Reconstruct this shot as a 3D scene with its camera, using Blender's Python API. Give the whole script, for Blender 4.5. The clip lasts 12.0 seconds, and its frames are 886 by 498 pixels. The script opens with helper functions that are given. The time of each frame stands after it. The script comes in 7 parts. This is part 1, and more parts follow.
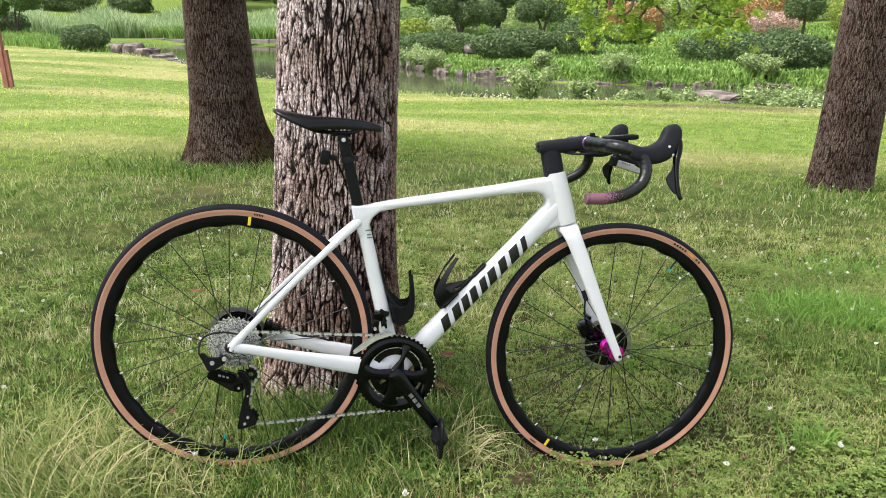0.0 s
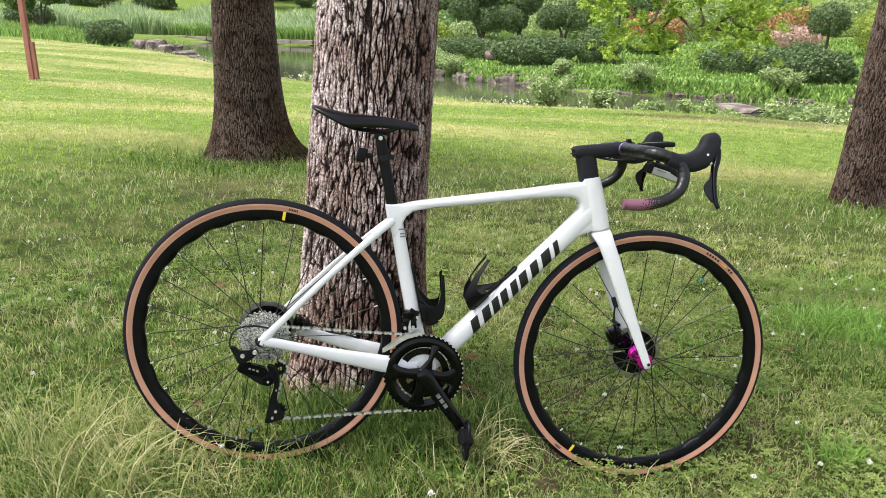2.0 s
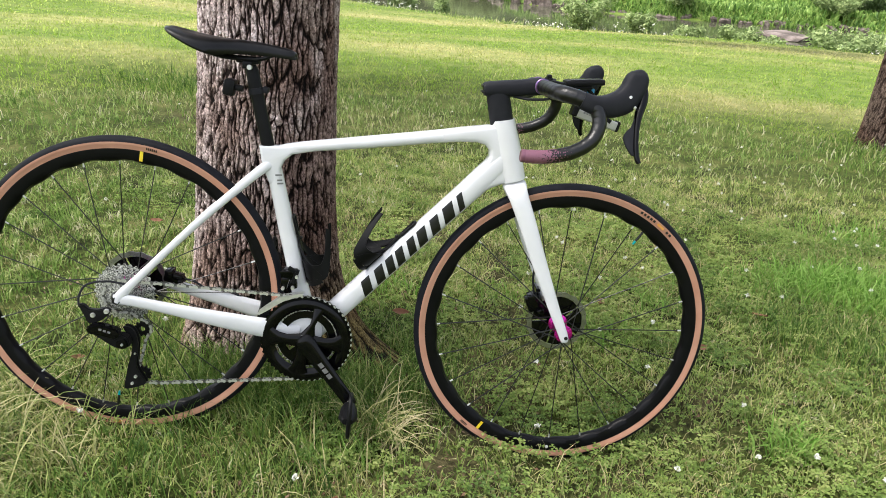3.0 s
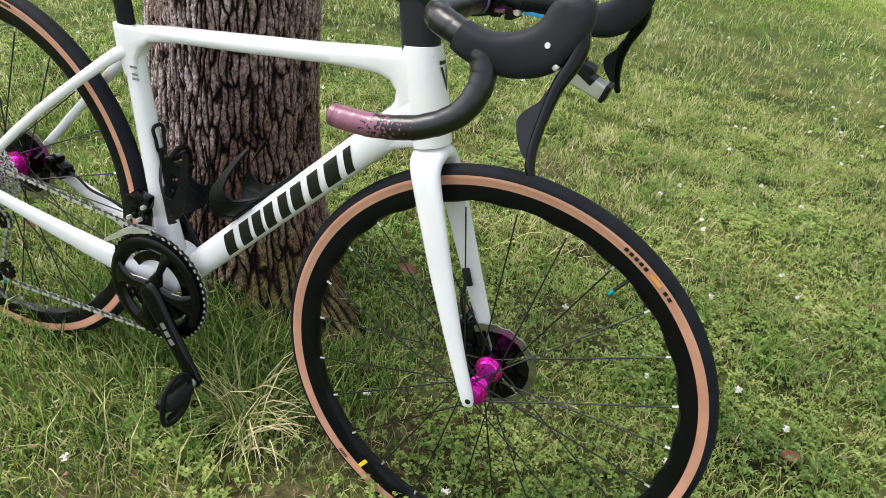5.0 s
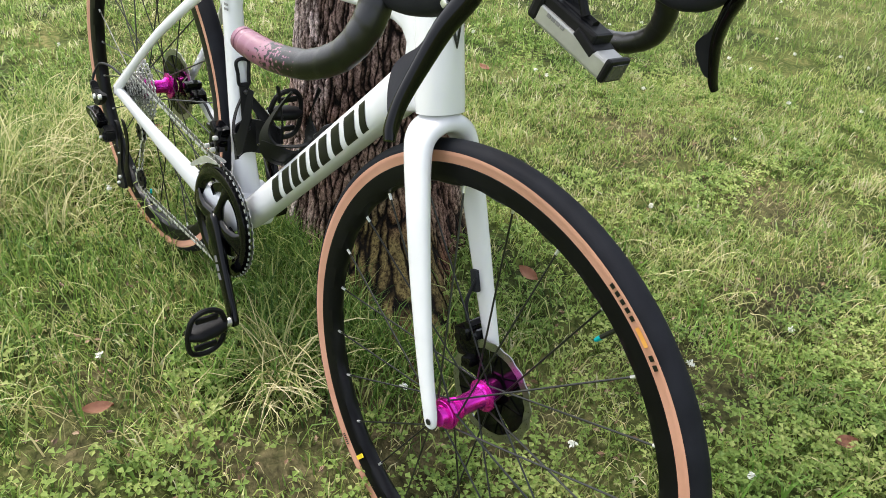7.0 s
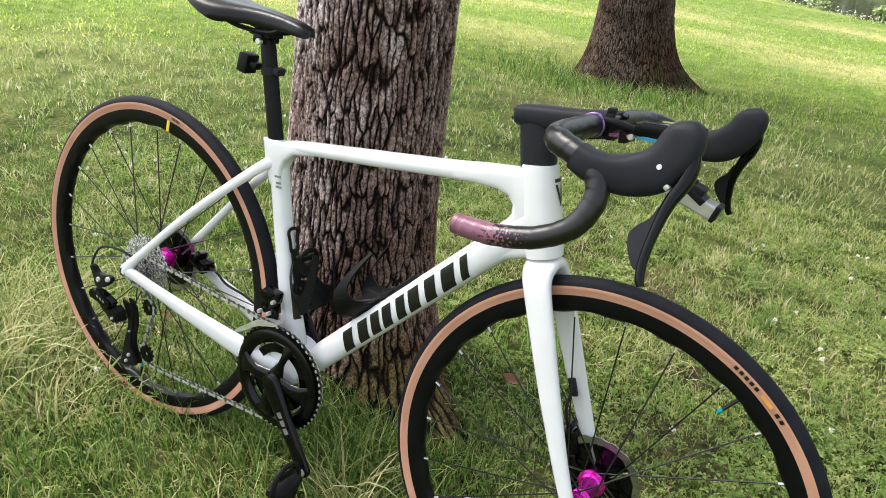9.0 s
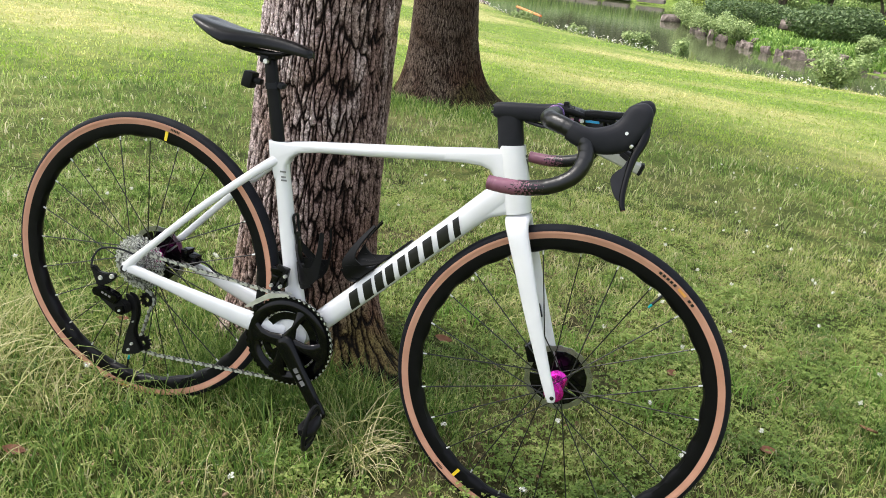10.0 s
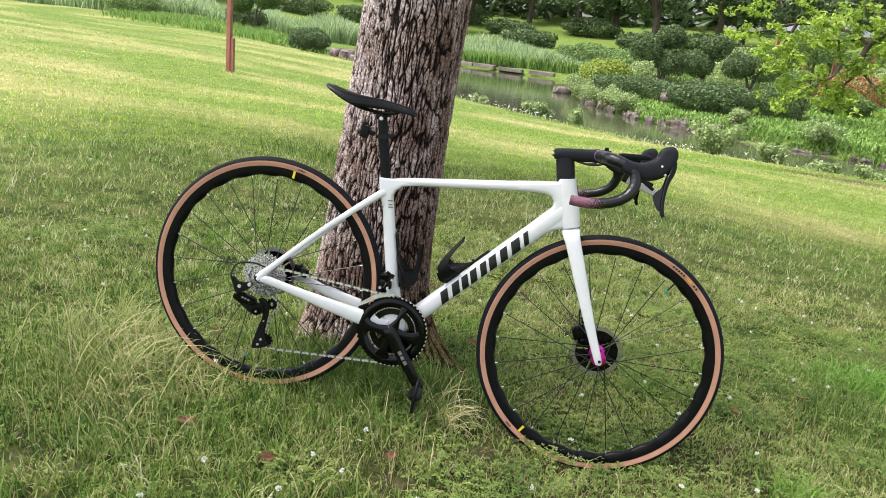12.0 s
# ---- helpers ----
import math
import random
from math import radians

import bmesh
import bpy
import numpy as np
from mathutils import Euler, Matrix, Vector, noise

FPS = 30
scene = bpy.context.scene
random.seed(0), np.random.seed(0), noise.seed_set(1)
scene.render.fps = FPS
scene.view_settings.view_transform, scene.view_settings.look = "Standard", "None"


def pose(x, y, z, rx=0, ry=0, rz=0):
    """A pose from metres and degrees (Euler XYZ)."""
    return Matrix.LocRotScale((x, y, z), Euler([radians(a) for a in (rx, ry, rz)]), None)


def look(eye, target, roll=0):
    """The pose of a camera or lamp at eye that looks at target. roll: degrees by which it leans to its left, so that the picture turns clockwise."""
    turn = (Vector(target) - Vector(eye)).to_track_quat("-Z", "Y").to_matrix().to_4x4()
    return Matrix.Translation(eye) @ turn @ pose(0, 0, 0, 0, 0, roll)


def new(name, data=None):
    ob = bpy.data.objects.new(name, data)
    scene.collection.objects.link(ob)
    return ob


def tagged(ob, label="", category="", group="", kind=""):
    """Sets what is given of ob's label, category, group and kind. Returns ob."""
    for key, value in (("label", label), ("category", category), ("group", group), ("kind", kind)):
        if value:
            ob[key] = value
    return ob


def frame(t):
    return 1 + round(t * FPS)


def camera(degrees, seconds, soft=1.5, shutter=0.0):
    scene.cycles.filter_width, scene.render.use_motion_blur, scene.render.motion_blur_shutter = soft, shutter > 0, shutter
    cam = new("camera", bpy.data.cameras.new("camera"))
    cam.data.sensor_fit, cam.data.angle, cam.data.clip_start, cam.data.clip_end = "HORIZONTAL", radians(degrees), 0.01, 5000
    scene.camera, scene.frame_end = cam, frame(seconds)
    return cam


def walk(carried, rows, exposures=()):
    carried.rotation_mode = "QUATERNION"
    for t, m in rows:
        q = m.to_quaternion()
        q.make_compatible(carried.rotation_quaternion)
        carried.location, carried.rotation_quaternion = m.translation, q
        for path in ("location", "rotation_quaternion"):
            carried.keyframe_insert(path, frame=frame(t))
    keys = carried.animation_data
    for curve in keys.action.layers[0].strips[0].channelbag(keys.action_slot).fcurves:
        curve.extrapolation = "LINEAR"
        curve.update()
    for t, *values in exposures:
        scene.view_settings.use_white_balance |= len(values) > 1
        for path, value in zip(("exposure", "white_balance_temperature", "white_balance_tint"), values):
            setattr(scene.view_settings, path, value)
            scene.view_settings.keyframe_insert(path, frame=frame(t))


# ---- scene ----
cam = camera(61.2, 12.0, 0.9)
PATH = [
    (0, (0.0891, 0.0001, 1.1419), (-0.0018, 1.8963, 0.5126), -0.84),
    (0.5, (0.0852, -0.0060, 1.1410), (-0.0278, 1.8961, 0.5336), -0.74),
    (1, (0.0723, -0.0141, 1.1550), (-0.0649, 1.8967, 0.5805), -0.74),
    (1.5, (0.0472, -0.0035, 1.1409), (-0.0841, 1.9105, 0.5765), -0.24),
    (2, (0.0402, -0.0056, 1.1329), (-0.0848, 1.8923, 0.5155), 0.76),
    (2.5, (0.1392, 0.0826, 1.1128), (-0.0144, 1.9509, 0.4144), 1.26),
    (3, (0.3486, 0.2893, 1.1145), (0.1398, 2.1076, 0.3092), 1.55),
    (3.5, (0.4489, 0.5094, 1.0820), (0.1729, 2.2686, 0.1718), 1.75),
    (3.7, (0.4796, 0.6098, 1.0747), (0.1561, 2.3423, 0.1286), 1.94),
    (5.3, (0.8559, 1.1514, 1.0367), (-0.1008, 2.5075, -0.0792), 5.96),
    (5.5, (0.8553, 1.2024, 1.0275), (-0.1538, 2.5138, -0.0953), 7.05),
    (6, (0.9186, 1.3480, 0.9642), (-0.2792, 2.4680, -0.1803), 6.32),
    (6.5, (1.0045, 1.4371, 0.9621), (-0.3449, 2.3672, -0.1841), 4.09),
    (6.7, (1.0203, 1.4543, 0.9560), (-0.3684, 2.3299, -0.1870), 3.08),
    (8.3, (0.8953, 1.3727, 0.9611), (-0.5284, 2.3874, -0.0114), 3.30),
    (8.5, (0.8678, 1.2455, 1.0124), (-0.4646, 2.3984, 0.0667), 3.32),
    (9, (0.8525, 1.0244, 1.0580), (-0.3298, 2.3975, 0.2118), 2.84),
    (9.5, (0.8717, 0.7687, 1.0678), (-0.1139, 2.3223, 0.2833), 2.97),
    (10, (0.7658, 0.5154, 1.0803), (0.0115, 2.2070, 0.3248), 4.60),
    (10.5, (0.7165, 0.2998, 1.0989), (0.0246, 2.0363, 0.3882), 6.51),
    (11, (0.7761, 0.0935, 1.0795), (0.0808, 1.8552, 0.4368), 6.91),
    (11.5, (0.7130, -0.0593, 1.0948), (0.0761, 1.7443, 0.5101), 6.51),
    (12, (0.5543, -0.1633, 1.0909), (0.0159, 1.6766, 0.5212), 6.02),
]
walk(cam, [(t, look(eye, target, roll)) for t, eye, target, roll in PATH],
     [(t, 1.27 + e) for t, e in ((0.0, 0.0), (2.5, 0.02), (3.5, 0.02), (5.5, 0.22), (6.0, 0.28), (6.5, 0.42), (7.5, 0.42), (8.5, 0.33), (9.5, 0.12), (10.5, 0.07), (12.0, 0.02))])


# ---- world and sun: bright overcast day ----
world = bpy.data.worlds.new("world")
scene.world = world
world.use_nodes = True
wn, wl = world.node_tree.nodes, world.node_tree.links
sky = wn.new("ShaderNodeTexSky")
sky.sky_type, sky.sun_disc = "NISHITA", False
sky.sun_elevation, sky.sun_rotation = radians(61), radians(250)
sky.air_density, sky.dust_density, sky.ozone_density = 1.0, 4.0, 1.0
grey = wn.new("ShaderNodeHueSaturation")
grey.inputs["Saturation"].default_value = 0.42
wl.new(sky.outputs[0], grey.inputs["Color"])
wl.new(grey.outputs[0], wn["Background"].inputs[0])
wn["Background"].inputs[1].default_value = 0.15
sun_data = bpy.data.lights.new("sun", "SUN")
sun_data.energy, sun_data.angle, sun_data.color = 2.9, radians(18), (1.0, 0.948, 0.91)
sun = new("sun", sun_data)
sun.matrix_world = look((-5.9, -2.1, 11.3), (0, 0, 0))


# ---- materials ----
def mat(name, rough=0.6, metal=0.0):
    m = bpy.data.materials.new(name)
    m.use_nodes = True
    b = m.node_tree.nodes["Principled BSDF"]
    b.inputs["Roughness"].default_value, b.inputs["Metallic"].default_value = rough, metal
    return m, m.node_tree.nodes, m.node_tree.links, b


def ramp(nodes, stops):
    r = nodes.new("ShaderNodeValToRGB")
    e = r.color_ramp.elements
    while len(e) < len(stops):
        e.new(0.5)
    for el, (p, c) in zip(e, stops):
        el.position, el.color = p, (*c, 1)
    return r


def noise_tex(nodes, links, scale, detail=5.0, stretch=None, coord="Object"):
    tc = nodes.new("ShaderNodeTexCoord")
    n = nodes.new("ShaderNodeTexNoise")
    n.inputs["Scale"].default_value, n.inputs["Detail"].default_value = scale, detail
    if stretch:
        mp = nodes.new("ShaderNodeMapping")
        mp.inputs["Scale"].default_value = stretch
        links.new(tc.outputs[coord], mp.inputs[0])
        links.new(mp.outputs[0], n.inputs["Vector"])
    else:
        links.new(tc.outputs[coord], n.inputs["Vector"])
    return n


def bump(nodes, links, b, src, strength, dist):
    bp = nodes.new("ShaderNodeBump")
    bp.inputs["Strength"].default_value, bp.inputs["Distance"].default_value = strength, dist
    links.new(src, bp.inputs["Height"])
    links.new(bp.outputs[0], b.inputs["Normal"])


def surface(name, stops, scale, rough=0.6, metal=0.0, bump_strength=0.2, bump_dist=0.002, fine=None, stretch=None, rough_var=0.0):
    """Noise between colours with a finer noise for relief and roughness."""
    m, n, l, b = mat(name, rough, metal)
    a = noise_tex(n, l, scale, 6, stretch)
    r = ramp(n, stops)
    l.new(a.outputs[0], r.inputs[0])
    l.new(r.outputs[0], b.inputs["Base Color"])
    f = noise_tex(n, l, fine or scale * 6, 6, stretch)
    if bump_strength:
        bump(n, l, b, f.outputs[0], bump_strength, bump_dist)
    if rough_var:
        mr = n.new("ShaderNodeMapRange")
        mr.inputs["To Min"].default_value, mr.inputs["To Max"].default_value = rough - rough_var, rough + rough_var
        l.new(f.outputs[0], mr.inputs[0])
        l.new(mr.outputs[0], b.inputs["Roughness"])
    return m


def leafy(name, stops, through_light=0.35, rough=0.55, patch=None, patch_stops=None, patch_scale=0.3, clump=None, patch_stretch=None):
    """Blades and leaves: colour by island, light partly shines through; patch mixes a second ramp in by place."""
    m = bpy.data.materials.new(name)
    m.use_nodes = True
    n, l = m.node_tree.nodes, m.node_tree.links
    b = n["Principled BSDF"]
    b.inputs["Roughness"].default_value = rough
    b.inputs["Specular IOR Level"].default_value = 0.3
    g = n.new("ShaderNodeNewGeometry")
    r = ramp(n, stops)
    tone = g.outputs["Random Per Island"]
    if clump:
        cn = noise_tex(n, l, clump, 4)
        m1, m2 = n.new("ShaderNodeMath"), n.new("ShaderNodeMath")
        m1.operation, m2.operation = "MULTIPLY_ADD", "MULTIPLY_ADD"
        l.new(cn.outputs[0], m1.inputs[0])
        m1.inputs[1].default_value, m1.inputs[2].default_value = 2.5, -1.00
        l.new(tone, m2.inputs[0])
        m2.inputs[1].default_value = 0.55
        l.new(m1.outputs[0], m2.inputs[2])
        m2.use_clamp = True
        tone = m2.outputs[0]
    l.new(tone, r.inputs[0])
    col = r.outputs[0]
    if patch:
        r2 = ramp(n, patch_stops)
        l.new(tone, r2.inputs[0])
        a = noise_tex(n, l, patch_scale, 6, patch_stretch)
        a.inputs["Roughness"].default_value = 0.52
        pr = ramp(n, [(patch[0], (0, 0, 0)), (patch[1], (1, 1, 1))])
        l.new(a.outputs[0], pr.inputs[0])
        mx = n.new("ShaderNodeMix")
        mx.data_type = "RGBA"
        l.new(pr.outputs[0], mx.inputs[0])
        l.new(col, mx.inputs[6])
        l.new(r2.outputs[0], mx.inputs[7])
        col = mx.outputs[2]
    l.new(col, b.inputs["Base Color"])
    t = n.new("ShaderNodeBsdfTranslucent")
    l.new(col, t.inputs[0])
    ms = n.new("ShaderNodeMixShader")
    ms.inputs[0].default_value = through_light
    l.new(b.outputs[0], ms.inputs[1])
    l.new(t.outputs[0], ms.inputs[2])
    l.new(ms.outputs[0], n["Material Output"].inputs[0])
    return m


M_WHITE = surface("white_paint", [(0.3, (0.66, 0.665, 0.69)), (0.7, (0.71, 0.715, 0.735))], 14, 0.22, 0, 0.03, 0.0005, 300, rough_var=0.05)
M_WHITE.node_tree.nodes["Principled BSDF"].inputs["Coat Weight"].default_value = 0.35
M_CARBON = surface("matt_black_carbon", [(0.3, (0.0035, 0.0035, 0.004)), (0.7, (0.007, 0.007, 0.008))], 30, 0.45, 0, 0.08, 0.0004, 500, rough_var=0.06)
M_GLOSS = surface("gloss_black", [(0.3, (0.0015, 0.0015, 0.002)), (0.7, (0.0025, 0.0025, 0.003))], 40, 0.07, 0, 0.02, 0.0002, 400, rough_var=0.04)
M_RUBBER = surface("tyre_tread_rubber", [(0.3, (0.004, 0.0045, 0.007)), (0.7, (0.009, 0.010, 0.014))], 25, 0.7, 0, 0.3, 0.0006, 700)
M_TAN = surface("tan_sidewall", [(0.3, (0.42, 0.205, 0.13)), (0.7, (0.50, 0.26, 0.175))], 18, 0.7, 0, 0.2, 0.0004, 900)
M_RIM = surface("rim_black_carbon", [(0.3, (0.002, 0.002, 0.0025)), (0.7, (0.004, 0.004, 0.005))], 30, 0.36, 0, 0.05, 0.0004, 300, rough_var=0.06)
M_STEEL = surface("bright_steel", [(0.3, (0.62, 0.62, 0.60)), (0.7, (0.80, 0.80, 0.78))], 60, 0.36, 0.75, 0.1, 0.0003, 500, rough_var=0.1)
M_DARKSTEEL = surface("dark_steel", [(0.3, (0.42, 0.42, 0.41)), (0.7, (0.62, 0.62, 0.60))], 60, 0.33, 0.8, 0.1, 0.0003, 500, rough_var=0.1)
M_ROTOR = surface("brake_disc_steel", [(0.3, (0.30, 0.30, 0.30)), (0.7, (0.42, 0.42, 0.42))], 80, 0.3, 1.0, 0.1, 0.0002, 500, rough_var=0.1)
M_MAGENTA = surface("magenta_anodised", [(0.3, (0.62, 0.02, 0.40)), (0.7, (0.75, 0.04, 0.5))], 40, 0.25, 0.85, 0.05, 0.0003, 400, rough_var=0.05)
M_HOOD = surface("hood_rubber", [(0.3, (0.013, 0.0135, 0.017)), (0.7, (0.018, 0.0185, 0.0225))], 40, 0.55, 0, 0.25, 0.0005, 900)
M_SADDLE = surface("saddle_cover", [(0.3, (0.0025, 0.0025, 0.003)), (0.7, (0.005, 0.005, 0.006))], 30, 0.30, 0, 0.15, 0.0005, 800)
M_YELLOW = surface("yellow_label", [(0.3, (0.75, 0.55, 0.02)), (0.7, (0.8, 0.62, 0.03))], 60, 0.4, 0, 0)
M_INK = surface("black_print", [(0.3, (0.004, 0.004, 0.004)), (0.7, (0.007, 0.007, 0.007))], 60, 0.35, 0, 0)
M_GREYPRINT = surface("grey_print", [(0.3, (0.12, 0.12, 0.12)), (0.7, (0.2, 0.2, 0.2))], 60, 0.5, 0, 0)
M_SILVER = surface("silver_casing", [(0.3, (0.36, 0.36, 0.35)), (0.7, (0.44, 0.44, 0.43))], 60, 0.35, 0.7, 0.1, 0.0002, 600)
M_TEAL = surface("teal_cap", [(0.3, (0.0, 0.35, 0.4)), (0.7, (0.0, 0.45, 0.5))], 60, 0.4, 0.5, 0)
M_BLUE = surface("blue_panel", [(0.3, (0.03, 0.35, 0.7)), (0.7, (0.05, 0.42, 0.78))], 60, 0.3, 0, 0)
M_PURPLE = surface("purple_anodised", [(0.35, (0.05, 0.03, 0.08)), (0.5, (0.22, 0.15, 0.36)), (0.65, (0.32, 0.14, 0.26))], 120, 0.3, 0.7, 0)
M_PLUG = surface("dull_pink_plug", [(0.3, (0.15, 0.06, 0.095)), (0.7, (0.22, 0.09, 0.13))], 90, 0.4, 0.2, 0.1)
M_IRID = surface("iridescent_plate", [(0.35, (0.45, 0.08, 0.30)), (0.5, (0.65, 0.25, 0.12)), (0.65, (0.25, 0.12, 0.45))], 70, 0.25, 0.7, 0)
# Speckle from dark to bright puts the sprockets' sparkle into the colour.
M_SPROCKET = surface("sparkle_sprocket_steel", [(0.40, (0.10, 0.10, 0.095)), (0.49, (0.50, 0.50, 0.48)), (0.60, (0.85, 0.85, 0.82))], 300, 0.28, 0.55, 0.5, 0.0006, 500, rough_var=0.1)
# Inner links: shade of the gaps between outer plates put into the colour.
M_CHAIN_DARK = surface("shaded_inner_links", [(0.3, (0.16, 0.16, 0.155)), (0.7, (0.26, 0.26, 0.25))], 90, 0.35, 0.8, 0.1)
M_TYRE_MARK = surface("amber_print", [(0.3, (0.62, 0.27, 0.05)), (0.7, (0.70, 0.34, 0.07))], 60, 0.5, 0, 0)
M_ORANGE = surface("orange_paint", [(0.3, (0.55, 0.14, 0.03)), (0.7, (0.65, 0.20, 0.05))], 20, 0.5, 0, 0.1)
M_LENS = surface("dark_lens", [(0.3, (0.02, 0.02, 0.02)), (0.7, (0.05, 0.05, 0.05))], 60, 0.08, 0, 0)


def tape_material():
    """Black tape that turns flaked pink towards the bar ends, along the tape's own length."""
    m, n, l, b = mat("bar_tape", 0.33)
    at = n.new("ShaderNodeAttribute")
    at.attribute_name = "along"
    sp = noise_tex(n, l, 260, 3)
    ad = n.new("ShaderNodeMath")
    ad.operation = "MULTIPLY_ADD"
    l.new(sp.outputs[0], ad.inputs[0])
    ad.inputs[1].default_value = 0.34
    l.new(at.outputs["Fac"], ad.inputs[2])
    r = ramp(n, [(0.985, (0.003, 0.003, 0.0035)), (1.0, (0.21, 0.085, 0.125))])
    l.new(ad.outputs[0], r.inputs[0])
    l.new(r.outputs[0], b.inputs["Base Color"])
    f = noise_tex(n, l, 900, 4)
    bump(n, l, b, f.outputs[0], 0.25, 0.0006)
    return m


M_TAPE = tape_material()
M_GLOSS.node_tree.nodes["Principled BSDF"].inputs["Specular IOR Level"].default_value = 0.22
for dark in (M_CARBON, M_HOOD, M_RUBBER, M_RIM, M_SADDLE):
    dark.node_tree.nodes["Principled BSDF"].inputs["Specular IOR Level"].default_value = 0.3
for dark in (M_RIM, M_RUBBER, M_CARBON, M_HOOD):
    dark.node_tree.nodes["Principled BSDF"].inputs["Specular IOR Level"].default_value = 0.16


def bark_material(name, furrow, mid, plate):
    """Furrow to plate by the mesh's own plate value, dark inner bark and furrow shade both in the colour, with flaky
    speckle and broad stains over it.
    """
    m, n, l, b = mat(name, 0.9)
    b.inputs["Specular IOR Level"].default_value = 0.2
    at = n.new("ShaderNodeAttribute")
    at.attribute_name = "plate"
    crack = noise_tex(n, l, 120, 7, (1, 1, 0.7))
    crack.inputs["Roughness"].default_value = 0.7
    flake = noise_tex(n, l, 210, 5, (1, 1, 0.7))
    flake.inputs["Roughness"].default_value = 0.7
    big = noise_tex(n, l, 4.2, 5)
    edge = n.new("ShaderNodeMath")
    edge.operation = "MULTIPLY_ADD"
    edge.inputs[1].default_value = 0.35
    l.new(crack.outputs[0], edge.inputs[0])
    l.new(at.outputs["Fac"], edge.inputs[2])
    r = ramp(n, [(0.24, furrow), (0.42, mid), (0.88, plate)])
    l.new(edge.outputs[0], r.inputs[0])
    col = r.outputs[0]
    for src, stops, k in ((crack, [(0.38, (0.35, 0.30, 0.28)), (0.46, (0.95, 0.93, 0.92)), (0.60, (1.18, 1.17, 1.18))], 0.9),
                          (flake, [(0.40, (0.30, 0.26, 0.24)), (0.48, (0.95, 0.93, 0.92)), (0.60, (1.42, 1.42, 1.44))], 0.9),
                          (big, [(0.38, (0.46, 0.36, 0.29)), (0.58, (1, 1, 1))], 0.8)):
        mx = n.new("ShaderNodeMix")
        mx.data_type, mx.blend_type = "RGBA", "MULTIPLY"
        mx.inputs[0].default_value = k
        q = ramp(n, stops)
        l.new(src.outputs[0], q.inputs[0])
        l.new(col, mx.inputs[6])
        l.new(q.outputs[0], mx.inputs[7])
        col = mx.outputs[2]
    # one trunk side dark and reddish: rain-damp bark, its shade painted in too
    damp_shade_at = n.new("ShaderNodeAttribute")
    damp_shade_at.attribute_name = "damp_shade"
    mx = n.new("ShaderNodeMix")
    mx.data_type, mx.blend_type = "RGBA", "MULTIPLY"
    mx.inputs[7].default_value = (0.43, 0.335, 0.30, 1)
    l.new(damp_shade_at.outputs["Fac"], mx.inputs[0])
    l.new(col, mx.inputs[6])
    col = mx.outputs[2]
    # roots wear a browner, mossier bark
    rt = n.new("ShaderNodeAttribute")
    rt.attribute_name = "root"
    moss = ramp(n, [(0.42, (0.72, 0.55, 0.40)), (0.58, (0.42, 0.46, 0.20))])
    l.new(big.outputs[0], moss.inputs[0])
    mx = n.new("ShaderNodeMix")
    mx.data_type, mx.blend_type = "RGBA", "MULTIPLY"
    l.new(rt.outputs["Fac"], mx.inputs[0])
    l.new(col, mx.inputs[6])
    l.new(moss.outputs[0], mx.inputs[7])
    l.new(mx.outputs[2], b.inputs["Base Color"])
    sm = n.new("ShaderNodeMath")
    sm.operation = "ADD"
    l.new(crack.outputs[0], sm.inputs[0])
    l.new(flake.outputs[0], sm.inputs[1])
    bump(n, l, b, sm.outputs[0], 1.0, 0.006)
    return m


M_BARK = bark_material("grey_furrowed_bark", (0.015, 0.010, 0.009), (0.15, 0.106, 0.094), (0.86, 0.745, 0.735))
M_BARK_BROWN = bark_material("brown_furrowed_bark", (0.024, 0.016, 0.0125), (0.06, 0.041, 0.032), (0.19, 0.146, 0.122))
GREEN_TURF = [(0.0, (0.050, 0.102, 0.021)), (0.35, (0.153, 0.268, 0.051)), (0.68, (0.307, 0.428, 0.113)), (0.88, (0.504, 0.523, 0.239)), (1.0, (0.724, 0.677, 0.479))]
PALE_TURF = [(0.0, (0.195, 0.289, 0.064)), (0.4, (0.324, 0.385, 0.127)), (0.75, (0.476, 0.449, 0.231)), (1.0, (0.649, 0.556, 0.381))]


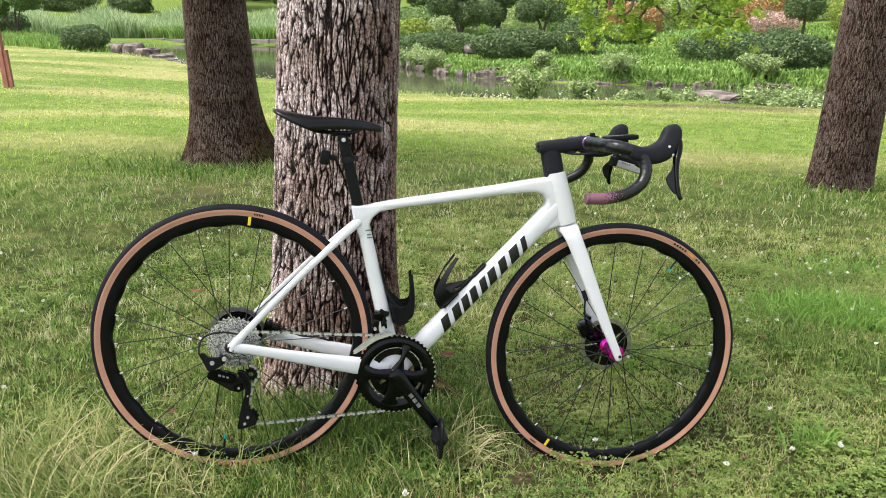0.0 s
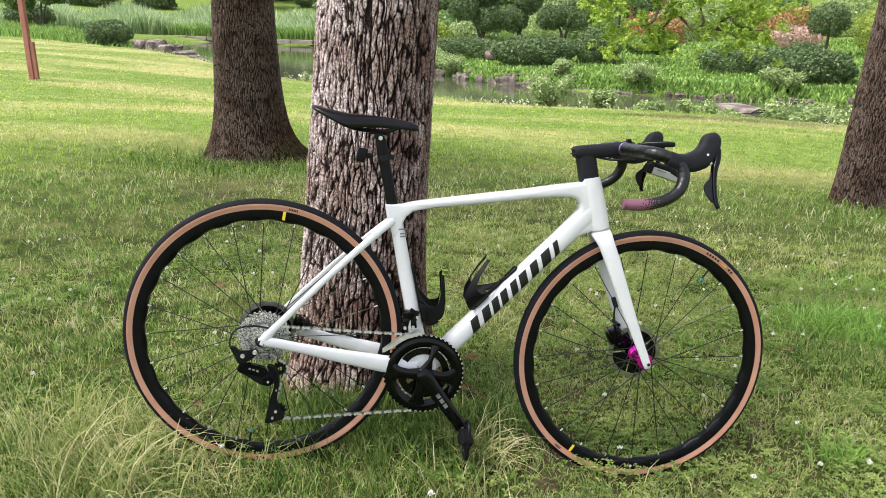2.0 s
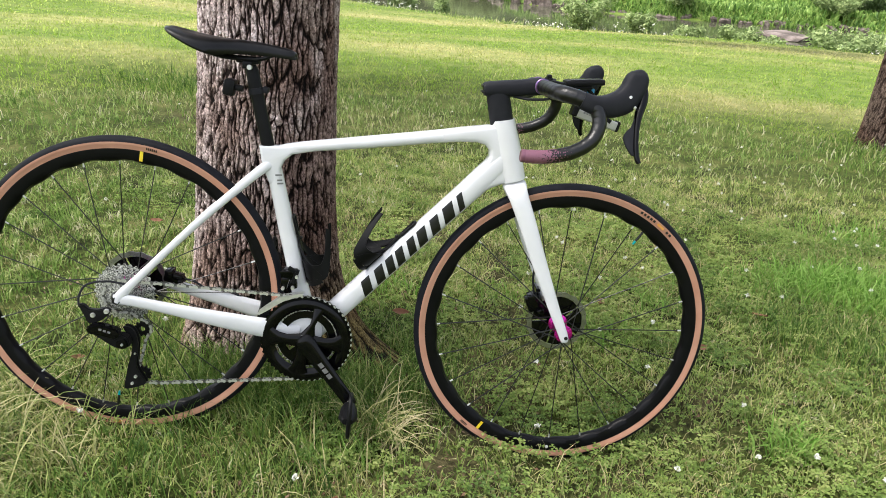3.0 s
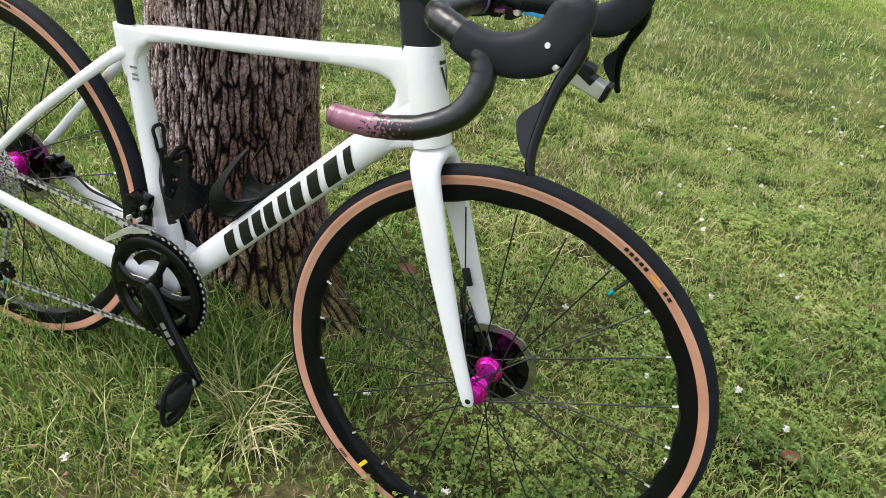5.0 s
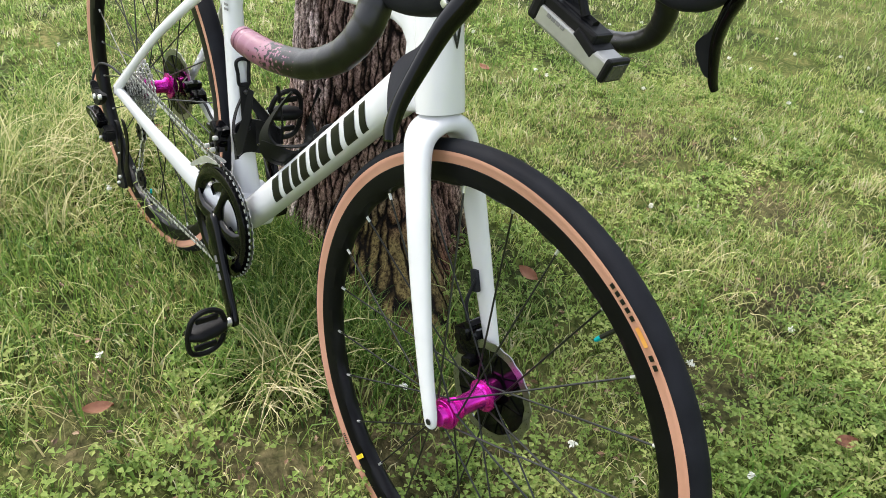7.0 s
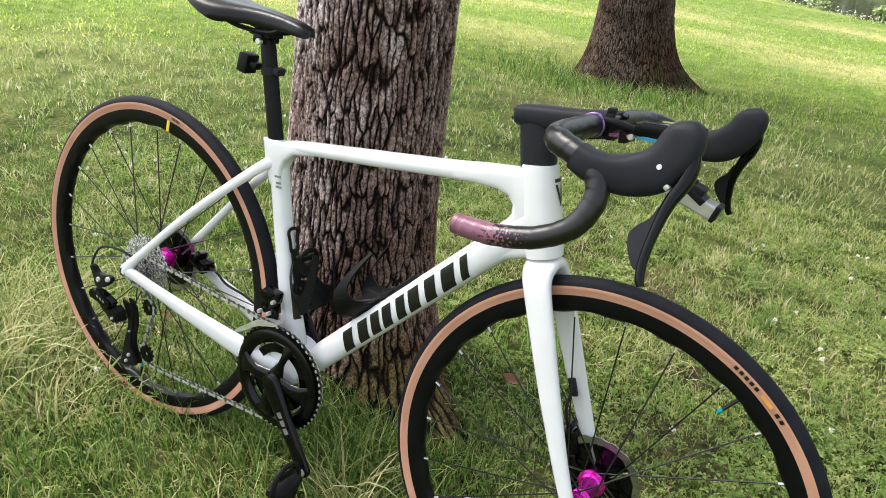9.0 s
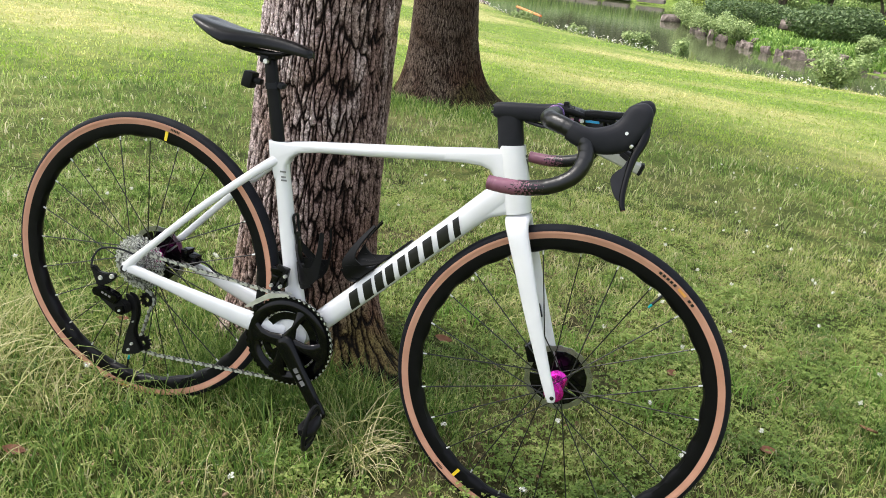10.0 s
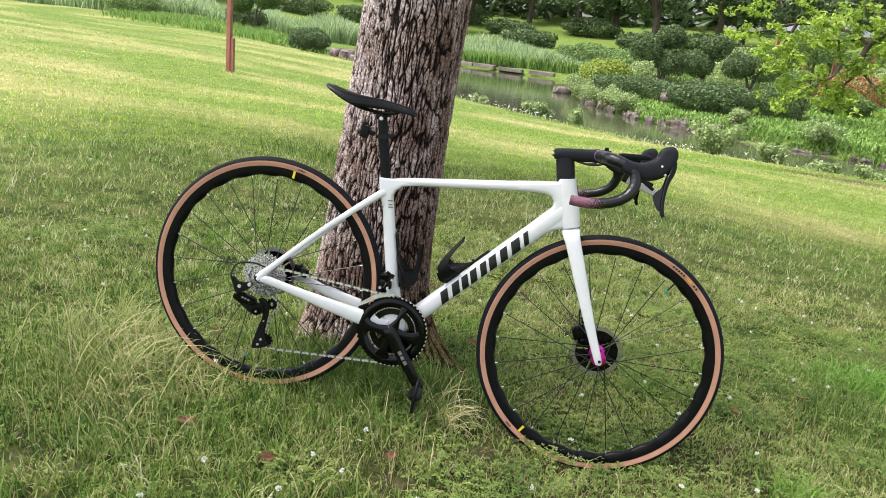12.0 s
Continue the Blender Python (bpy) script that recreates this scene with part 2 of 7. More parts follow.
def turf_material():
    """Thatch and soil under the blades; bare earth by the mesh's own bare value, straw bands by place."""
    m, n, l, b = mat("lawn_turf", 0.95)
    b.inputs["Specular IOR Level"].default_value = 0.1
    fine, mid = noise_tex(n, l, 60, 6), noise_tex(n, l, 5.0, 6)
    ad = n.new("ShaderNodeMath")
    ad.operation = "ADD"
    l.new(fine.outputs[0], ad.inputs[0])
    l.new(mid.outputs[0], ad.inputs[1])
    half = n.new("ShaderNodeMath")
    half.operation = "MULTIPLY_ADD"
    half.inputs[1].default_value, half.inputs[2].default_value = 1.2, -0.8
    l.new(ad.outputs[0], half.inputs[0])
    near = ramp(n, [(0.1, (0.014, 0.018, 0.006)), (0.45, (0.060, 0.079, 0.018)), (0.8, (0.158, 0.143, 0.056))])
    green = ramp(n, [(0.1, (0.055, 0.095, 0.018)), (0.5, (0.115, 0.165, 0.034)), (0.9, (0.20, 0.215, 0.07))])
    pale = ramp(n, [(0.1, (0.15, 0.18, 0.05)), (0.5, (0.24, 0.235, 0.095)), (0.9, (0.37, 0.315, 0.17))])
    earth = ramp(n, [(0.1, (0.035, 0.024, 0.016)), (0.5, (0.11, 0.078, 0.052)), (0.9, (0.25, 0.19, 0.125))])
    for q in (near, green, pale, earth):
        l.new(half.outputs[0], q.inputs[0])
    band = noise_tex(n, l, 0.28, 6, (0.55, 1.25, 1))
    band.inputs["Roughness"].default_value = 0.52
    br = ramp(n, [(0.45, (0, 0, 0)), (0.61, (1, 1, 1))])
    l.new(band.outputs[0], br.inputs[0])

    def blend(f, x, y):
        k = n.new("ShaderNodeMix")
        k.data_type = "RGBA"
        l.new(f, k.inputs[0])
        l.new(x, k.inputs[6])
        l.new(y, k.inputs[7])
        return k.outputs[2]

    def value(name):
        k = n.new("ShaderNodeAttribute")
        k.attribute_name = name
        return k.outputs["Fac"]
    dry = n.new("ShaderNodeMath")
    dry.operation = "MULTIPLY"
    l.new(br.outputs[0], dry.inputs[0])
    l.new(value("dry"), dry.inputs[1])
    far = blend(dry.outputs[0], green.outputs[0], pale.outputs[0])
    col = blend(value("bare"), blend(value("outward"), near.outputs[0], far), earth.outputs[0])
    l.new(col, b.inputs["Base Color"])
    bump(n, l, b, ad.outputs[0], 0.8, 0.02)
    return m


M_SOIL = turf_material()
M_GRASS = leafy("grass_blades", GREEN_TURF, 0.42, 0.5, (0.42, 0.66), PALE_TURF, 0.28, 13.0, (0.55, 1.25, 1))
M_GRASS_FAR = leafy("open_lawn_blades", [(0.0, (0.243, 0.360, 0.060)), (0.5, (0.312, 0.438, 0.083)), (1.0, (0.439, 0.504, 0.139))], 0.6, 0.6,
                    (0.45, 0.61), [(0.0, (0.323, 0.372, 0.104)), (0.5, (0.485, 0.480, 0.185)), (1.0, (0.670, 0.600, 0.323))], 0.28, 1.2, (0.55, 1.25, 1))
M_BANK = leafy("bank_grass", [(0.0, (0.068, 0.142, 0.031)), (0.5, (0.174, 0.309, 0.063)), (1.0, (0.345, 0.468, 0.135))], 0.4)
M_LONG = leafy("long_grass", [(0.0, (0.039, 0.090, 0.018)), (0.5, (0.130, 0.237, 0.043)), (0.85, (0.286, 0.384, 0.094)), (1.0, (0.546, 0.525, 0.237))], 0.36)
M_CLUMP = leafy("yellowing_grass", [(0.0, (0.10, 0.17, 0.035)), (0.35, (0.30, 0.33, 0.10)), (0.7, (0.54, 0.48, 0.24)), (1.0, (0.70, 0.61, 0.38))], 0.35)
M_TUFT = leafy("straw_green_grass", [(0.0, (0.14, 0.21, 0.045)), (0.35, (0.32, 0.38, 0.11)), (0.7, (0.52, 0.50, 0.22)), (1.0, (0.68, 0.61, 0.36))], 0.4)
M_STRAW = leafy("dry_grass", [(0.0, (0.20, 0.24, 0.06)), (0.4, (0.42, 0.38, 0.17)), (1.0, (0.62, 0.54, 0.30))], 0.3)
M_CLOVER = leafy("clover_leaves", [(0.0, (0.098, 0.169, 0.034)), (0.6, (0.228, 0.322, 0.073)), (1.0, (0.390, 0.437, 0.146))], 0.4, clump=5.0)
M_LUSH = leafy("lush_grass_blades", [(0.0, (0.120, 0.250, 0.039)), (0.5, (0.240, 0.420, 0.078)), (1.0, (0.380, 0.550, 0.156))], 0.5)
M_TURF = leafy("short_turf_blades", [(0.0, (0.073, 0.127, 0.028)), (0.4, (0.320, 0.426, 0.100)), (0.75, (0.533, 0.561, 0.200)), (1.0, (0.746, 0.636, 0.367))], 0.45, clump=14.0)
M_LITTER = leafy("leaf_crumbs", [(0.0, (0.07, 0.04, 0.025)), (0.6, (0.20, 0.115, 0.07)), (1.0, (0.40, 0.28, 0.19))], 0.1)
M_FLOWER = leafy("clover_flowers", [(0.0, (0.6, 0.6, 0.5)), (1.0, (0.85, 0.85, 0.8))], 0.2)
M_DEADLEAF = surface("dead_leaf", [(0.3, (0.24, 0.085, 0.050)), (0.7, (0.40, 0.22, 0.13))], 25, 0.7, 0, 0.4, 0.001, 120)
M_STONE = surface("grey_stone", [(0.3, (0.030, 0.023, 0.018)), (0.5, (0.095, 0.075, 0.064)), (0.75, (0.25, 0.205, 0.185))], 3.5, 0.9, 0, 0.7, 0.03, 18)
M_KERB = surface("weathered_kerb", [(0.3, (0.10, 0.085, 0.075)), (0.7, (0.19, 0.165, 0.145))], 2, 0.9, 0, 0.5, 0.01, 20)
M_POST = surface("reddish_brown_paint", [(0.3, (0.24, 0.085, 0.065)), (0.7, (0.33, 0.125, 0.095))], 6, 0.5, 0, 0.2, 0.003, 50)
M_ROOF = surface("pale_metal_roof", [(0.3, (0.10, 0.11, 0.13)), (0.7, (0.16, 0.17, 0.19))], 3, 0.5, 0, 0.2, 0.005, 20)
M_ROOF.node_tree.nodes["Principled BSDF"].inputs["Specular IOR Level"].default_value = 0.05
M_WOOD = surface("dark_limb_bark", [(0.3, (0.04, 0.03, 0.022)), (0.7, (0.10, 0.08, 0.06))], 9, 0.9, 0, 0.7, 0.01, 40)
# Dark, green, reed and bank tones carry distant haze in their colour.
M_LEAF_DARK = leafy("dark_leaves", [(0.0, (0.045, 0.078, 0.028)), (0.6, (0.085, 0.138, 0.050)), (1.0, (0.150, 0.205, 0.080))], 0.3)
M_LEAF = leafy("green_leaves", [(0.0, (0.080, 0.135, 0.042)), (0.6, (0.142, 0.232, 0.068)), (1.0, (0.245, 0.345, 0.118))], 0.4)
M_LEAF_PALE = leafy("pale_leaves", [(0.0, (0.122, 0.182, 0.067)), (0.6, (0.266, 0.354, 0.135)), (1.0, (0.434, 0.511, 0.237))], 0.4)
M_LEAF_LIGHT = leafy("yellow_green_leaves", [(0.0, (0.15, 0.25, 0.03)), (0.6, (0.30, 0.43, 0.06)), (1.0, (0.48, 0.58, 0.13))], 0.55)
M_LEAF_YELLOW = leafy("yellowish_shrub_leaves", [(0.0, (0.116, 0.174, 0.029)), (0.6, (0.267, 0.348, 0.064)), (1.0, (0.441, 0.499, 0.116))], 0.45)
M_LEAF_RED = leafy("reddish_leaves", [(0.0, (0.10, 0.15, 0.04)), (0.5, (0.30, 0.16, 0.06)), (1.0, (0.42, 0.20, 0.10))], 0.3)
M_LEAF_PINK = leafy("pink_flowers", [(0.0, (0.10, 0.18, 0.05)), (0.5, (0.5, 0.3, 0.28)), (1.0, (0.6, 0.42, 0.38))], 0.3)
M_REED = leafy("reeds", [(0.0, (0.142, 0.225, 0.095)), (0.6, (0.297, 0.408, 0.188)), (1.0, (0.513, 0.582, 0.348))], 0.4)


def water_material():
    m, n, l, b = mat("pond_water", 0.06)
    b.inputs["Base Color"].default_value = (0.055, 0.06, 0.035, 1)
    a = noise_tex(n, l, 3.0, 4)
    bump(n, l, b, a.outputs[0], 0.12, 0.03)
    return m


M_WATER = water_material()


# ---- mesh helpers ----
def link_mesh(name, verts, faces, material, smooth=True):
    me = bpy.data.meshes.new(name)
    me.from_pydata([tuple(v) for v in verts], [], faces)
    me.materials.append(material)
    if smooth:
        me.shade_smooth()
    me.update()
    return me


def tri_mesh(name, verts, tris, material, smooth=False):
    """A mesh from numpy arrays of points and triangles."""
    me = bpy.data.meshes.new(name)
    verts, tris = np.asarray(verts, np.float32), np.asarray(tris, np.int32)
    me.vertices.add(len(verts))
    me.vertices.foreach_set("co", verts.ravel())
    me.loops.add(tris.size)
    me.loops.foreach_set("vertex_index", tris.ravel())
    me.polygons.add(len(tris))
    me.polygons.foreach_set("loop_start", np.arange(0, tris.size, 3, dtype=np.int32))
    me.polygons.foreach_set("loop_total", np.full(len(tris), 3, np.int32))
    me.polygons.foreach_set("use_smooth", np.full(len(tris), smooth))
    me.materials.append(material)
    me.update(calc_edges=True)
    return me


def empty(name, m):
    ob = new(name)
    ob.matrix_world = m
    return ob


def child(name, me, parent, label="", m=None):
    ob = new(name, me)
    ob.parent = parent
    if m is not None:
        ob.matrix_basis = m
    if label:
        ob["label"] = label
    return ob


def part(name, bm, material, parent, label="", m=None, smooth=True):
    me = bpy.data.meshes.new(name)
    bm.to_mesh(me)
    bm.free()
    me.materials.append(material)
    if smooth:
        me.shade_smooth()
        me.set_sharp_from_angle(angle=radians(40))
    return child(name, me, parent, label, m)


def ring_points(c, ax, ay, a, b, n, power=2.0):
    out = []
    for i in range(n):
        t = 2 * math.pi * i / n
        ct, st = math.cos(t), math.sin(t)
        out.append(c + ax * (a * math.copysign(abs(ct) ** (2 / power), ct)) + ay * (b * math.copysign(abs(st) ** (2 / power), st)))
    return out


def loft(bm, stations, n=20, power=2.3, side=None):
    """stations: (x, y, z, half in the side plane, half across). side: the across direction (default the bike's y)."""
    side = Vector(side or (0, 1, 0))
    pts = [Vector(s[:3]) for s in stations]
    rings = []
    for i, s in enumerate(stations):
        t = (pts[min(i + 1, len(pts) - 1)] - pts[max(i - 1, 0)]).normalized()
        up = side.cross(t)
        up.normalize()
        ac = t.cross(up).normalized()
        rings.append([bm.verts.new(p) for p in ring_points(pts[i], up, ac, s[3], s[4], n, power)])
    for a, b in zip(rings, rings[1:]):
        for i in range(n):
            bm.faces.new((a[i], a[(i + 1) % n], b[(i + 1) % n], b[i]))
    bm.faces.new(rings[0][::-1])
    bm.faces.new(rings[-1])
    return rings


def smooth_path(points, steps):
    """Catmull-Rom through points, each any number of values."""
    p = [np.array(q, float) for q in points]
    p = [2 * p[0] - p[1]] + p + [2 * p[-1] - p[-2]]
    out = []
    for i in range(1, len(p) - 2):
        for k in range(steps):
            t = k / steps
            out.append(0.5 * (2 * p[i] + (p[i + 1] - p[i - 1]) * t + (2 * p[i - 1] - 5 * p[i] + 4 * p[i + 1] - p[i + 2]) * t * t
                              + (3 * p[i] - p[i - 1] - 3 * p[i + 1] + p[i + 2]) * t ** 3))
    out.append(p[-2])
    return out


def tube(bm, points, r, n=10, steps=6, side=None):
    """A round tube through points; r one radius or one per point."""
    rs = r if isinstance(r, (list, tuple)) else [r] * len(points)
    st = smooth_path([(*p, q) for p, q in zip(points, rs)], steps)
    pts = [Vector(s[:3]) for s in st]
    up = Vector(side or (0, 0, 1))
    rings = []
    for i, s in enumerate(st):
        t = (pts[min(i + 1, len(pts) - 1)] - pts[max(i - 1, 0)]).normalized()
        a = up - t * up.dot(t)
        if a.length < 1e-4:
            a = t.orthogonal()
        a.normalize()
        up = a
        rings.append([bm.verts.new(q) for q in ring_points(pts[i], a, t.cross(a), s[3], s[3], n)])
    for a, b in zip(rings, rings[1:]):
        for i in range(n):
            bm.faces.new((a[i], a[(i + 1) % n], b[(i + 1) % n], b[i]))
    bm.faces.new(rings[0][::-1])
    bm.faces.new(rings[-1])
    return rings


def lathe(bm, profile, n=48, closed=False, wave=None):
    """Turns (radius, y) pairs round the y axis. wave(angle, radius) may shift the radius."""
    rings = []
    for r, y in profile:
        ring = []
        for i in range(n):
            t = 2 * math.pi * i / n
            q = r + (wave(t, r) if wave else 0)
            ring.append(bm.verts.new((q * math.cos(t), y, q * math.sin(t))))
        rings.append(ring)
    pairs = list(zip(rings, rings[1:])) + ([(rings[-1], rings[0])] if closed else [])
    for a, b in pairs:
        for i in range(n):
            bm.faces.new((a[i], a[(i + 1) % n], b[(i + 1) % n], b[i]))
    if not closed:
        bm.faces.new(rings[0])
        bm.faces.new(rings[-1][::-1])
    bmesh.ops.recalc_face_normals(bm, faces=bm.faces)


def box(bm, size, m=None, bevel=0.0):
    r = bmesh.ops.create_cube(bm, size=1.0, matrix=(m or Matrix()) @ Matrix.Diagonal((*size, 1)))
    if bevel:
        es = list({e for v in r["verts"] for e in v.link_edges})
        bmesh.ops.bevel(bm, geom=es, offset=bevel, segments=2, affect="EDGES", profile=0.6)


def disc_plate(bm, outline, y0, y1):
    """A flat plate cut to an outline of (x, z) points, between y0 and y1."""
    a = [bm.verts.new((x, y0, z)) for x, z in outline]
    b = [bm.verts.new((x, y1, z)) for x, z in outline]
    k = len(a)
    bm.faces.new(a)
    bm.faces.new(b[::-1])
    for i in range(k):
        bm.faces.new((a[i], b[i], b[(i + 1) % k], a[(i + 1) % k]))
    bmesh.ops.recalc_face_normals(bm, faces=bm.faces)


def rounded_solid(bm, outline, half, rim):
    """A solid with an (x, z) side outline, 2 x half wide, its rims rounded."""
    k = bmesh.new()
    disc_plate(k, outline, -half, half)
    es = [e for e in k.edges if abs(e.verts[0].co.y - e.verts[1].co.y) < 1e-6]
    bmesh.ops.bevel(k, geom=es, offset=rim, segments=4, affect="EDGES", profile=0.5, clamp_overlap=True)
    me = bpy.data.meshes.new("solid")
    k.to_mesh(me)
    k.free()
    bm.from_mesh(me)
    bpy.data.meshes.remove(me)


def round_outline(points, steps=4):
    """A closed outline smoothed through its points."""
    n = len(points)
    ring = smooth_path([points[-1]] + list(points) + [points[0], points[1]], steps)
    return [tuple(p) for p in ring[steps:steps + n * steps]]


# ---- ground, pond ----
WATER = -1.75
POND = [(-26, 52), (-24.5, 46.5), (-20.5, 42.8), (-14.5, 36.2), (-8, 28.2), (-2, 24.6), (4, 21.4), (9, 18.2), (17, 12.0), (34, -2), (60, -20),
        (64, -10), (40, 12), (24, 22.0), (14, 24.6), (11, 25.2), (8.3, 25.7), (6.4, 26.5), (2, 28.3), (-0.6, 30.4), (-2.8, 34.0), (-4.6, 39), (-5.0, 45), (-1, 50), (3, 54), (-6, 54.5), (-13, 55), (-24, 59)]


def pond_distance(x, y):
    """Metres to the shore, negative over the water."""
    x, y = np.asarray(x, float), np.asarray(y, float)
    best, inside = np.full(x.shape, 1e9), np.zeros(x.shape, bool)
    for (ax, ay), (bx, by) in zip(POND, POND[1:] + POND[:1]):
        dx, dy = bx - ax, by - ay
        t = np.clip(((x - ax) * dx + (y - ay) * dy) / (dx * dx + dy * dy), 0, 1)
        best = np.minimum(best, np.hypot(x - ax - t * dx, y - ay - t * dy))
        cross = (ay > y) != (by > y)
        inside ^= cross & (x < (bx - ax) * (y - ay) / ((by - ay) if by != ay else 1e-9) + ax)
    return np.where(inside, -best, best)


def waves(x, y):
    return (0.010 * np.sin(x * 5.1 + 1.3 * np.sin(y * 3.3)) * np.sin(y * 4.3 + 0.7) + 0.05 * np.sin(x * 0.55 + 0.4) * np.sin(y * 0.43 + 1.1)
            * np.clip(np.hypot(x, y - 1.7) / 8 - 0.2, 0, 1))


def height(x, y):
    x, y = np.asarray(x, float), np.asarray(y, float)
    d = pond_distance(x, y)
    near = np.clip(-0.03 * x, -0.9, 0.9) - 0.055 * (y - 1.6) * np.where(y < 1.6, 0.35, 1)
    near = near - 0.34 * np.exp(-((x + 1.5) ** 2 / 60 + (y - 22) ** 2 / 55)) + 0.42 / (1 + np.exp((x + 9) / 2)) * np.clip((y - 13) / 18, 0, 1)
    near = np.maximum(near, -1.5) - 0.012
    near = near - 0.065 * np.exp(-((x - 0.48) ** 2 + (y - 1.84) ** 2) / 0.09) + 0.07 * np.exp(-((x + 0.36) ** 2 + (y - 2.12) ** 2) / 0.10)
    near = near - 0.10 * np.exp(-((x + 2.25) ** 2 + (y - 6.85) ** 2) / 0.9)
    line = (y - 26.5) + 0.72 * (x - 4)
    e = np.clip(d, 0, 200)
    far = -1.38 + 0.035 * e + 0.0009 * e * e
    far = np.where(far > 4.6, 4.6 + (far - 4.6) * 0.02, far)
    side = np.where((line > 0) & (d > 0) & ((y > 20) | (x > 10)) & ~((x < -14) & (y < 53 - 0.35 * (x + 25))), 1.0, 0.0)
    west = np.clip((-x - 22) / 10, 0, 1) * np.clip((y - 40) / 12, 0, 1)
    near = near * (1 - west) + west * (-0.9 + 0.045 * np.clip(y - 48, 0, 60))
    land = np.where(side > 0, far, near)
    bank = np.where(side > 0, np.clip(d / 0.5, 0, 1), np.clip(d / 2.2, 0, 1))
    low = WATER - 0.5
    return np.where(d < 0, low + 0.3 * np.exp(d), (WATER - 0.15) + (land - WATER + 0.15) * bank) + waves(x, y) * (d > 0)


def warp(n, lo, hi, centre, tight):
    """Coordinates dense near centre."""
    a, b = math.asinh((lo - centre) / tight), math.asinh((hi - centre) / tight)
    return centre + tight * np.sinh(np.linspace(a, b, n))


BARE = ((0.02, 1.98, 0.16), (0.16, 1.84, 0.12), (0.42, 1.52, 0.13), (-0.9, 1.25, 0.08), (1.55, 2.3, 0.10), (0.35, 2.45, 0.14), (-1.9, 5.1, 0.3), (-1.75, 5.75, 0.22), (0.62, 1.75, 0.10), (0.85, 2.05, 0.12), (0.30, 1.25, 0.09), (-0.11, 1.45, 0.09), (0.05, 1.38, 0.07), (0.30, 1.92, 0.10), (-0.06, 3.23, 0.16), (-0.54, 3.16, 0.20), (0.33, 2.10, 0.12), (0.24, 2.84, 0.12), (-0.71, 1.02, 0.10), (0.26, 1.66, 0.07), (0.14, 1.59, 0.09))


def build_ground():
    gx, gy = warp(300, -260, 260, 0.2, 1.6), warp(300, -60, 420, 2.0, 1.6)
    X, Y = np.meshgrid(gx, gy)
    Z = height(X, Y)
    v = np.stack([X, Y, Z], -1).reshape(-1, 3)
    n = len(gx)
    i = (np.arange(len(gy) - 1)[:, None] * n + np.arange(n - 1)[None]).ravel()
    t = np.concatenate([np.stack([i, i + 1, i + n + 1], 1), np.stack([i, i + n + 1, i + n], 1)])
    me = tri_mesh("ground", v, t, M_SOIL, True)
    x, y = X.ravel(), Y.ravel()
    bare = sum(np.exp(-((x - bx) ** 2 + (y - by) ** 2) / (br * br)) for bx, by, br in BARE)
    # 0 within 3 m of the bicycle, 1 beyond 7.5 m: lighter turf ramps
    outward = np.clip((np.hypot(x - 0.2, y - 1.7) - 3.0) / 4.5, 0, 1)
    for name, val in (("bare", np.clip(bare * 0.55, 0, 0.6)), ("outward", outward), ("dry", np.where((y - 25) + 0.72 * (x - 4) < 0, 1.0, 0.0))):
        me.attributes.new(name, "FLOAT", "POINT").data.foreach_set("value", val.astype(np.float32))
    ob = new("ground", me)
    return tagged(ob, "grassy park ground sloping down to a pond", "ground", kind="structure")


build_ground()
water_me = link_mesh("water", [(-90, -30, WATER), (90, -30, WATER), (90, 80, WATER), (-90, 80, WATER)], [(0, 1, 2, 3)], M_WATER)
tagged(new("water", water_me), "still murky green-brown pond water", "pond", kind="structure")


# ---- tree trunks with furrowed bark ----
def cell_noise(u, v, per, seed):
    """Distance to the border between jittered cells, and a value per cell; u wraps with period per."""
    rs = np.random.RandomState(seed)
    J = rs.rand(int(per), 512, 3)
    iu, iv = np.floor(u).astype(int), np.floor(v).astype(int)
    f1, f2, val = np.full(u.shape, 9.0), np.full(u.shape, 9.0), np.zeros(u.shape)
    for du in (-1, 0, 1):
        for dv in (-1, 0, 1):
            cu, cv = iu + du, iv + dv
            j = J[cu % int(per), cv % 512]
            d = np.hypot(cu + j[..., 0] - u, cv + j[..., 1] - v)
            nearer = d < f1
            f2 = np.where(nearer, f1, np.minimum(f2, d))
            val = np.where(nearer, j[..., 2], val)
            f1 = np.where(nearer, d, f1)
    return f2 - f1, val


def value_noise(x, y, scale, seed):
    """Smooth random values in 0 to 1 on a lattice."""
    g = np.random.RandomState(seed).rand(256, 256)
    u, v = x * scale, y * scale
    i, j = np.floor(u).astype(int), np.floor(v).astype(int)
    a, b = u - i, v - j
    a, b = a * a * (3 - 2 * a), b * b * (3 - 2 * b)
    return (g[i % 256, j % 256] * (1 - a) + g[(i + 1) % 256, j % 256] * a) * (1 - b) + (g[i % 256, (j + 1) % 256] * (1 - a) + g[(i + 1) % 256, (j + 1) % 256] * a) * b


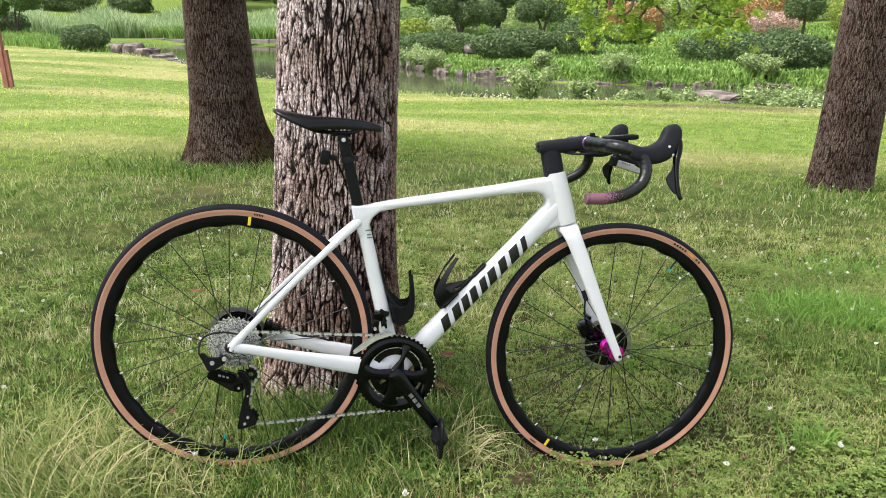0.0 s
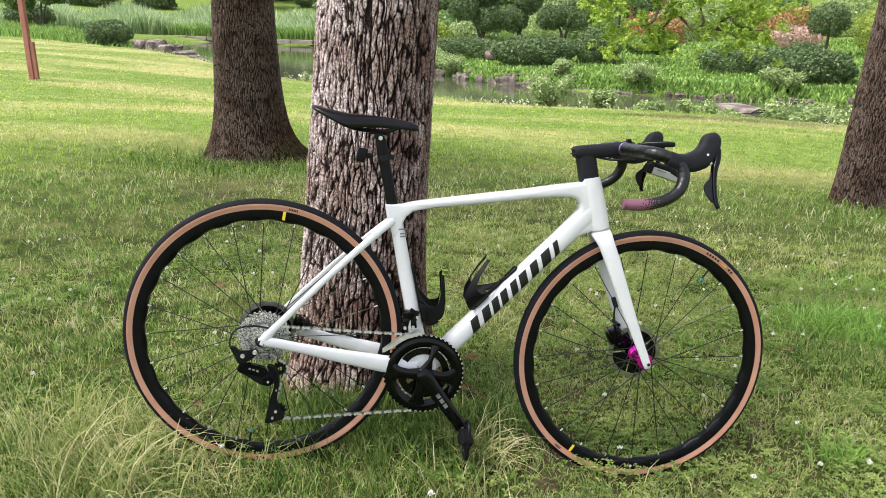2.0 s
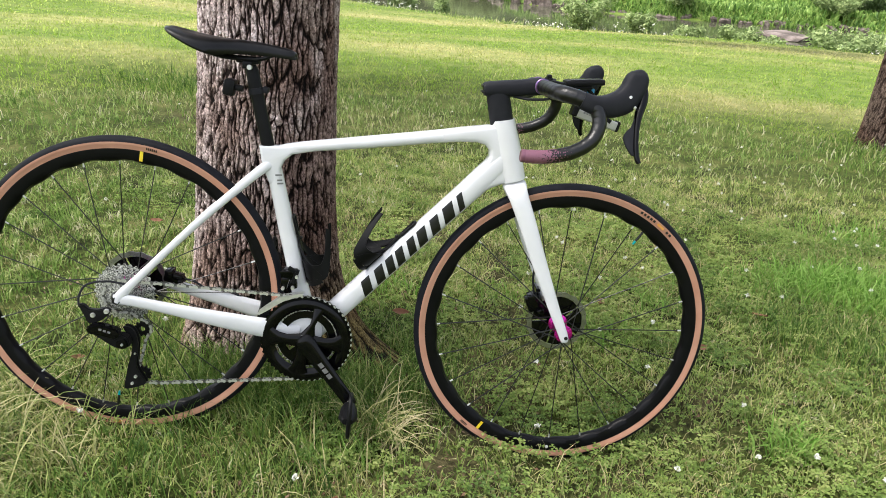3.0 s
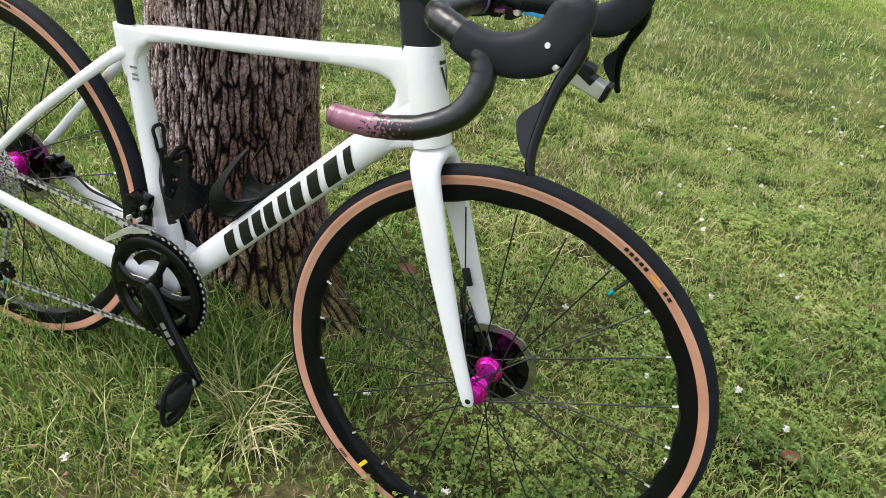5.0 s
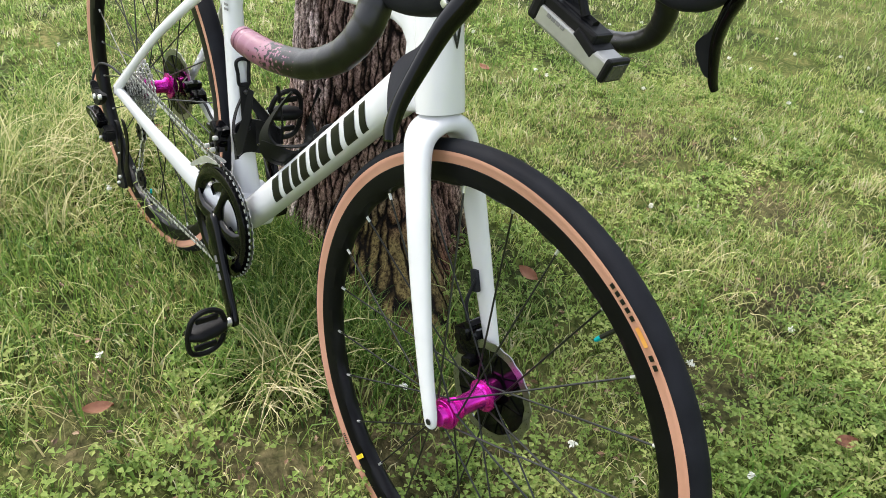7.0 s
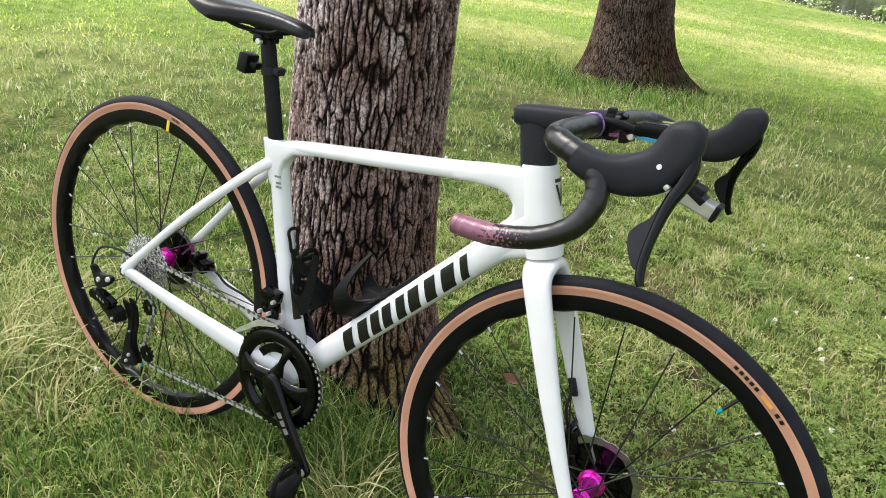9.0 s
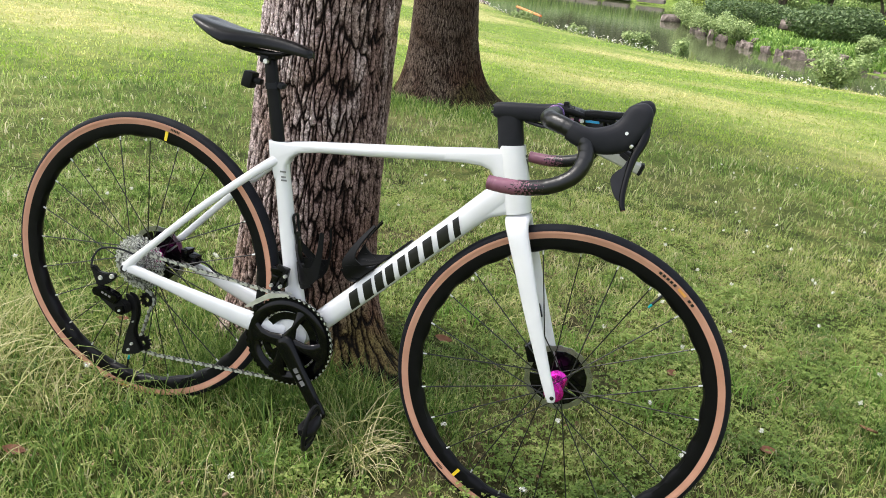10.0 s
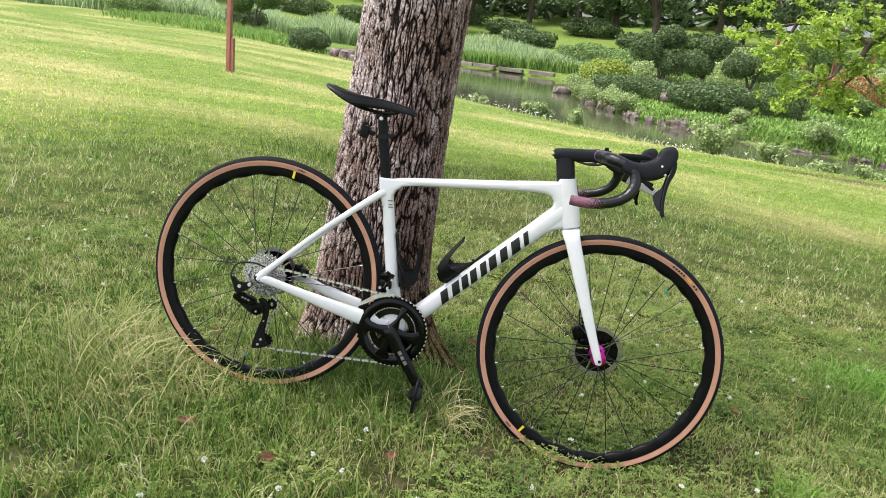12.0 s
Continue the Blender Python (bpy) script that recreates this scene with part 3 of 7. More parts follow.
def trunk_mesh(name, radius, flare, lean, base_z, fine_top, top, around, step, depth, cell, material, seed, roots, top_radius, flare_h=0.17, damp_shade_amount=0.0):
    zs = np.concatenate([np.arange(base_z, fine_top, step), np.linspace(fine_top, top, 40)])
    a0, a1 = -3.6, 0.75
    th = np.concatenate([np.linspace(a0, a1, around, endpoint=False), np.linspace(a1, a0 + 2 * math.pi, around // 8, endpoint=False)])
    T, Z = np.meshgrid(th, zs)
    hgt = np.clip(Z - base_z - 0.14, 0, None)
    root = sum(a * np.exp(-((np.angle(np.exp(1j * (T - c)))) / w) ** 2) * np.exp(-hgt / fall) for c, a, w, fall in roots)
    R = radius + flare * np.exp(-hgt / flare_h) + root - (radius - top_radius) * np.clip(Z / top, 0, 1)
    R = R + 0.008 * np.sin(2 * T + 1 + Z) + 0.006 * np.sin(3 * T + 2.1 * Z + seed)
    per = max(6, round(2 * math.pi * radius / cell))
    u = T / (2 * math.pi) * per
    # wavy upright ribs that part and meet again, cracked across into scaly flakes
    wave_u = u + 0.75 * value_noise(u * 0.45 + 50, Z / (cell * 4) + 50, 1.0, seed) + 0.30 * value_noise(u * 1.6 + 50, Z / (cell * 1.1) + 50, 1.0, seed + 3)
    e1, c1 = cell_noise(wave_u, Z / (cell * 6.5) + 0.6 * value_noise(u * 0.8 + 20, Z / (cell * 3) + 20, 1.0, seed + 4), 512, seed)
    e2, c2 = cell_noise(wave_u * 2.1 + 9, Z / (cell * 0.85) + 3 + 0.5 * value_noise(u * 2 + 20, Z / cell + 20, 1.0, seed + 5), 512, seed + 1)
    e3, c3 = cell_noise(u * 4.5 + 0.8 * value_noise(u * 3 + 9, Z / cell * 2 + 9, 1.0, seed + 6), Z / (cell * 0.32), 4096, seed + 2)
    rough = value_noise(u * 5 + 90, Z / (cell * 0.3) + 90, 1.0, seed + 8)
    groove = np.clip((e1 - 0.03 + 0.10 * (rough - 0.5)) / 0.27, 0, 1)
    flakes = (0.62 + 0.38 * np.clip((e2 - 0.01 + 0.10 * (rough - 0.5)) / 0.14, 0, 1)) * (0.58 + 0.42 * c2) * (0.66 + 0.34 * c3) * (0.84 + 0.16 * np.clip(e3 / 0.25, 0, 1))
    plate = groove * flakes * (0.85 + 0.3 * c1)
    R = R + depth * (groove * (0.75 + 0.25 * c1) - 0.6) + 0.42 * depth * (flakes - 0.45) * groove + 0.14 * depth * (c3 - 0.5)
    X, Y = R * np.cos(T) + lean[0] * Z, R * np.sin(T) + lean[1] * Z
    v = np.stack([X, Y, Z], -1).reshape(-1, 3)
    n = len(th)
    r, c = np.meshgrid(np.arange(len(zs) - 1), np.arange(n), indexing="ij")
    a, b = (r * n + c).ravel(), (r * n + (c + 1) % n).ravel()
    t = np.concatenate([np.stack([a, b, b + n], 1), np.stack([a, b + n, a + n], 1)])
    me = tri_mesh(name, v, t, material, True)
    # low values colour furrow floors and walls dark, their shade included
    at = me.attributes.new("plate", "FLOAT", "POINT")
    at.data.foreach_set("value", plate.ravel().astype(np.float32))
    # ragged mask over the trunk's right side: damp bark and painted shade
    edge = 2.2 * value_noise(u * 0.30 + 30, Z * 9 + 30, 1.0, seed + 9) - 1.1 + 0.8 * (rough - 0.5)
    damp_shade = np.clip((1.12 - Z + 0.30 * edge) / 0.35, 0, 1) * np.clip((T + 1.35 + 0.35 * edge + 0.5 * (0.55 - Z)) / 0.30, 0, 1) * np.clip((1.0 - T) / 0.4, 0, 1)
    at = me.attributes.new("damp_shade", "FLOAT", "POINT")
    at.data.foreach_set("value", (damp_shade_amount * damp_shade).ravel().astype(np.float32))
    at = me.attributes.new("root", "FLOAT", "POINT")
    at.data.foreach_set("value", np.clip(root / 0.05, 0, 1).ravel().astype(np.float32))
    return me


def leaf_cloud(centres, spread, count, size, seed, flat=0.7, shell=False):
    """Small folded leaf shapes scattered round centres. Returns points and triangles."""
    rs = np.random.RandomState(seed)
    c = np.asarray(centres, float)
    k = rs.randint(0, len(c), count)
    d = rs.normal(size=(count, 3))
    d /= np.linalg.norm(d, axis=1)[:, None]
    rad = (0.8 + 0.28 * rs.rand(count)) if shell else rs.rand(count) ** 0.45
    sp = np.asarray(spread, float)
    sp = sp[k] if sp.ndim == 2 else sp
    p = c[k, :3] + d * rad[:, None] * sp
    nrm = d * 0.6 + rs.normal(size=(count, 3)) * 0.6 + np.array([0, 0, flat])
    nrm /= np.linalg.norm(nrm, axis=1)[:, None]
    a = np.cross(nrm, rs.normal(size=(count, 3)))
    a /= np.linalg.norm(a, axis=1)[:, None]
    b = np.cross(nrm, a)
    s = size * (0.6 + 0.8 * rs.rand(count))[:, None]
    v = np.stack([p - a * s, p + b * s * 0.45 + nrm * s * 0.15, p + a * s, p - b * s * 0.45 + nrm * s * 0.15], 1).reshape(-1, 3)
    i = np.arange(count)[:, None] * 4
    t = np.concatenate([i + [0, 1, 2], i + [0, 2, 3]])
    return v, t


# Limbs and crown are unseen; shift moves them so shade falls where wanted.
def shade_tree(x, y, zb, label, trunk, limbs_at, crown_r, seed, shift=(0, 0)):
    tree = empty("tree", pose(x, y, zb))
    tagged(tree, label, "tree")
    child("trunk", trunk, tree)
    rs = random.Random(seed)
    bm = bmesh.new()
    top = limbs_at
    for i in range(7):
        a = i * 2.4 + rs.random()
        z0 = top - 0.9 + 0.25 * i
        rr = crown_r * (0.55 + 0.35 * rs.random())
        end = (rr * math.cos(a) + shift[0], rr * math.sin(a) + shift[1], top + 1.2 + 1.4 * rs.random())
        mid = (end[0] * 0.5, end[1] * 0.5, z0 + 0.7 * (end[2] - z0))
        tube(bm, [(0, 0, z0), mid, end], [0.075, 0.05, 0.015], 8, 5)
    part("limb", bm, M_WOOD, tree, "dark limbs out of view, reaching to the shifted crown")
    cs = []
    for i in range(46):
        q, a = crown_r * math.sqrt(rs.random()), rs.uniform(0, 6.28)
        cs.append((q * math.cos(a) + shift[0], q * math.sin(a) + shift[1], top + 0.5 + rs.uniform(0.0, 3.4) * (1.05 - 0.6 * q / crown_r)))
    v, t = leaf_cloud(cs, (1.0, 1.0, 0.55), int(340 * crown_r ** 2), 0.10, seed)
    child("crown", tri_mesh("crown", v, t, M_LEAF), tree, "dense green leaf crown out of view, set for its shade")
    return tree


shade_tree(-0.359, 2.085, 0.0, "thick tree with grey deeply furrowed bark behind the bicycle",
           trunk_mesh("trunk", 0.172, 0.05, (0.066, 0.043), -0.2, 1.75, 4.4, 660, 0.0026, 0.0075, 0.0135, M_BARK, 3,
                      ((-0.22, 0.17, 0.42, 0.085), (-0.26, 0.12, 0.55, 0.13), (-0.45, 0.06, 0.6, 0.16), (2.4, 0.08, 0.5, 0.17), (-2.3, 0.05, 0.6, 0.17), (0.9, 0.07, 0.4, 0.17)), 0.12, damp_shade_amount=0.9), 4.2, 2.4, 5, (-3.5, -1.7))
shade_tree(-2.25, 6.92, -0.36, "tree with dark brown furrowed bark and flared base in the lawn",
           trunk_mesh("trunk", 0.30, 0.22, (0.012, -0.02), -0.25, 2.0, 4.6, 520, 0.0055, 0.010, 0.0150, M_BARK_BROWN, 7,
                      ((-0.35, 0.26, 0.5, 0.26), (3.35, 0.20, 0.5, 0.24), (0.42, 0.46, 0.34, 0.16), (0.5, 0.12, 0.6, 0.26), (1.7, 0.10, 0.5, 0.2), (-1.7, 0.08, 0.5, 0.2)), 0.2, 0.24), 4.4, 2.6, 8, (-2.1, -1.7))
right_tree = shade_tree(3.04, 6.1, -0.40, "dark brown furrowed tree trunk standing in the lawn",
           trunk_mesh("trunk", 0.225, 0.05, (0.03, -0.02), -0.25, 2.0, 4.6, 420, 0.0055, 0.010, 0.0150, M_BARK_BROWN, 11,
                      ((3.3, 0.07, 0.5, 0.17), (0.4, 0.07, 0.5, 0.17)), 0.15), 5.4, 2.5, 12, (-4.1, -2.0))


# ---- the bicycle ----
R_TYRE, WB = 0.3447, 0.988
BIKE = Matrix.Translation((-0.5191, 1.6924, 0.3391)) @ pose(0, 0, 0, 0, 0, 10.021) @ pose(0, 0, 0, -7.258) @ pose(0, 0, 0, 0, 5.620)
BASE = Vector((0.49, 0, -R_TYRE))
bike = empty("road_bicycle", BIKE @ Matrix.Translation(BASE))
tagged(bike, "white carbon road bicycle with tan-wall tyres leaning on a tree trunk", "bicycle")
OFF = Matrix.Translation(-BASE)


def bpart(name, bm, material, label="", parent=None, m=None, smooth=True):
    """A part of the bicycle in the bike's own coordinates: x ahead, y to its left, z up, from the rear axle."""
    if parent is None:
        return part(name, bm, material, bike, label, OFF @ m if m is not None else OFF, smooth)
    return part(name, bm, material, parent, label, m if m is not None else Matrix(), smooth)


def build_frame():
    bm = bmesh.new()
    # head tube
    loft(bm, [(0.785, 0, 0.466, 0.0265, 0.024), (0.787, 0, 0.457, 0.0275, 0.025), (0.807, 0, 0.398, 0.029, 0.026), (0.822, 0, 0.352, 0.0275, 0.029), (0.827, 0, 0.338, 0.0265, 0.0285)], 28)
    # top tube
    loft(bm, [(0.31, 0, 0.348, 0.009, 0.013), (0.335, 0, 0.355, 0.0105, 0.0145), (0.372, 0, 0.3625, 0.0115, 0.0165), (0.5, 0, 0.3860, 0.0131, 0.0195), (0.636, 0, 0.4122, 0.0138, 0.0205), (0.70, 0, 0.4245, 0.0155, 0.0212), (0.76, 0, 0.432, 0.0190, 0.0212), (0.79, 0, 0.436, 0.020, 0.0205)], 24, 2.6)
    # down tube
    loft(bm, [(0.405, 0, -0.066, 0.025, 0.03), (0.45, 0, -0.0202, 0.0240, 0.027), (0.52, 0, 0.0601, 0.0243, 0.0245), (0.63, 0, 0.1864, 0.0245, 0.0245), (0.73, 0, 0.3012, 0.0250, 0.0245), (0.765, 0, 0.3414, 0.0265, 0.0240), (0.80, 0, 0.3815, 0.027, 0.0225)], 28, 2.9)
    # one-piece junction of top tube, head tube and down tube
    rounded_solid(bm, [(0.655, 0.4290), (0.70, 0.4400), (0.757, 0.4515), (0.806, 0.4620), (0.818, 0.413), (0.838, 0.3415), (0.802, 0.3275), (0.778, 0.316), (0.7622, 0.3036), (0.7366, 0.2725), (0.716, 0.2500),
                       (0.690, 0.2880), (0.7159, 0.3210), (0.743, 0.3495), (0.757, 0.3675), (0.7655, 0.3855), (0.7640, 0.3990), (0.7535, 0.4090), (0.735, 0.4130), (0.700, 0.4100), (0.655, 0.4030)], 0.0212, 0.010)
    # junction of seat tube, top tube and stays
    rounded_solid(bm, [(0.2735, 0.3552), (0.3206, 0.3591), (0.3551, 0.3662), (0.400, 0.3760), (0.400, 0.3575), (0.3800, 0.3525), (0.3451, 0.3434), (0.3291, 0.3284), (0.3216, 0.3111), (0.326, 0.285), (0.300, 0.275), (0.2918, 0.2926), (0.2823, 0.3163)], 0.0152, 0.006)
    # seat tube
    loft(bm, [(0.300, 0, 0.335, 0.0150, 0.0148), (0.307, 0, 0.308, 0.0160, 0.0152), (0.34, 0, 0.18, 0.0178, 0.0158), (0.375, 0, 0.055, 0.019, 0.018), (0.405, 0, -0.055, 0.024, 0.028)], 24, 2.5)
    loft(bm, [(0.398, -0.0375, -0.048, 0.036, 0.036), (0.398, -0.034, -0.048, 0.041, 0.041), (0.398, 0.034, -0.048, 0.041, 0.041), (0.398, 0.0375, -0.048, 0.036, 0.036)], 32, 2.0, (1, 0, 0))
    for s in (-1, 1):
        # seat stays
        loft(bm, smooth_path([(0.306, s * 0.004, 0.322, 0.012, 0.008), (0.272, s * 0.021, 0.2955, 0.0098, 0.0068), (0.155, s * 0.052, 0.1785, 0.0082, 0.0062), (0.045, s * 0.0685, 0.0555, 0.0085, 0.006), (0.008, s * 0.072, 0.012, 0.011, 0.007), (0.0, s * 0.072, -0.004, 0.010, 0.007)], 4), 16)
        # chain stays
        loft(bm, smooth_path([(-0.005, s * 0.072, 0.0005, 0.012, 0.0065), (0.018, s * 0.072, 0.003, 0.0125, 0.0065), (0.09, s * 0.068, -0.008, 0.0125, 0.0068), (0.2, s * 0.058, -0.027, 0.0175, 0.0085), (0.307, s * 0.045, -0.045, 0.0225, 0.0105), (0.385, s * 0.03, -0.058, 0.024, 0.012)], 4), 16, 2.6)
    bmesh.ops.recalc_face_normals(bm, faces=bm.faces)
    return bpart("frame", bm, M_WHITE, "glossy white carbon frame")


frame_ob = build_frame()


def tube_y(w, half, across, power=2.9):
    return -across * max(0.0, 1 - abs(w / half) ** power) ** (1 / power)


def down_tube_marks():
    """Five slanted black bar marks on the flank of the down tube, as plain shapes."""
    a, b = Vector((0.474, 0, 0.0074)), Vector((0.78, 0, 0.3585))
    t = (b - a).normalized()
    up = Vector((-t.z, 0, t.x))
    for bars in (((0.070, 0.095), (0.110, 0.135)), ((0.144, 0.166),), ((0.174, 0.196), (0.209, 0.230)), ((0.239, 0.264), (0.278, 0.302)), ((0.316, 0.345), (0.358, 0.374))):
        bm = bmesh.new()
        for s0, s1 in bars:
            k, q = 10, 4
            grid = []
            for i in range(k + 1):
                w = -0.0195 + 0.0335 * i / k
                row = []
                for j in range(q + 1):
                    c = a + t * (s0 + (s1 - s0) * j / q + 0.55 * w) + up * w
                    row.append(bm.verts.new((c.x, tube_y(w, 0.0245, 0.0245) - 0.0007, c.z)))
                grid.append(row)
            for i in range(k):
                for j in range(q):
                    bm.faces.new((grid[i][j], grid[i][j + 1], grid[i + 1][j + 1], grid[i + 1][j]))
        bpart("down_tube_mark", bm, M_INK, "slanted black block mark", frame_ob, smooth=False)


down_tube_marks()


def small_frame_bits():
    bm = bmesh.new()
    for z, w in ((0.297, 0.014), (0.286, 0.011), (0.279, 0.013)):
        box(bm, (w, 0.0008, 0.0035), Matrix.Translation((0.3215 - 0.27 * (z - 0.288), -0.0156, z)) @ pose(0, 0, 0, 0, -8))
    bpart("printed_label", bm, M_GREYPRINT, "small dark printed lines", frame_ob, smooth=False)
    top, low = Vector((0.787, 0, 0.457)), Vector((0.822, 0, 0.352))
    ax = (low - top).normalized()
    fwd = Vector((-ax.z, 0, ax.x))

    def on_head(d, ang):
        return top + ax * d + fwd * 0.0296 * math.cos(ang) + Vector((0, 0.0272 * math.sin(ang), 0))
    bm = bmesh.new()
    for d0, d1, w0, w1, in0 in ((0.012, 0.017, 0.42, 0.40, 0.0), (0.020, 0.052, 0.40, 0.03, 0.22)):
        for sgn in (-1, 1):
            rows = [[bm.verts.new(on_head(d0 + (d1 - d0) * i / 5, sgn * (q * (w0 + (w1 - w0) * i / 5) + (1 - q) * max(0.0, in0 * (1 - i / 3.2))))) for q in (0, 0.5, 1)] for i in range(6)]
            for r, q in zip(rows, rows[1:]):
                for k in range(2):
                    bm.faces.new((r[k], r[k + 1], q[k + 1], q[k]))
    bmesh.ops.recalc_face_normals(bm, faces=bm.faces)
    bpart("head_badge", bm, M_INK, "small black pointed badge", frame_ob, None, False)
    for s in (-1, 1):
        bm = bmesh.new()
        lathe(bm, [(0.0, s * 0.0772), (0.0075, s * 0.0772), (0.0085, s * 0.0785), (0.0, s * 0.0787)], 16)
        bpart("axle_cap", bm, M_INK, "", frame_ob)


small_frame_bits()


def build_fork():
    bm = bmesh.new()
    half = [(0.987, 0.058, -0.011, 0.0050, 0.0075), (0.9835, 0.058, 0.002, 0.0062, 0.0105), (0.951, 0.0565, 0.067, 0.0066, 0.0128), (0.903, 0.0505, 0.168, 0.0078, 0.0168),
            (0.866, 0.044, 0.250, 0.0088, 0.0195), (0.8435, 0.0375, 0.298, 0.0104, 0.0210), (0.835, 0.029, 0.3165, 0.0122, 0.0232), (0.8315, 0.015, 0.3255, 0.0125, 0.0256)]
    full = [(x, -y, z, a, c) for x, y, z, a, c in half] + [(0.830, 0, 0.3275, 0.0125, 0.0262)] + half[::-1]
    loft(bm, smooth_path(full, 4), 20, 2.5, (0.956, 0, 0.292))
    bmesh.ops.recalc_face_normals(bm, faces=bm.faces)
    f = bpart("fork", bm, M_WHITE, "glossy white carbon fork")
    bm = bmesh.new()
    lathe(bm, [(0.0, -0.0652), (0.004, -0.0655), (0.0045, -0.0645), (0.0, -0.0640)], 12)
    bpart("axle_end", bm, M_INK, "", f, Matrix.Translation((WB, 0, 0)))
    bm = bmesh.new()
    tube(bm, [(0.915, 0.040, 0.14), (0.914, 0.036, 0.10), (0.925, 0.045, 0.06), (0.935, 0.055, 0.035)], 0.0026, 8)
    box(bm, (0.012, 0.006, 0.03), Matrix.Translation((0.913, 0.042, 0.135)) @ pose(0, 0, 0, 0, -25), 0.002)
    bpart("brake_hose", bm, M_HOOD, "black brake hose", f)
    return f


build_fork()


def build_wheel(x, front):
    N = 24
    place = OFF @ Matrix.Translation((x, 0, 0))

    def wavy(t, r):
        return 0.0018 * math.cos(N * t) if r < 0.2935 else 0.0

    bm = bmesh.new()
    lathe(bm, [(0.2925, -0.006), (0.2955, -0.0105), (0.304, -0.0128), (0.318, -0.0132), (0.3195, -0.011), (0.3195, 0.011), (0.318, 0.0132), (0.304, 0.0128), (0.2955, 0.0105), (0.2925, 0.006), (0.2905, 0)], 240, True, wavy)
    rim = part("front_wheel" if front else "rear_wheel", bm, M_RIM, bike, "black carbon wheel with wavy inner rim edge", place)
    bm = bmesh.new()
    tr = []
    for i in range(15):
        a = radians(-86 + 172 * i / 14)
        tr.append((0.3306 + 0.0141 * math.cos(a), 0.0148 * math.sin(a)))
    lathe(bm, tr + [(0.329, 0.011), (0.329, -0.011)], 160, True)
    part("tyre", bm, M_RUBBER, rim, "black rubber tread")
    bm = bmesh.new()
    for s in (-1, 1):
        rings = []
        for k in range(6):
            a = radians(82 + (122 - 82) * k / 5)
            r, y = (0.3306 + 0.0143 * math.cos(a), s * 0.0151 * math.sin(a)) if k < 5 else (0.3185, s * 0.0128)
            rings.append([bm.verts.new((r * math.cos(2 * math.pi * i / 160), y, r * math.sin(2 * math.pi * i / 160))) for i in range(160)])
        for p, q in zip(rings, rings[1:]):
            for i in range(160):
                bm.faces.new((p[i], p[(i + 1) % 160], q[(i + 1) % 160], q[i]))
    bmesh.ops.recalc_face_normals(bm, faces=bm.faces)
    part("sidewall", bm, M_TAN, rim, "tan tyre sidewall")
    # hub
    lo, hi = (-0.033, 0.028) if front else (-0.020, 0.030)
    bm = bmesh.new()
    fl = 0.0205 if front else 0.024
    prof = [(0.0, -0.05 if front else lo - 0.009), (0.0125, -0.05 if front else lo - 0.009), (0.0135, lo - 0.008), (0.0185, lo - 0.0075), (0.019, lo - 0.006), (0.0165, lo - 0.0055), (0.0165, lo - 0.0045), (fl, lo - 0.004), (fl, lo), (0.0175, lo + 0.001), (0.0175, lo + 0.003), (0.0158, lo + 0.0035)]
    for g in range(3):
        y = lo + 0.008 + 0.004 * g
        prof += [(0.0150 - 0.0005 * g, y - 0.001), (0.0162 - 0.0005 * g, y), (0.0150 - 0.0005 * g, y + 0.001)]
    prof += [(0.0132, lo + 0.020), (0.0132, hi - 0.012), (0.0150, hi - 0.008), (0.0150, hi - 0.006), (0.0178, hi - 0.004), (0.0165, hi - 0.002), (fl + 0.002, hi), (fl + 0.002, hi + 0.004), (0.017, hi + 0.006), (0.0145, 0.045), (0.0, 0.045)]
    lathe(bm, prof, 48)
    part("hub", bm, M_MAGENTA, rim, "shiny magenta anodised hub")
    # spokes and nipples
    bs = bmesh.new()
    tube(bs, [(0, 0, 0), (0, 0, 0.1), (0, 0, 1)], 0.0013, 6, 1)
    sm = bpy.data.meshes.new("spoke")
    bs.to_mesh(sm)
    bs.free()
    sm.materials.append(M_INK)
    bn = bmesh.new()
    tube(bn, [(0, 0, 0), (0, 0, 0.006), (0, 0, 0.011)], [0.0019, 0.0019, 0.0024], 8, 1)
    nm = bpy.data.meshes.new("nipple")
    bn.to_mesh(nm)
    bn.free()
    nm.materials.append(M_STEEL)
    for i in range(N):
        a = 2 * math.pi * (i + 0.25) / N
        s = -1 if i % 2 else 1
        k = i // 2
        lean_a = a + (0.95 if k % 2 else -0.95)
        p0 = Vector((fl * 0.93 * math.cos(lean_a), lo - 0.002 if s < 0 else hi + 0.002, fl * 0.93 * math.sin(lean_a)))
        p1 = Vector((0.293 * math.cos(a), s * 0.002, 0.293 * math.sin(a)))
        d = p1 - p0
        q = d.to_track_quat("Z", "Y").to_matrix().to_4x4()
        child("spoke", sm, rim, "", Matrix.Translation(p0) @ q @ Matrix.Diagonal((1, 1, d.length, 1)))
        child("nipple", nm, rim, "", Matrix.Translation(p1 - d.normalized() * 0.010) @ q)
    # disc rotor
    yr = 0.0445 if front else 0.050
    bm = bmesh.new()
    rr = 0.0725
    lathe(bm, [(rr, yr - 0.0009), (rr, yr + 0.0009), (rr - 0.0115, yr + 0.0009), (rr - 0.0115, yr - 0.0009)], 96, True, lambda t, r: 0.0012 * math.cos(18 * t))
    part("disc_rotor", bm, M_ROTOR, rim, "bright steel brake disc")
    bm = bmesh.new()
    for i in range(5):
        a = 2 * math.pi * i / 5
        pts = []
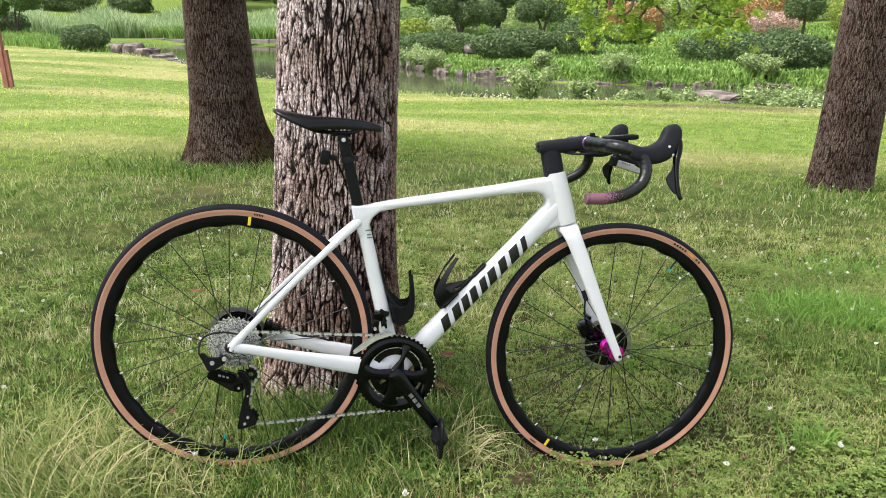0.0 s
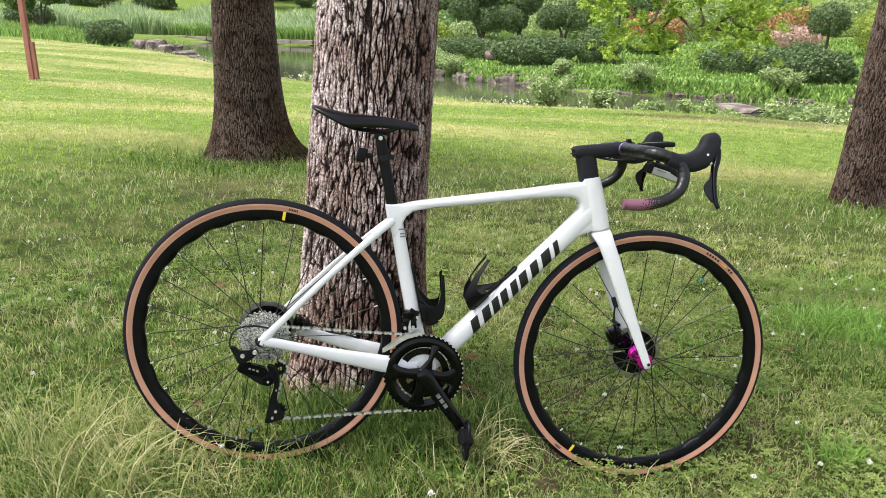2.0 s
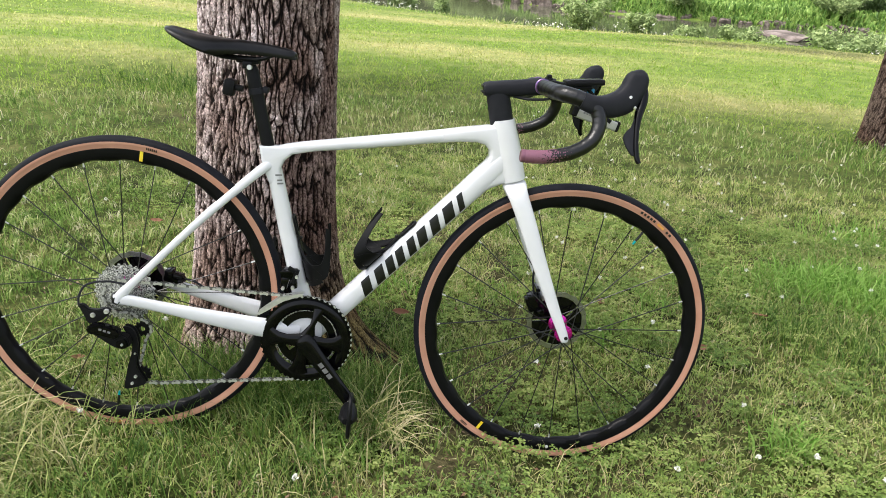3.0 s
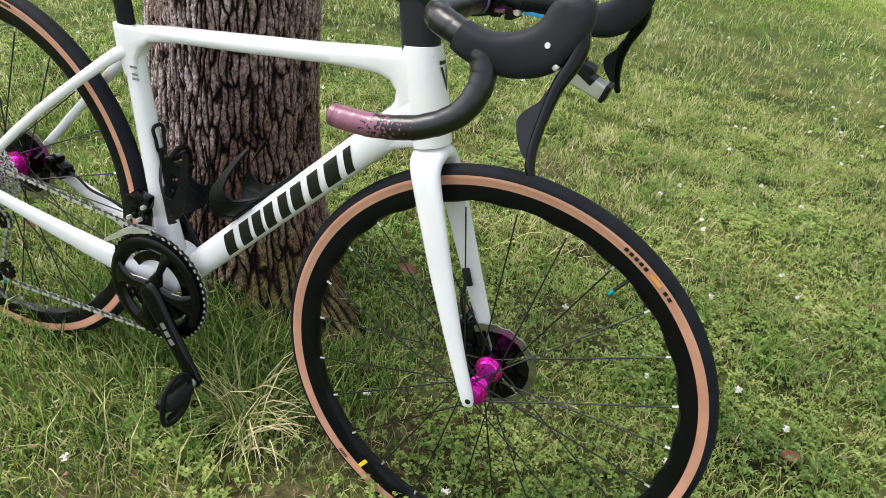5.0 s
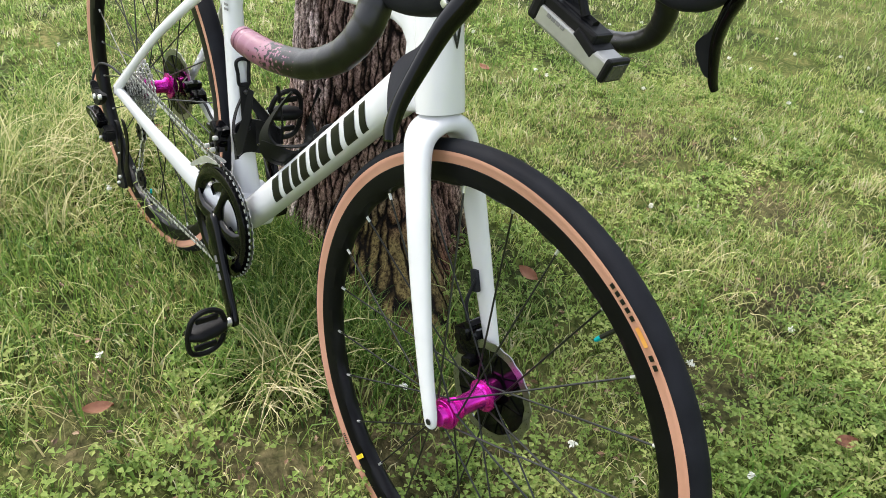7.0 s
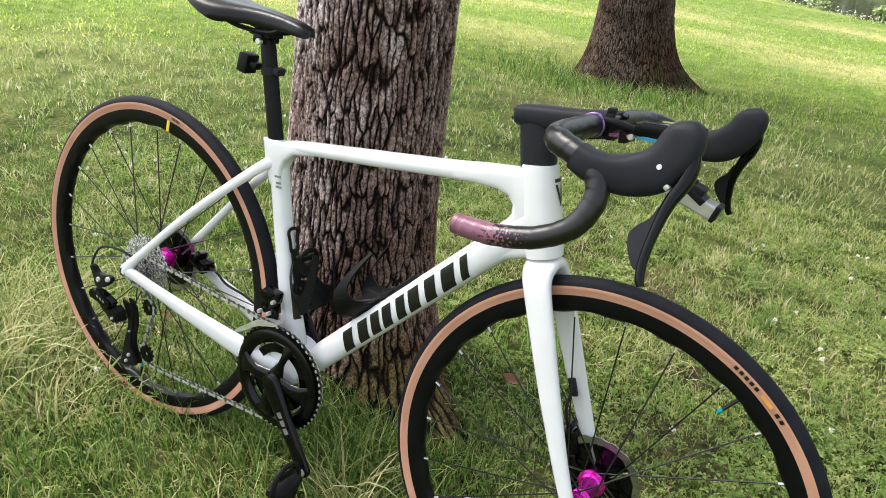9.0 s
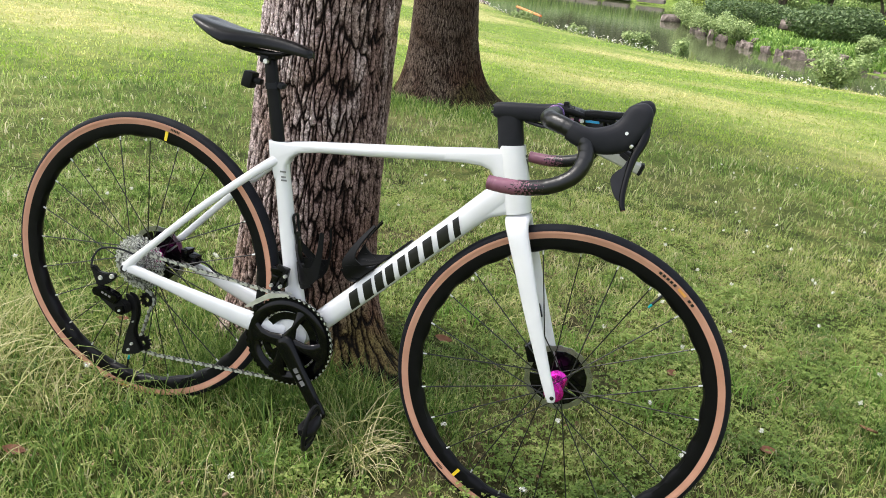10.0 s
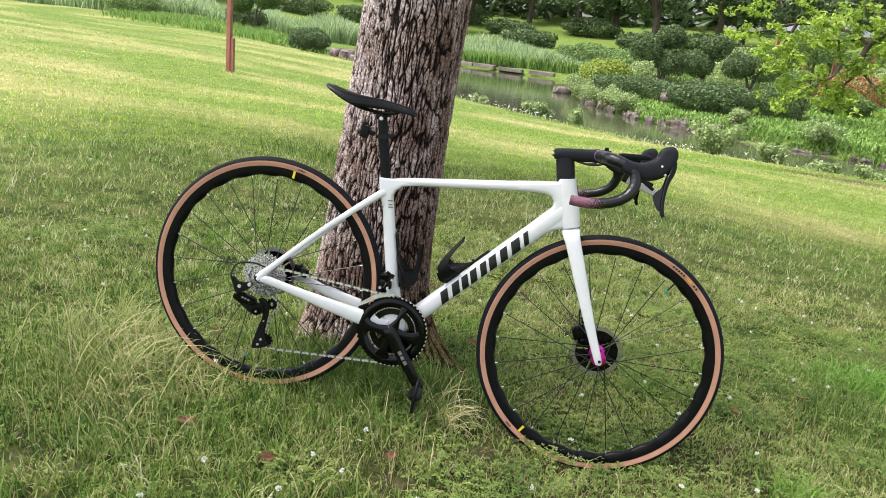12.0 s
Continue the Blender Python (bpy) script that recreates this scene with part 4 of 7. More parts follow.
        for r, da in ((0.020, -0.62), (0.034, -0.56), (0.050, -0.52), (0.0605, -0.52), (0.0615, -0.25), (0.0615, 0.0), (0.0615, 0.30), (0.0605, 0.66), (0.050, 0.64), (0.034, 0.54), (0.020, 0.6)):
            pts.append((r * math.cos(a + da), r * math.sin(a + da)))
        disc_plate(bm, pts, yr - 0.0014, yr + 0.0014)
    lathe(bm, [(0.012, yr - 0.002), (0.024, yr - 0.002), (0.024, yr + 0.002), (0.012, yr + 0.002)], 32, True)
    part("rotor_carrier", bm, M_GLOSS, rim, "black rotor spider")
    # valve, rim label and the print on the sidewall
    va = radians(-94.6 if not front else 58.6)
    bm = bmesh.new()
    tube(bm, [(0, 0, 0.292), (0, 0, 0.28), (0, 0, 0.266)], [0.003, 0.0028, 0.0028], 8, 1)
    part("valve", bm, M_INK, rim, "black valve", pose(0, 0, 0, 0, 90 - math.degrees(va)))
    bm = bmesh.new()
    tube(bm, [(0, 0, 0.2655), (0, 0, 0.260), (0, 0, 0.256)], [0.0029, 0.0027, 0.002], 8, 1)
    part("valve_cap", bm, M_TEAL, rim, "teal valve cap", pose(0, 0, 0, 0, 90 - math.degrees(va)))
    ya = math.atan2(0.307, 0.031) if not front else math.atan2(-0.259, 0.832 - WB)
    bm = bmesh.new()
    box(bm, (0.007, 0.001, 0.021), Matrix.Translation((0, -0.0137, 0.3075)))
    part("rim_label", bm, M_YELLOW, rim, "yellow rim label", pose(0, 0, 0, 0, 90 - math.degrees(ya)), False)
    runs = ((78.8, 83.0, M_INK, 6), (-101.0, -96.0, M_INK, 4), (-95.0, -91.5, M_TYRE_MARK, 1), (-90.5, -86.5, M_INK, 3)) if not front else ((58.6, 66.5, M_INK, 5), (53.8, 57.4, M_TYRE_MARK, 1), (49.6, 53.0, M_INK, 2), (-129.0, -125.5, M_INK, 6))
    for l0, l1, ink, count in runs:
        bm = bmesh.new()
        for k in range(count):
            a0, a1 = radians(l0 + (l1 - l0) * k / count), radians(l0 + (l1 - l0) * (k + (0.62 if count > 1 else 1)) / count)
            for b0, b1 in ((a0, (a0 + a1) / 2), ((a0 + a1) / 2, a1)):
                vs = [bm.verts.new((r * math.cos(aa), y, r * math.sin(aa))) for aa, r, y in ((b0, 0.3235, -0.01485), (b1, 0.3235, -0.01485), (b1, 0.3290, -0.01545), (b0, 0.3290, -0.01545))]
                bm.faces.new(vs)
        part("sidewall_print", bm, ink, rim, "dark printed bars" if ink is M_INK else "amber printed bar", None, False)
    if front:
        bm = bmesh.new()
        lathe(bm, [(0.0, -0.0145), (0.004, -0.0145), (0.004, -0.0135), (0.0, -0.0135)], 12)
        part("rim_dot", bm, M_WHITE, rim, "white dot", Matrix.Translation((0.013, 0, -0.308)))
    return rim


front_wheel = build_wheel(WB, True)
rear_wheel = build_wheel(0.0, False)


def toothed(bm, r, teeth, y0, y1, inner, depth=0.0032):
    """A toothed ring."""
    k = teeth * 4
    rows = []
    for y in (y0, y1):
        for rr in (0, 1):
            ring = []
            for i in range(k):
                a = 2 * math.pi * i / k
                q = (inner if rr == 0 else r - (depth if i % 4 in (2, 3) else 0))
                ring.append(bm.verts.new((q * math.cos(a), y, q * math.sin(a))))
            rows.append(ring)
    for a, b in ((rows[0], rows[1]), (rows[1], rows[3]), (rows[3], rows[2]), (rows[2], rows[0])):
        for i in range(k):
            bm.faces.new((a[i], a[(i + 1) % k], b[(i + 1) % k], b[i]))
    bmesh.ops.recalc_face_normals(bm, faces=bm.faces)


def build_cassette():
    bm = bmesh.new()
    for i in range(11):
        teeth = (11, 12, 13, 14, 15, 17, 19, 21, 24, 27, 30)[i] + (2 if i > 6 else 0)
        r = 0.0127 * teeth / (2 * math.pi) + 0.002
        y = -0.060 + i * 0.0038
        toothed(bm, r, teeth, y, y + 0.0015, r * 0.86 if i > 4 else r * 0.70, 0.0042)
        for k in range(9 if i > 3 else 0):
            a = 2 * math.pi * k / 9 + 0.22 * i
            disc_plate(bm, [(q * math.cos(a + e + w), q * math.sin(a + e + w)) for q, e, w in ((0.018, -0.14, -0.3), (r * 0.88, -0.06, 0.1), (r * 0.88, 0.06, 0.1), (0.018, 0.14, -0.3))], y + 0.0002, y + 0.0013)
    part("cassette", bm, M_SPROCKET, rear_wheel, "stack of bright steel sprockets")
    bm = bmesh.new()
    lathe(bm, [(0.0, -0.063), (0.014, -0.063), (0.017, -0.060), (0.018, -0.022), (0.0, -0.022)], 24)
    part("freehub_body", bm, M_INK, rear_wheel, "dark freehub body")


build_cassette()
CR = Vector((0.405, 0, -0.0635))


def build_cranks():
    cm = Matrix.Translation(CR)
    bm = bmesh.new()
    toothed(bm, 0.1025, 50, -0.0505, -0.0480, 0.078)
    lathe(bm, [(0.0955, -0.0505), (0.0955, -0.0545), (0.088, -0.0575), (0.080, -0.0575), (0.075, -0.0535), (0.0705, -0.0510), (0.0705, -0.0485)], 96, True)
    arm = bpart("crankset", bm, M_GLOSS, "glossy black crankset", None, cm)
    bm = bmesh.new()
    toothed(bm, 0.0715, 34, -0.0425, -0.0405, 0.0655, 0.0045)
    part("inner_chainring", bm, M_SPROCKET, arm, "bright worn teeth of the inner chainring")
    bm = bmesh.new()
    lathe(bm, [(0.0660, -0.0440), (0.0660, -0.0405), (0.0500, -0.0405), (0.0485, -0.0425), (0.0500, -0.0450)], 64, True)
    # the closed lower half of the ring carrier, with one small window
    for a0, a1 in ((-176, -166), (-138, -8)):
        steps = [radians(a0 + (a1 - a0) * i / 16) for i in range(17)]
        disc_plate(bm, [(0.0500 * math.cos(a), 0.0500 * math.sin(a)) for a in steps] + [(0.020 * math.cos(a), 0.020 * math.sin(a)) for a in steps[::-1]], -0.0450, -0.0420)
    part("inner_ring_body", bm, M_GLOSS, arm, "black inner ring")
    to = Vector((0.111, 0, -0.1325))
    ang = math.atan2(to.z, to.x)
    bm = bmesh.new()
    for da, slim in ((48, 1.0), (122, 0.5), (-132, 1.0), (-50, 1.0)):
        a = ang + radians(da)
        loft(bm, [(r * math.cos(a), y, r * math.sin(a), w * (slim if r > 0.02 else 1), h) for r, y, w, h in
                  ((0.012, -0.058, 0.017, 0.007), (0.042, -0.0590, 0.0125, 0.0070), (0.060, -0.0575, 0.0150, 0.0060), (0.072, -0.0560, 0.021, 0.0045), (0.084, -0.0545, 0.030, 0.0025))], 14, 2.0)
    part("spider", bm, M_GLOSS, arm)
    for s, sgn in ((-1, 1), (1, -1)):
        bm = bmesh.new()
        y = s * 0.064
        loft(bm, smooth_path([(-0.015 * math.cos(ang) * sgn, y, -0.015 * math.sin(ang) * sgn, 0.014, 0.006), (0, y, 0, 0.0215, 0.010), (to.x * 0.3 * sgn, y + s * 0.004, to.z * 0.3 * sgn, 0.0185, 0.009), (to.x * 0.7 * sgn, y + s * 0.009, to.z * 0.7 * sgn, 0.0155, 0.0075), (to.x * sgn, y + s * 0.012, to.z * sgn, 0.0145, 0.0065), (to.x * 1.06 * sgn, y + s * 0.012, to.z * 1.06 * sgn, 0.007, 0.0055)], 4), 18, 2.8)
        bmesh.ops.recalc_face_normals(bm, faces=bm.faces)
        part("crank_arm", bm, M_GLOSS, arm, "glossy black crank arm")
        if s < 0:
            bm = bmesh.new()
            for k in range(3):
                f = 0.36 + 0.09 * k
                box(bm, (0.012, 0.0006, 0.010), Matrix.Translation((to.x * f, y - 0.0135 - 0.002 * k * 0.5, to.z * f)) @ pose(0, 0, 0, 0, 50))
            part("crank_print", bm, M_GREYPRINT, arm, "grey printed bars", None, False)
    for s, sgn in ((-1, 1), (1, -1)):
        bm = bmesh.new()
        px, pz = CR.x + to.x * sgn, CR.z + to.z * sgn
        y0 = s * 0.082
        tube(bm, [(px, y0, pz), (px, y0 + s * 0.03, pz), (px, y0 + s * 0.055, pz)], [0.0075, 0.0065, 0.006], 12, 2)
        pd = bpart("pedal", bm, M_DARKSTEEL, "black clip-in pedal hanging upright")
        bm = bmesh.new()
        # cage ring in the upright plane, hanging with its tail down
        ring = [(0.012, 0.014), (0.022, 0.036), (0.040, 0.046), (0.060, 0.044), (0.074, 0.028), (0.078, -0.010), (0.070, -0.040), (0.046, -0.048), (0.024, -0.040), (0.013, -0.018)]
        pts = [(px + 0.003, y0 + s * a, pz - 0.004 + b) for a, b in ring]
        tube(bm, pts + [pts[0]], 0.0048, 8, 4)
        loft(bm, [(px, y0 + s * 0.012, pz, 0.011, 0.013), (px, y0 + s * 0.03, pz - 0.002, 0.0115, 0.019), (px, y0 + s * 0.06, pz - 0.004, 0.0105, 0.021), (px, y0 + s * 0.078, pz - 0.004, 0.007, 0.012)], 16, 2.6, (1, 0, 0))
        for dz in (0.026, -0.034):
            box(bm, (0.007, 0.040, 0.010), Matrix.Translation((px + 0.004, y0 + s * 0.046, pz + dz)), 0.002)
        bmesh.ops.recalc_face_normals(bm, faces=bm.faces)
        part("pedal_body", bm, M_CARBON, pd, "black pedal cage")


build_cranks()


def build_chain():
    """Links along upper run, sprocket, jockey wheels, lower run and chainring."""
    def arc(c, r, a0, a1, k):
        return [(c[0] + r * math.cos(a0 + (a1 - a0) * i / k), c[1] + r * math.sin(a0 + (a1 - a0) * i / k)) for i in range(k + 1)]
    path = []
    path += [(p, -0.046) for p in arc((CR.x, CR.z), 0.0995, radians(92), radians(-97), 34)]
    path += [((0.085, -0.2010), -0.047)]
    path += [(p, -0.047) for p in arc((0.048, -0.181), 0.021, radians(-80), radians(-250), 8)]
    path += [(p, -0.047) for p in arc((0.046, -0.072), 0.020, radians(-60), radians(80), 8)]
    path += [(p, -0.047) for p in arc((0.0, 0.0), 0.0375, radians(-60), radians(-272), 14)]
    pts = [Vector((p[0], y, p[1])) for p, y in path] + [Vector((path[0][0][0], path[0][1], path[0][0][1]))]
    seg = [(b - a).length for a, b in zip(pts, pts[1:])]
    total = sum(seg)
    n = round(total / 0.0127)
    bm = bmesh.new()
    i, acc = 0, 0.0
    joints = []
    for k in range(n):
        d = total * k / n
        while d > acc + seg[i]:
            acc += seg[i]
            i += 1
        joints.append(pts[i].lerp(pts[i + 1], (d - acc) / seg[i]))
    for k in range(n):
        a, b = joints[k], joints[(k + 1) % n]
        m = Matrix.Translation((a + b) / 2) @ pose(0, 0, 0, 0, -math.degrees(math.atan2(b.z - a.z, b.x - a.x)))
        w = 0.0032 if k % 2 else 0.0021
        for s in (-1, 1):
            out = [(-0.0096, 0.0018), (-0.0066, 0.0038), (-0.003, 0.0020), (0.003, 0.0020), (0.0066, 0.0038), (0.0096, 0.0018), (0.0096, -0.0018), (0.0066, -0.0038), (0.003, -0.0020), (-0.003, -0.0020), (-0.0066, -0.0038), (-0.0096, -0.0018)]
            f = [bm.verts.new(m @ Vector((x, s * (w + 0.0009), z))) for x, z in out]
            g = [bm.verts.new(m @ Vector((x, s * w, z))) for x, z in out]
            made = [bm.faces.new(f if s < 0 else f[::-1]), bm.faces.new(g[::-1] if s < 0 else g)]
            for q in range(12):
                made.append(bm.faces.new((f[q], f[(q + 1) % 12], g[(q + 1) % 12], g[q])))
            for face in made:
                face.material_index = 0 if k % 2 else 1
    bmesh.ops.recalc_face_normals(bm, faces=bm.faces)
    chain = bpart("chain", bm, M_STEEL, "silvery roller chain", smooth=False)
    chain.data.materials.append(M_CHAIN_DARK)


build_chain()


def knuckle(outline, y0, y1, edge=0.0022):
    """A chunky machined piece: an outline in the wheel's plane with softened edges."""
    k = bmesh.new()
    disc_plate(k, outline, y0, y1)
    bmesh.ops.bevel(k, geom=list(k.edges), offset=edge, segments=2, affect="EDGES")
    return k


def build_rear_derailleur():
    bm = knuckle([(-0.071, -0.006), (-0.064, -0.017), (-0.055, -0.034), (-0.049, -0.047), (-0.034, -0.044), (-0.020, -0.036), (-0.006, -0.022), (-0.003, -0.011), (-0.014, -0.008), (-0.028, -0.0137), (-0.048, -0.014), (-0.060, -0.003)], -0.103, -0.090)
    rd = bpart("rear_derailleur", bm, M_CARBON, "black rear derailleur")
    bm = knuckle([(-0.045, -0.062), (-0.020, -0.066), (0.010, -0.072), (0.020, -0.060), (0.036, -0.068), (0.041, -0.086), (0.0257, -0.0965), (0.006, -0.092), (-0.023, -0.0745)], -0.112, -0.092)
    part("lower_link", bm, M_CARBON, rd, "matt black lower link")
    bm = knuckle([(-0.0495, -0.050), (-0.041, -0.0435), (-0.019, -0.0395), (0.016, -0.048), (0.0225, -0.055), (0.013, -0.0715), (-0.020, -0.0645), (-0.0435, -0.0635)], -0.120, -0.100, 0.003)
    part("link_body", bm, M_GLOSS, rd, "glossy black linkage")
    bm = knuckle([(0.0125, -0.078), (0.032, -0.070), (0.038, -0.084), (0.028, -0.093), (0.014, -0.089)], -0.117, -0.108, 0.0015)
    part("pivot_housing", bm, M_GLOSS, rd)
    bm = bmesh.new()
    for k in range(3):
        box(bm, (0.006, 0.0006, 0.0045), Matrix.Translation((-0.018 + 0.009 * k, -0.1202, -0.0505 - 0.0022 * k)) @ pose(0, 0, 0, 0, 14))
    part("print", bm, M_GREYPRINT, rd, "grey printed bars", None, False)
    bm = bmesh.new()
    cage = round_outline([(0.018, -0.053), (0.0345, -0.0547), (0.0462, -0.0712), (0.0500, -0.100), (0.0462, -0.1288), (0.0490, -0.1506), (0.0660, -0.1790), (0.0600, -0.1885), (0.0275, -0.2000), (0.0215, -0.1945), (0.0235, -0.1776), (0.0300, -0.1387), (0.0360, -0.1145), (0.0375, -0.095), (0.0330, -0.081), (0.0250, -0.066)], 3)
    for y, thick in ((-0.086, 0.0025), (-0.073, 0.0012)):
        disc_plate(bm, cage, y - thick, y + thick)
    part("derailleur_cage", bm, M_CARBON, rd, "black jockey cage")
    for c, r in (((0.046, -0.072), 0.018), ((0.048, -0.181), 0.020)):
        bm = bmesh.new()
        toothed(bm, r, 11, -0.0495, -0.0445, 0.006, 0.004)
        part("jockey_wheel", bm, M_CARBON, rd, "", Matrix.Translation((c[0], 0, c[1])))
    for x, y, z, r in ((-0.0106, -0.1035, -0.0150, 0.0055), (-0.0385, -0.1035, -0.0257, 0.0055), (0.0455, -0.0900, -0.1680, 0.0036), (0.0385, -0.0900, -0.1850, 0.0034), (0.026, -0.1175, -0.082, 0.0028), (0.044, -0.0895, -0.113, 0.0022)):
        bm = bmesh.new()
        lathe(bm, [(0.0, -0.002), (0.4 * r, -0.002), (0.45 * r, -0.003), (0.85 * r, -0.003), (r, -0.001), (r, 0.006), (0.0, 0.006)], 14)
        part("bolt", bm, M_STEEL, rd, "small steel bolt", Matrix.Translation((x, y, z)))
    bm = bmesh.new()
    tube(bm, [(0.02, -0.066, 0.035), (-0.02, -0.075, 0.042), (-0.058, -0.083, 0.034), (-0.071, -0.09, 0.012), (-0.0705, -0.096, -0.008)], 0.0024, 8)
    part("gear_cable", bm, M_HOOD, rd, "black cable loop")


build_rear_derailleur()


def build_front_derailleur():
    bm = bmesh.new()
    box(bm, (0.034, 0.022, 0.024), Matrix.Translation((0.358, -0.035, 0.084)) @ pose(0, 0, 0, 0, 4), 0.004)
    box(bm, (0.016, 0.022, 0.026), Matrix.Translation((0.349, -0.036, 0.064)) @ pose(0, 0, 0, 0, 8), 0.003)
    box(bm, (0.014, 0.020, 0.022), Matrix.Translation((0.369, -0.038, 0.064)) @ pose(0, 0, 0, 0, -10), 0.003)
    box(bm, (0.026, 0.010, 0.010), Matrix.Translation((0.352, -0.046, 0.090)) @ pose(0, 0, 0, 0, -8), 0.002)
    fd = bpart("front_derailleur", bm, M_GLOSS, "black front derailleur")
    bm = bmesh.new()
    for y in (-0.056, -0.040):
        disc_plate(bm, round_outline([(0.297, -0.006), (0.322, 0.016), (0.348, 0.036), (0.388, 0.046), (0.390, 0.041), (0.352, 0.026), (0.326, 0.007), (0.300, -0.011)], 2), y - 0.001, y + 0.001)
    part("guide_plate", bm, M_STEEL, fd, "polished chain guide")
    bm = bmesh.new()
    box(bm, (0.010, 0.008, 0.034), Matrix.Translation((0.372, -0.046, 0.082)) @ pose(0, 0, 0, 0, 14), 0.002)
    box(bm, (0.018, 0.006, 0.010), Matrix.Translation((0.364, -0.050, 0.098)) @ pose(0, 0, 0, 0, 30), 0.002)
    part("swing_link", bm, M_CARBON, fd, "black swing link")
    for x, z in ((0.376, 0.083), (0.347, 0.054), (0.368, 0.057)):
        bm = bmesh.new()
        lathe(bm, [(0.0, -0.003), (0.0034, -0.003), (0.004, 0.0), (0.004, 0.005), (0.0, 0.005)], 12)
        part("bolt", bm, M_STEEL, fd, "small steel bolt", Matrix.Translation((x, -0.0535, z)))


build_front_derailleur()


def build_calipers():
    bm = bmesh.new()
    box(bm, (0.040, 0.028, 0.040), Matrix.Translation((0.928, 0.052, 0.040)) @ pose(0, 0, 0, 0, -25), 0.006)
    box(bm, (0.024, 0.034, 0.020), Matrix.Translation((0.921, 0.048, 0.054)) @ pose(0, 0, 0, 0, -25), 0.005)
    box(bm, (0.020, 0.036, 0.014), Matrix.Translation((0.944, 0.048, 0.022)) @ pose(0, 0, 0, 0, -25), 0.005)
    for dx, dz, r in ((-0.016, 0.022, 0.006), (0.012, -0.004, 0.0055), (-0.006, 0.050, 0.005)):
        tube(bm, [(0.935 + dx, 0.030, 0.026 + dz), (0.935 + dx, 0.036, 0.026 + dz), (0.935 + dx, 0.076, 0.026 + dz)], r, 10, 1)
    bpart("front_brake_caliper", bm, M_GLOSS, "black disc brake caliper")
    bm = bmesh.new()
    box(bm, (0.042, 0.028, 0.024), Matrix.Translation((0.086, 0.050, 0.020)) @ pose(0, 0, 0, 0, 12), 0.005)
    box(bm, (0.018, 0.034, 0.020), Matrix.Translation((0.078, 0.046, 0.032)), 0.004)
    box(bm, (0.012, 0.036, 0.012), Matrix.Translation((0.104, 0.046, 0.014)), 0.003)
    c = bpart("rear_brake_caliper", bm, M_GLOSS, "black disc brake caliper")
    bm = bmesh.new()
    tube(bm, [(0.104, 0.05, 0.018), (0.13, 0.05, 0.014), (0.16, 0.05, 0.0), (0.21, 0.052, -0.005), (0.245, 0.056, -0.018)], 0.0026, 8)
    part("brake_hose", bm, M_HOOD, c, "black brake hose")


build_calipers()


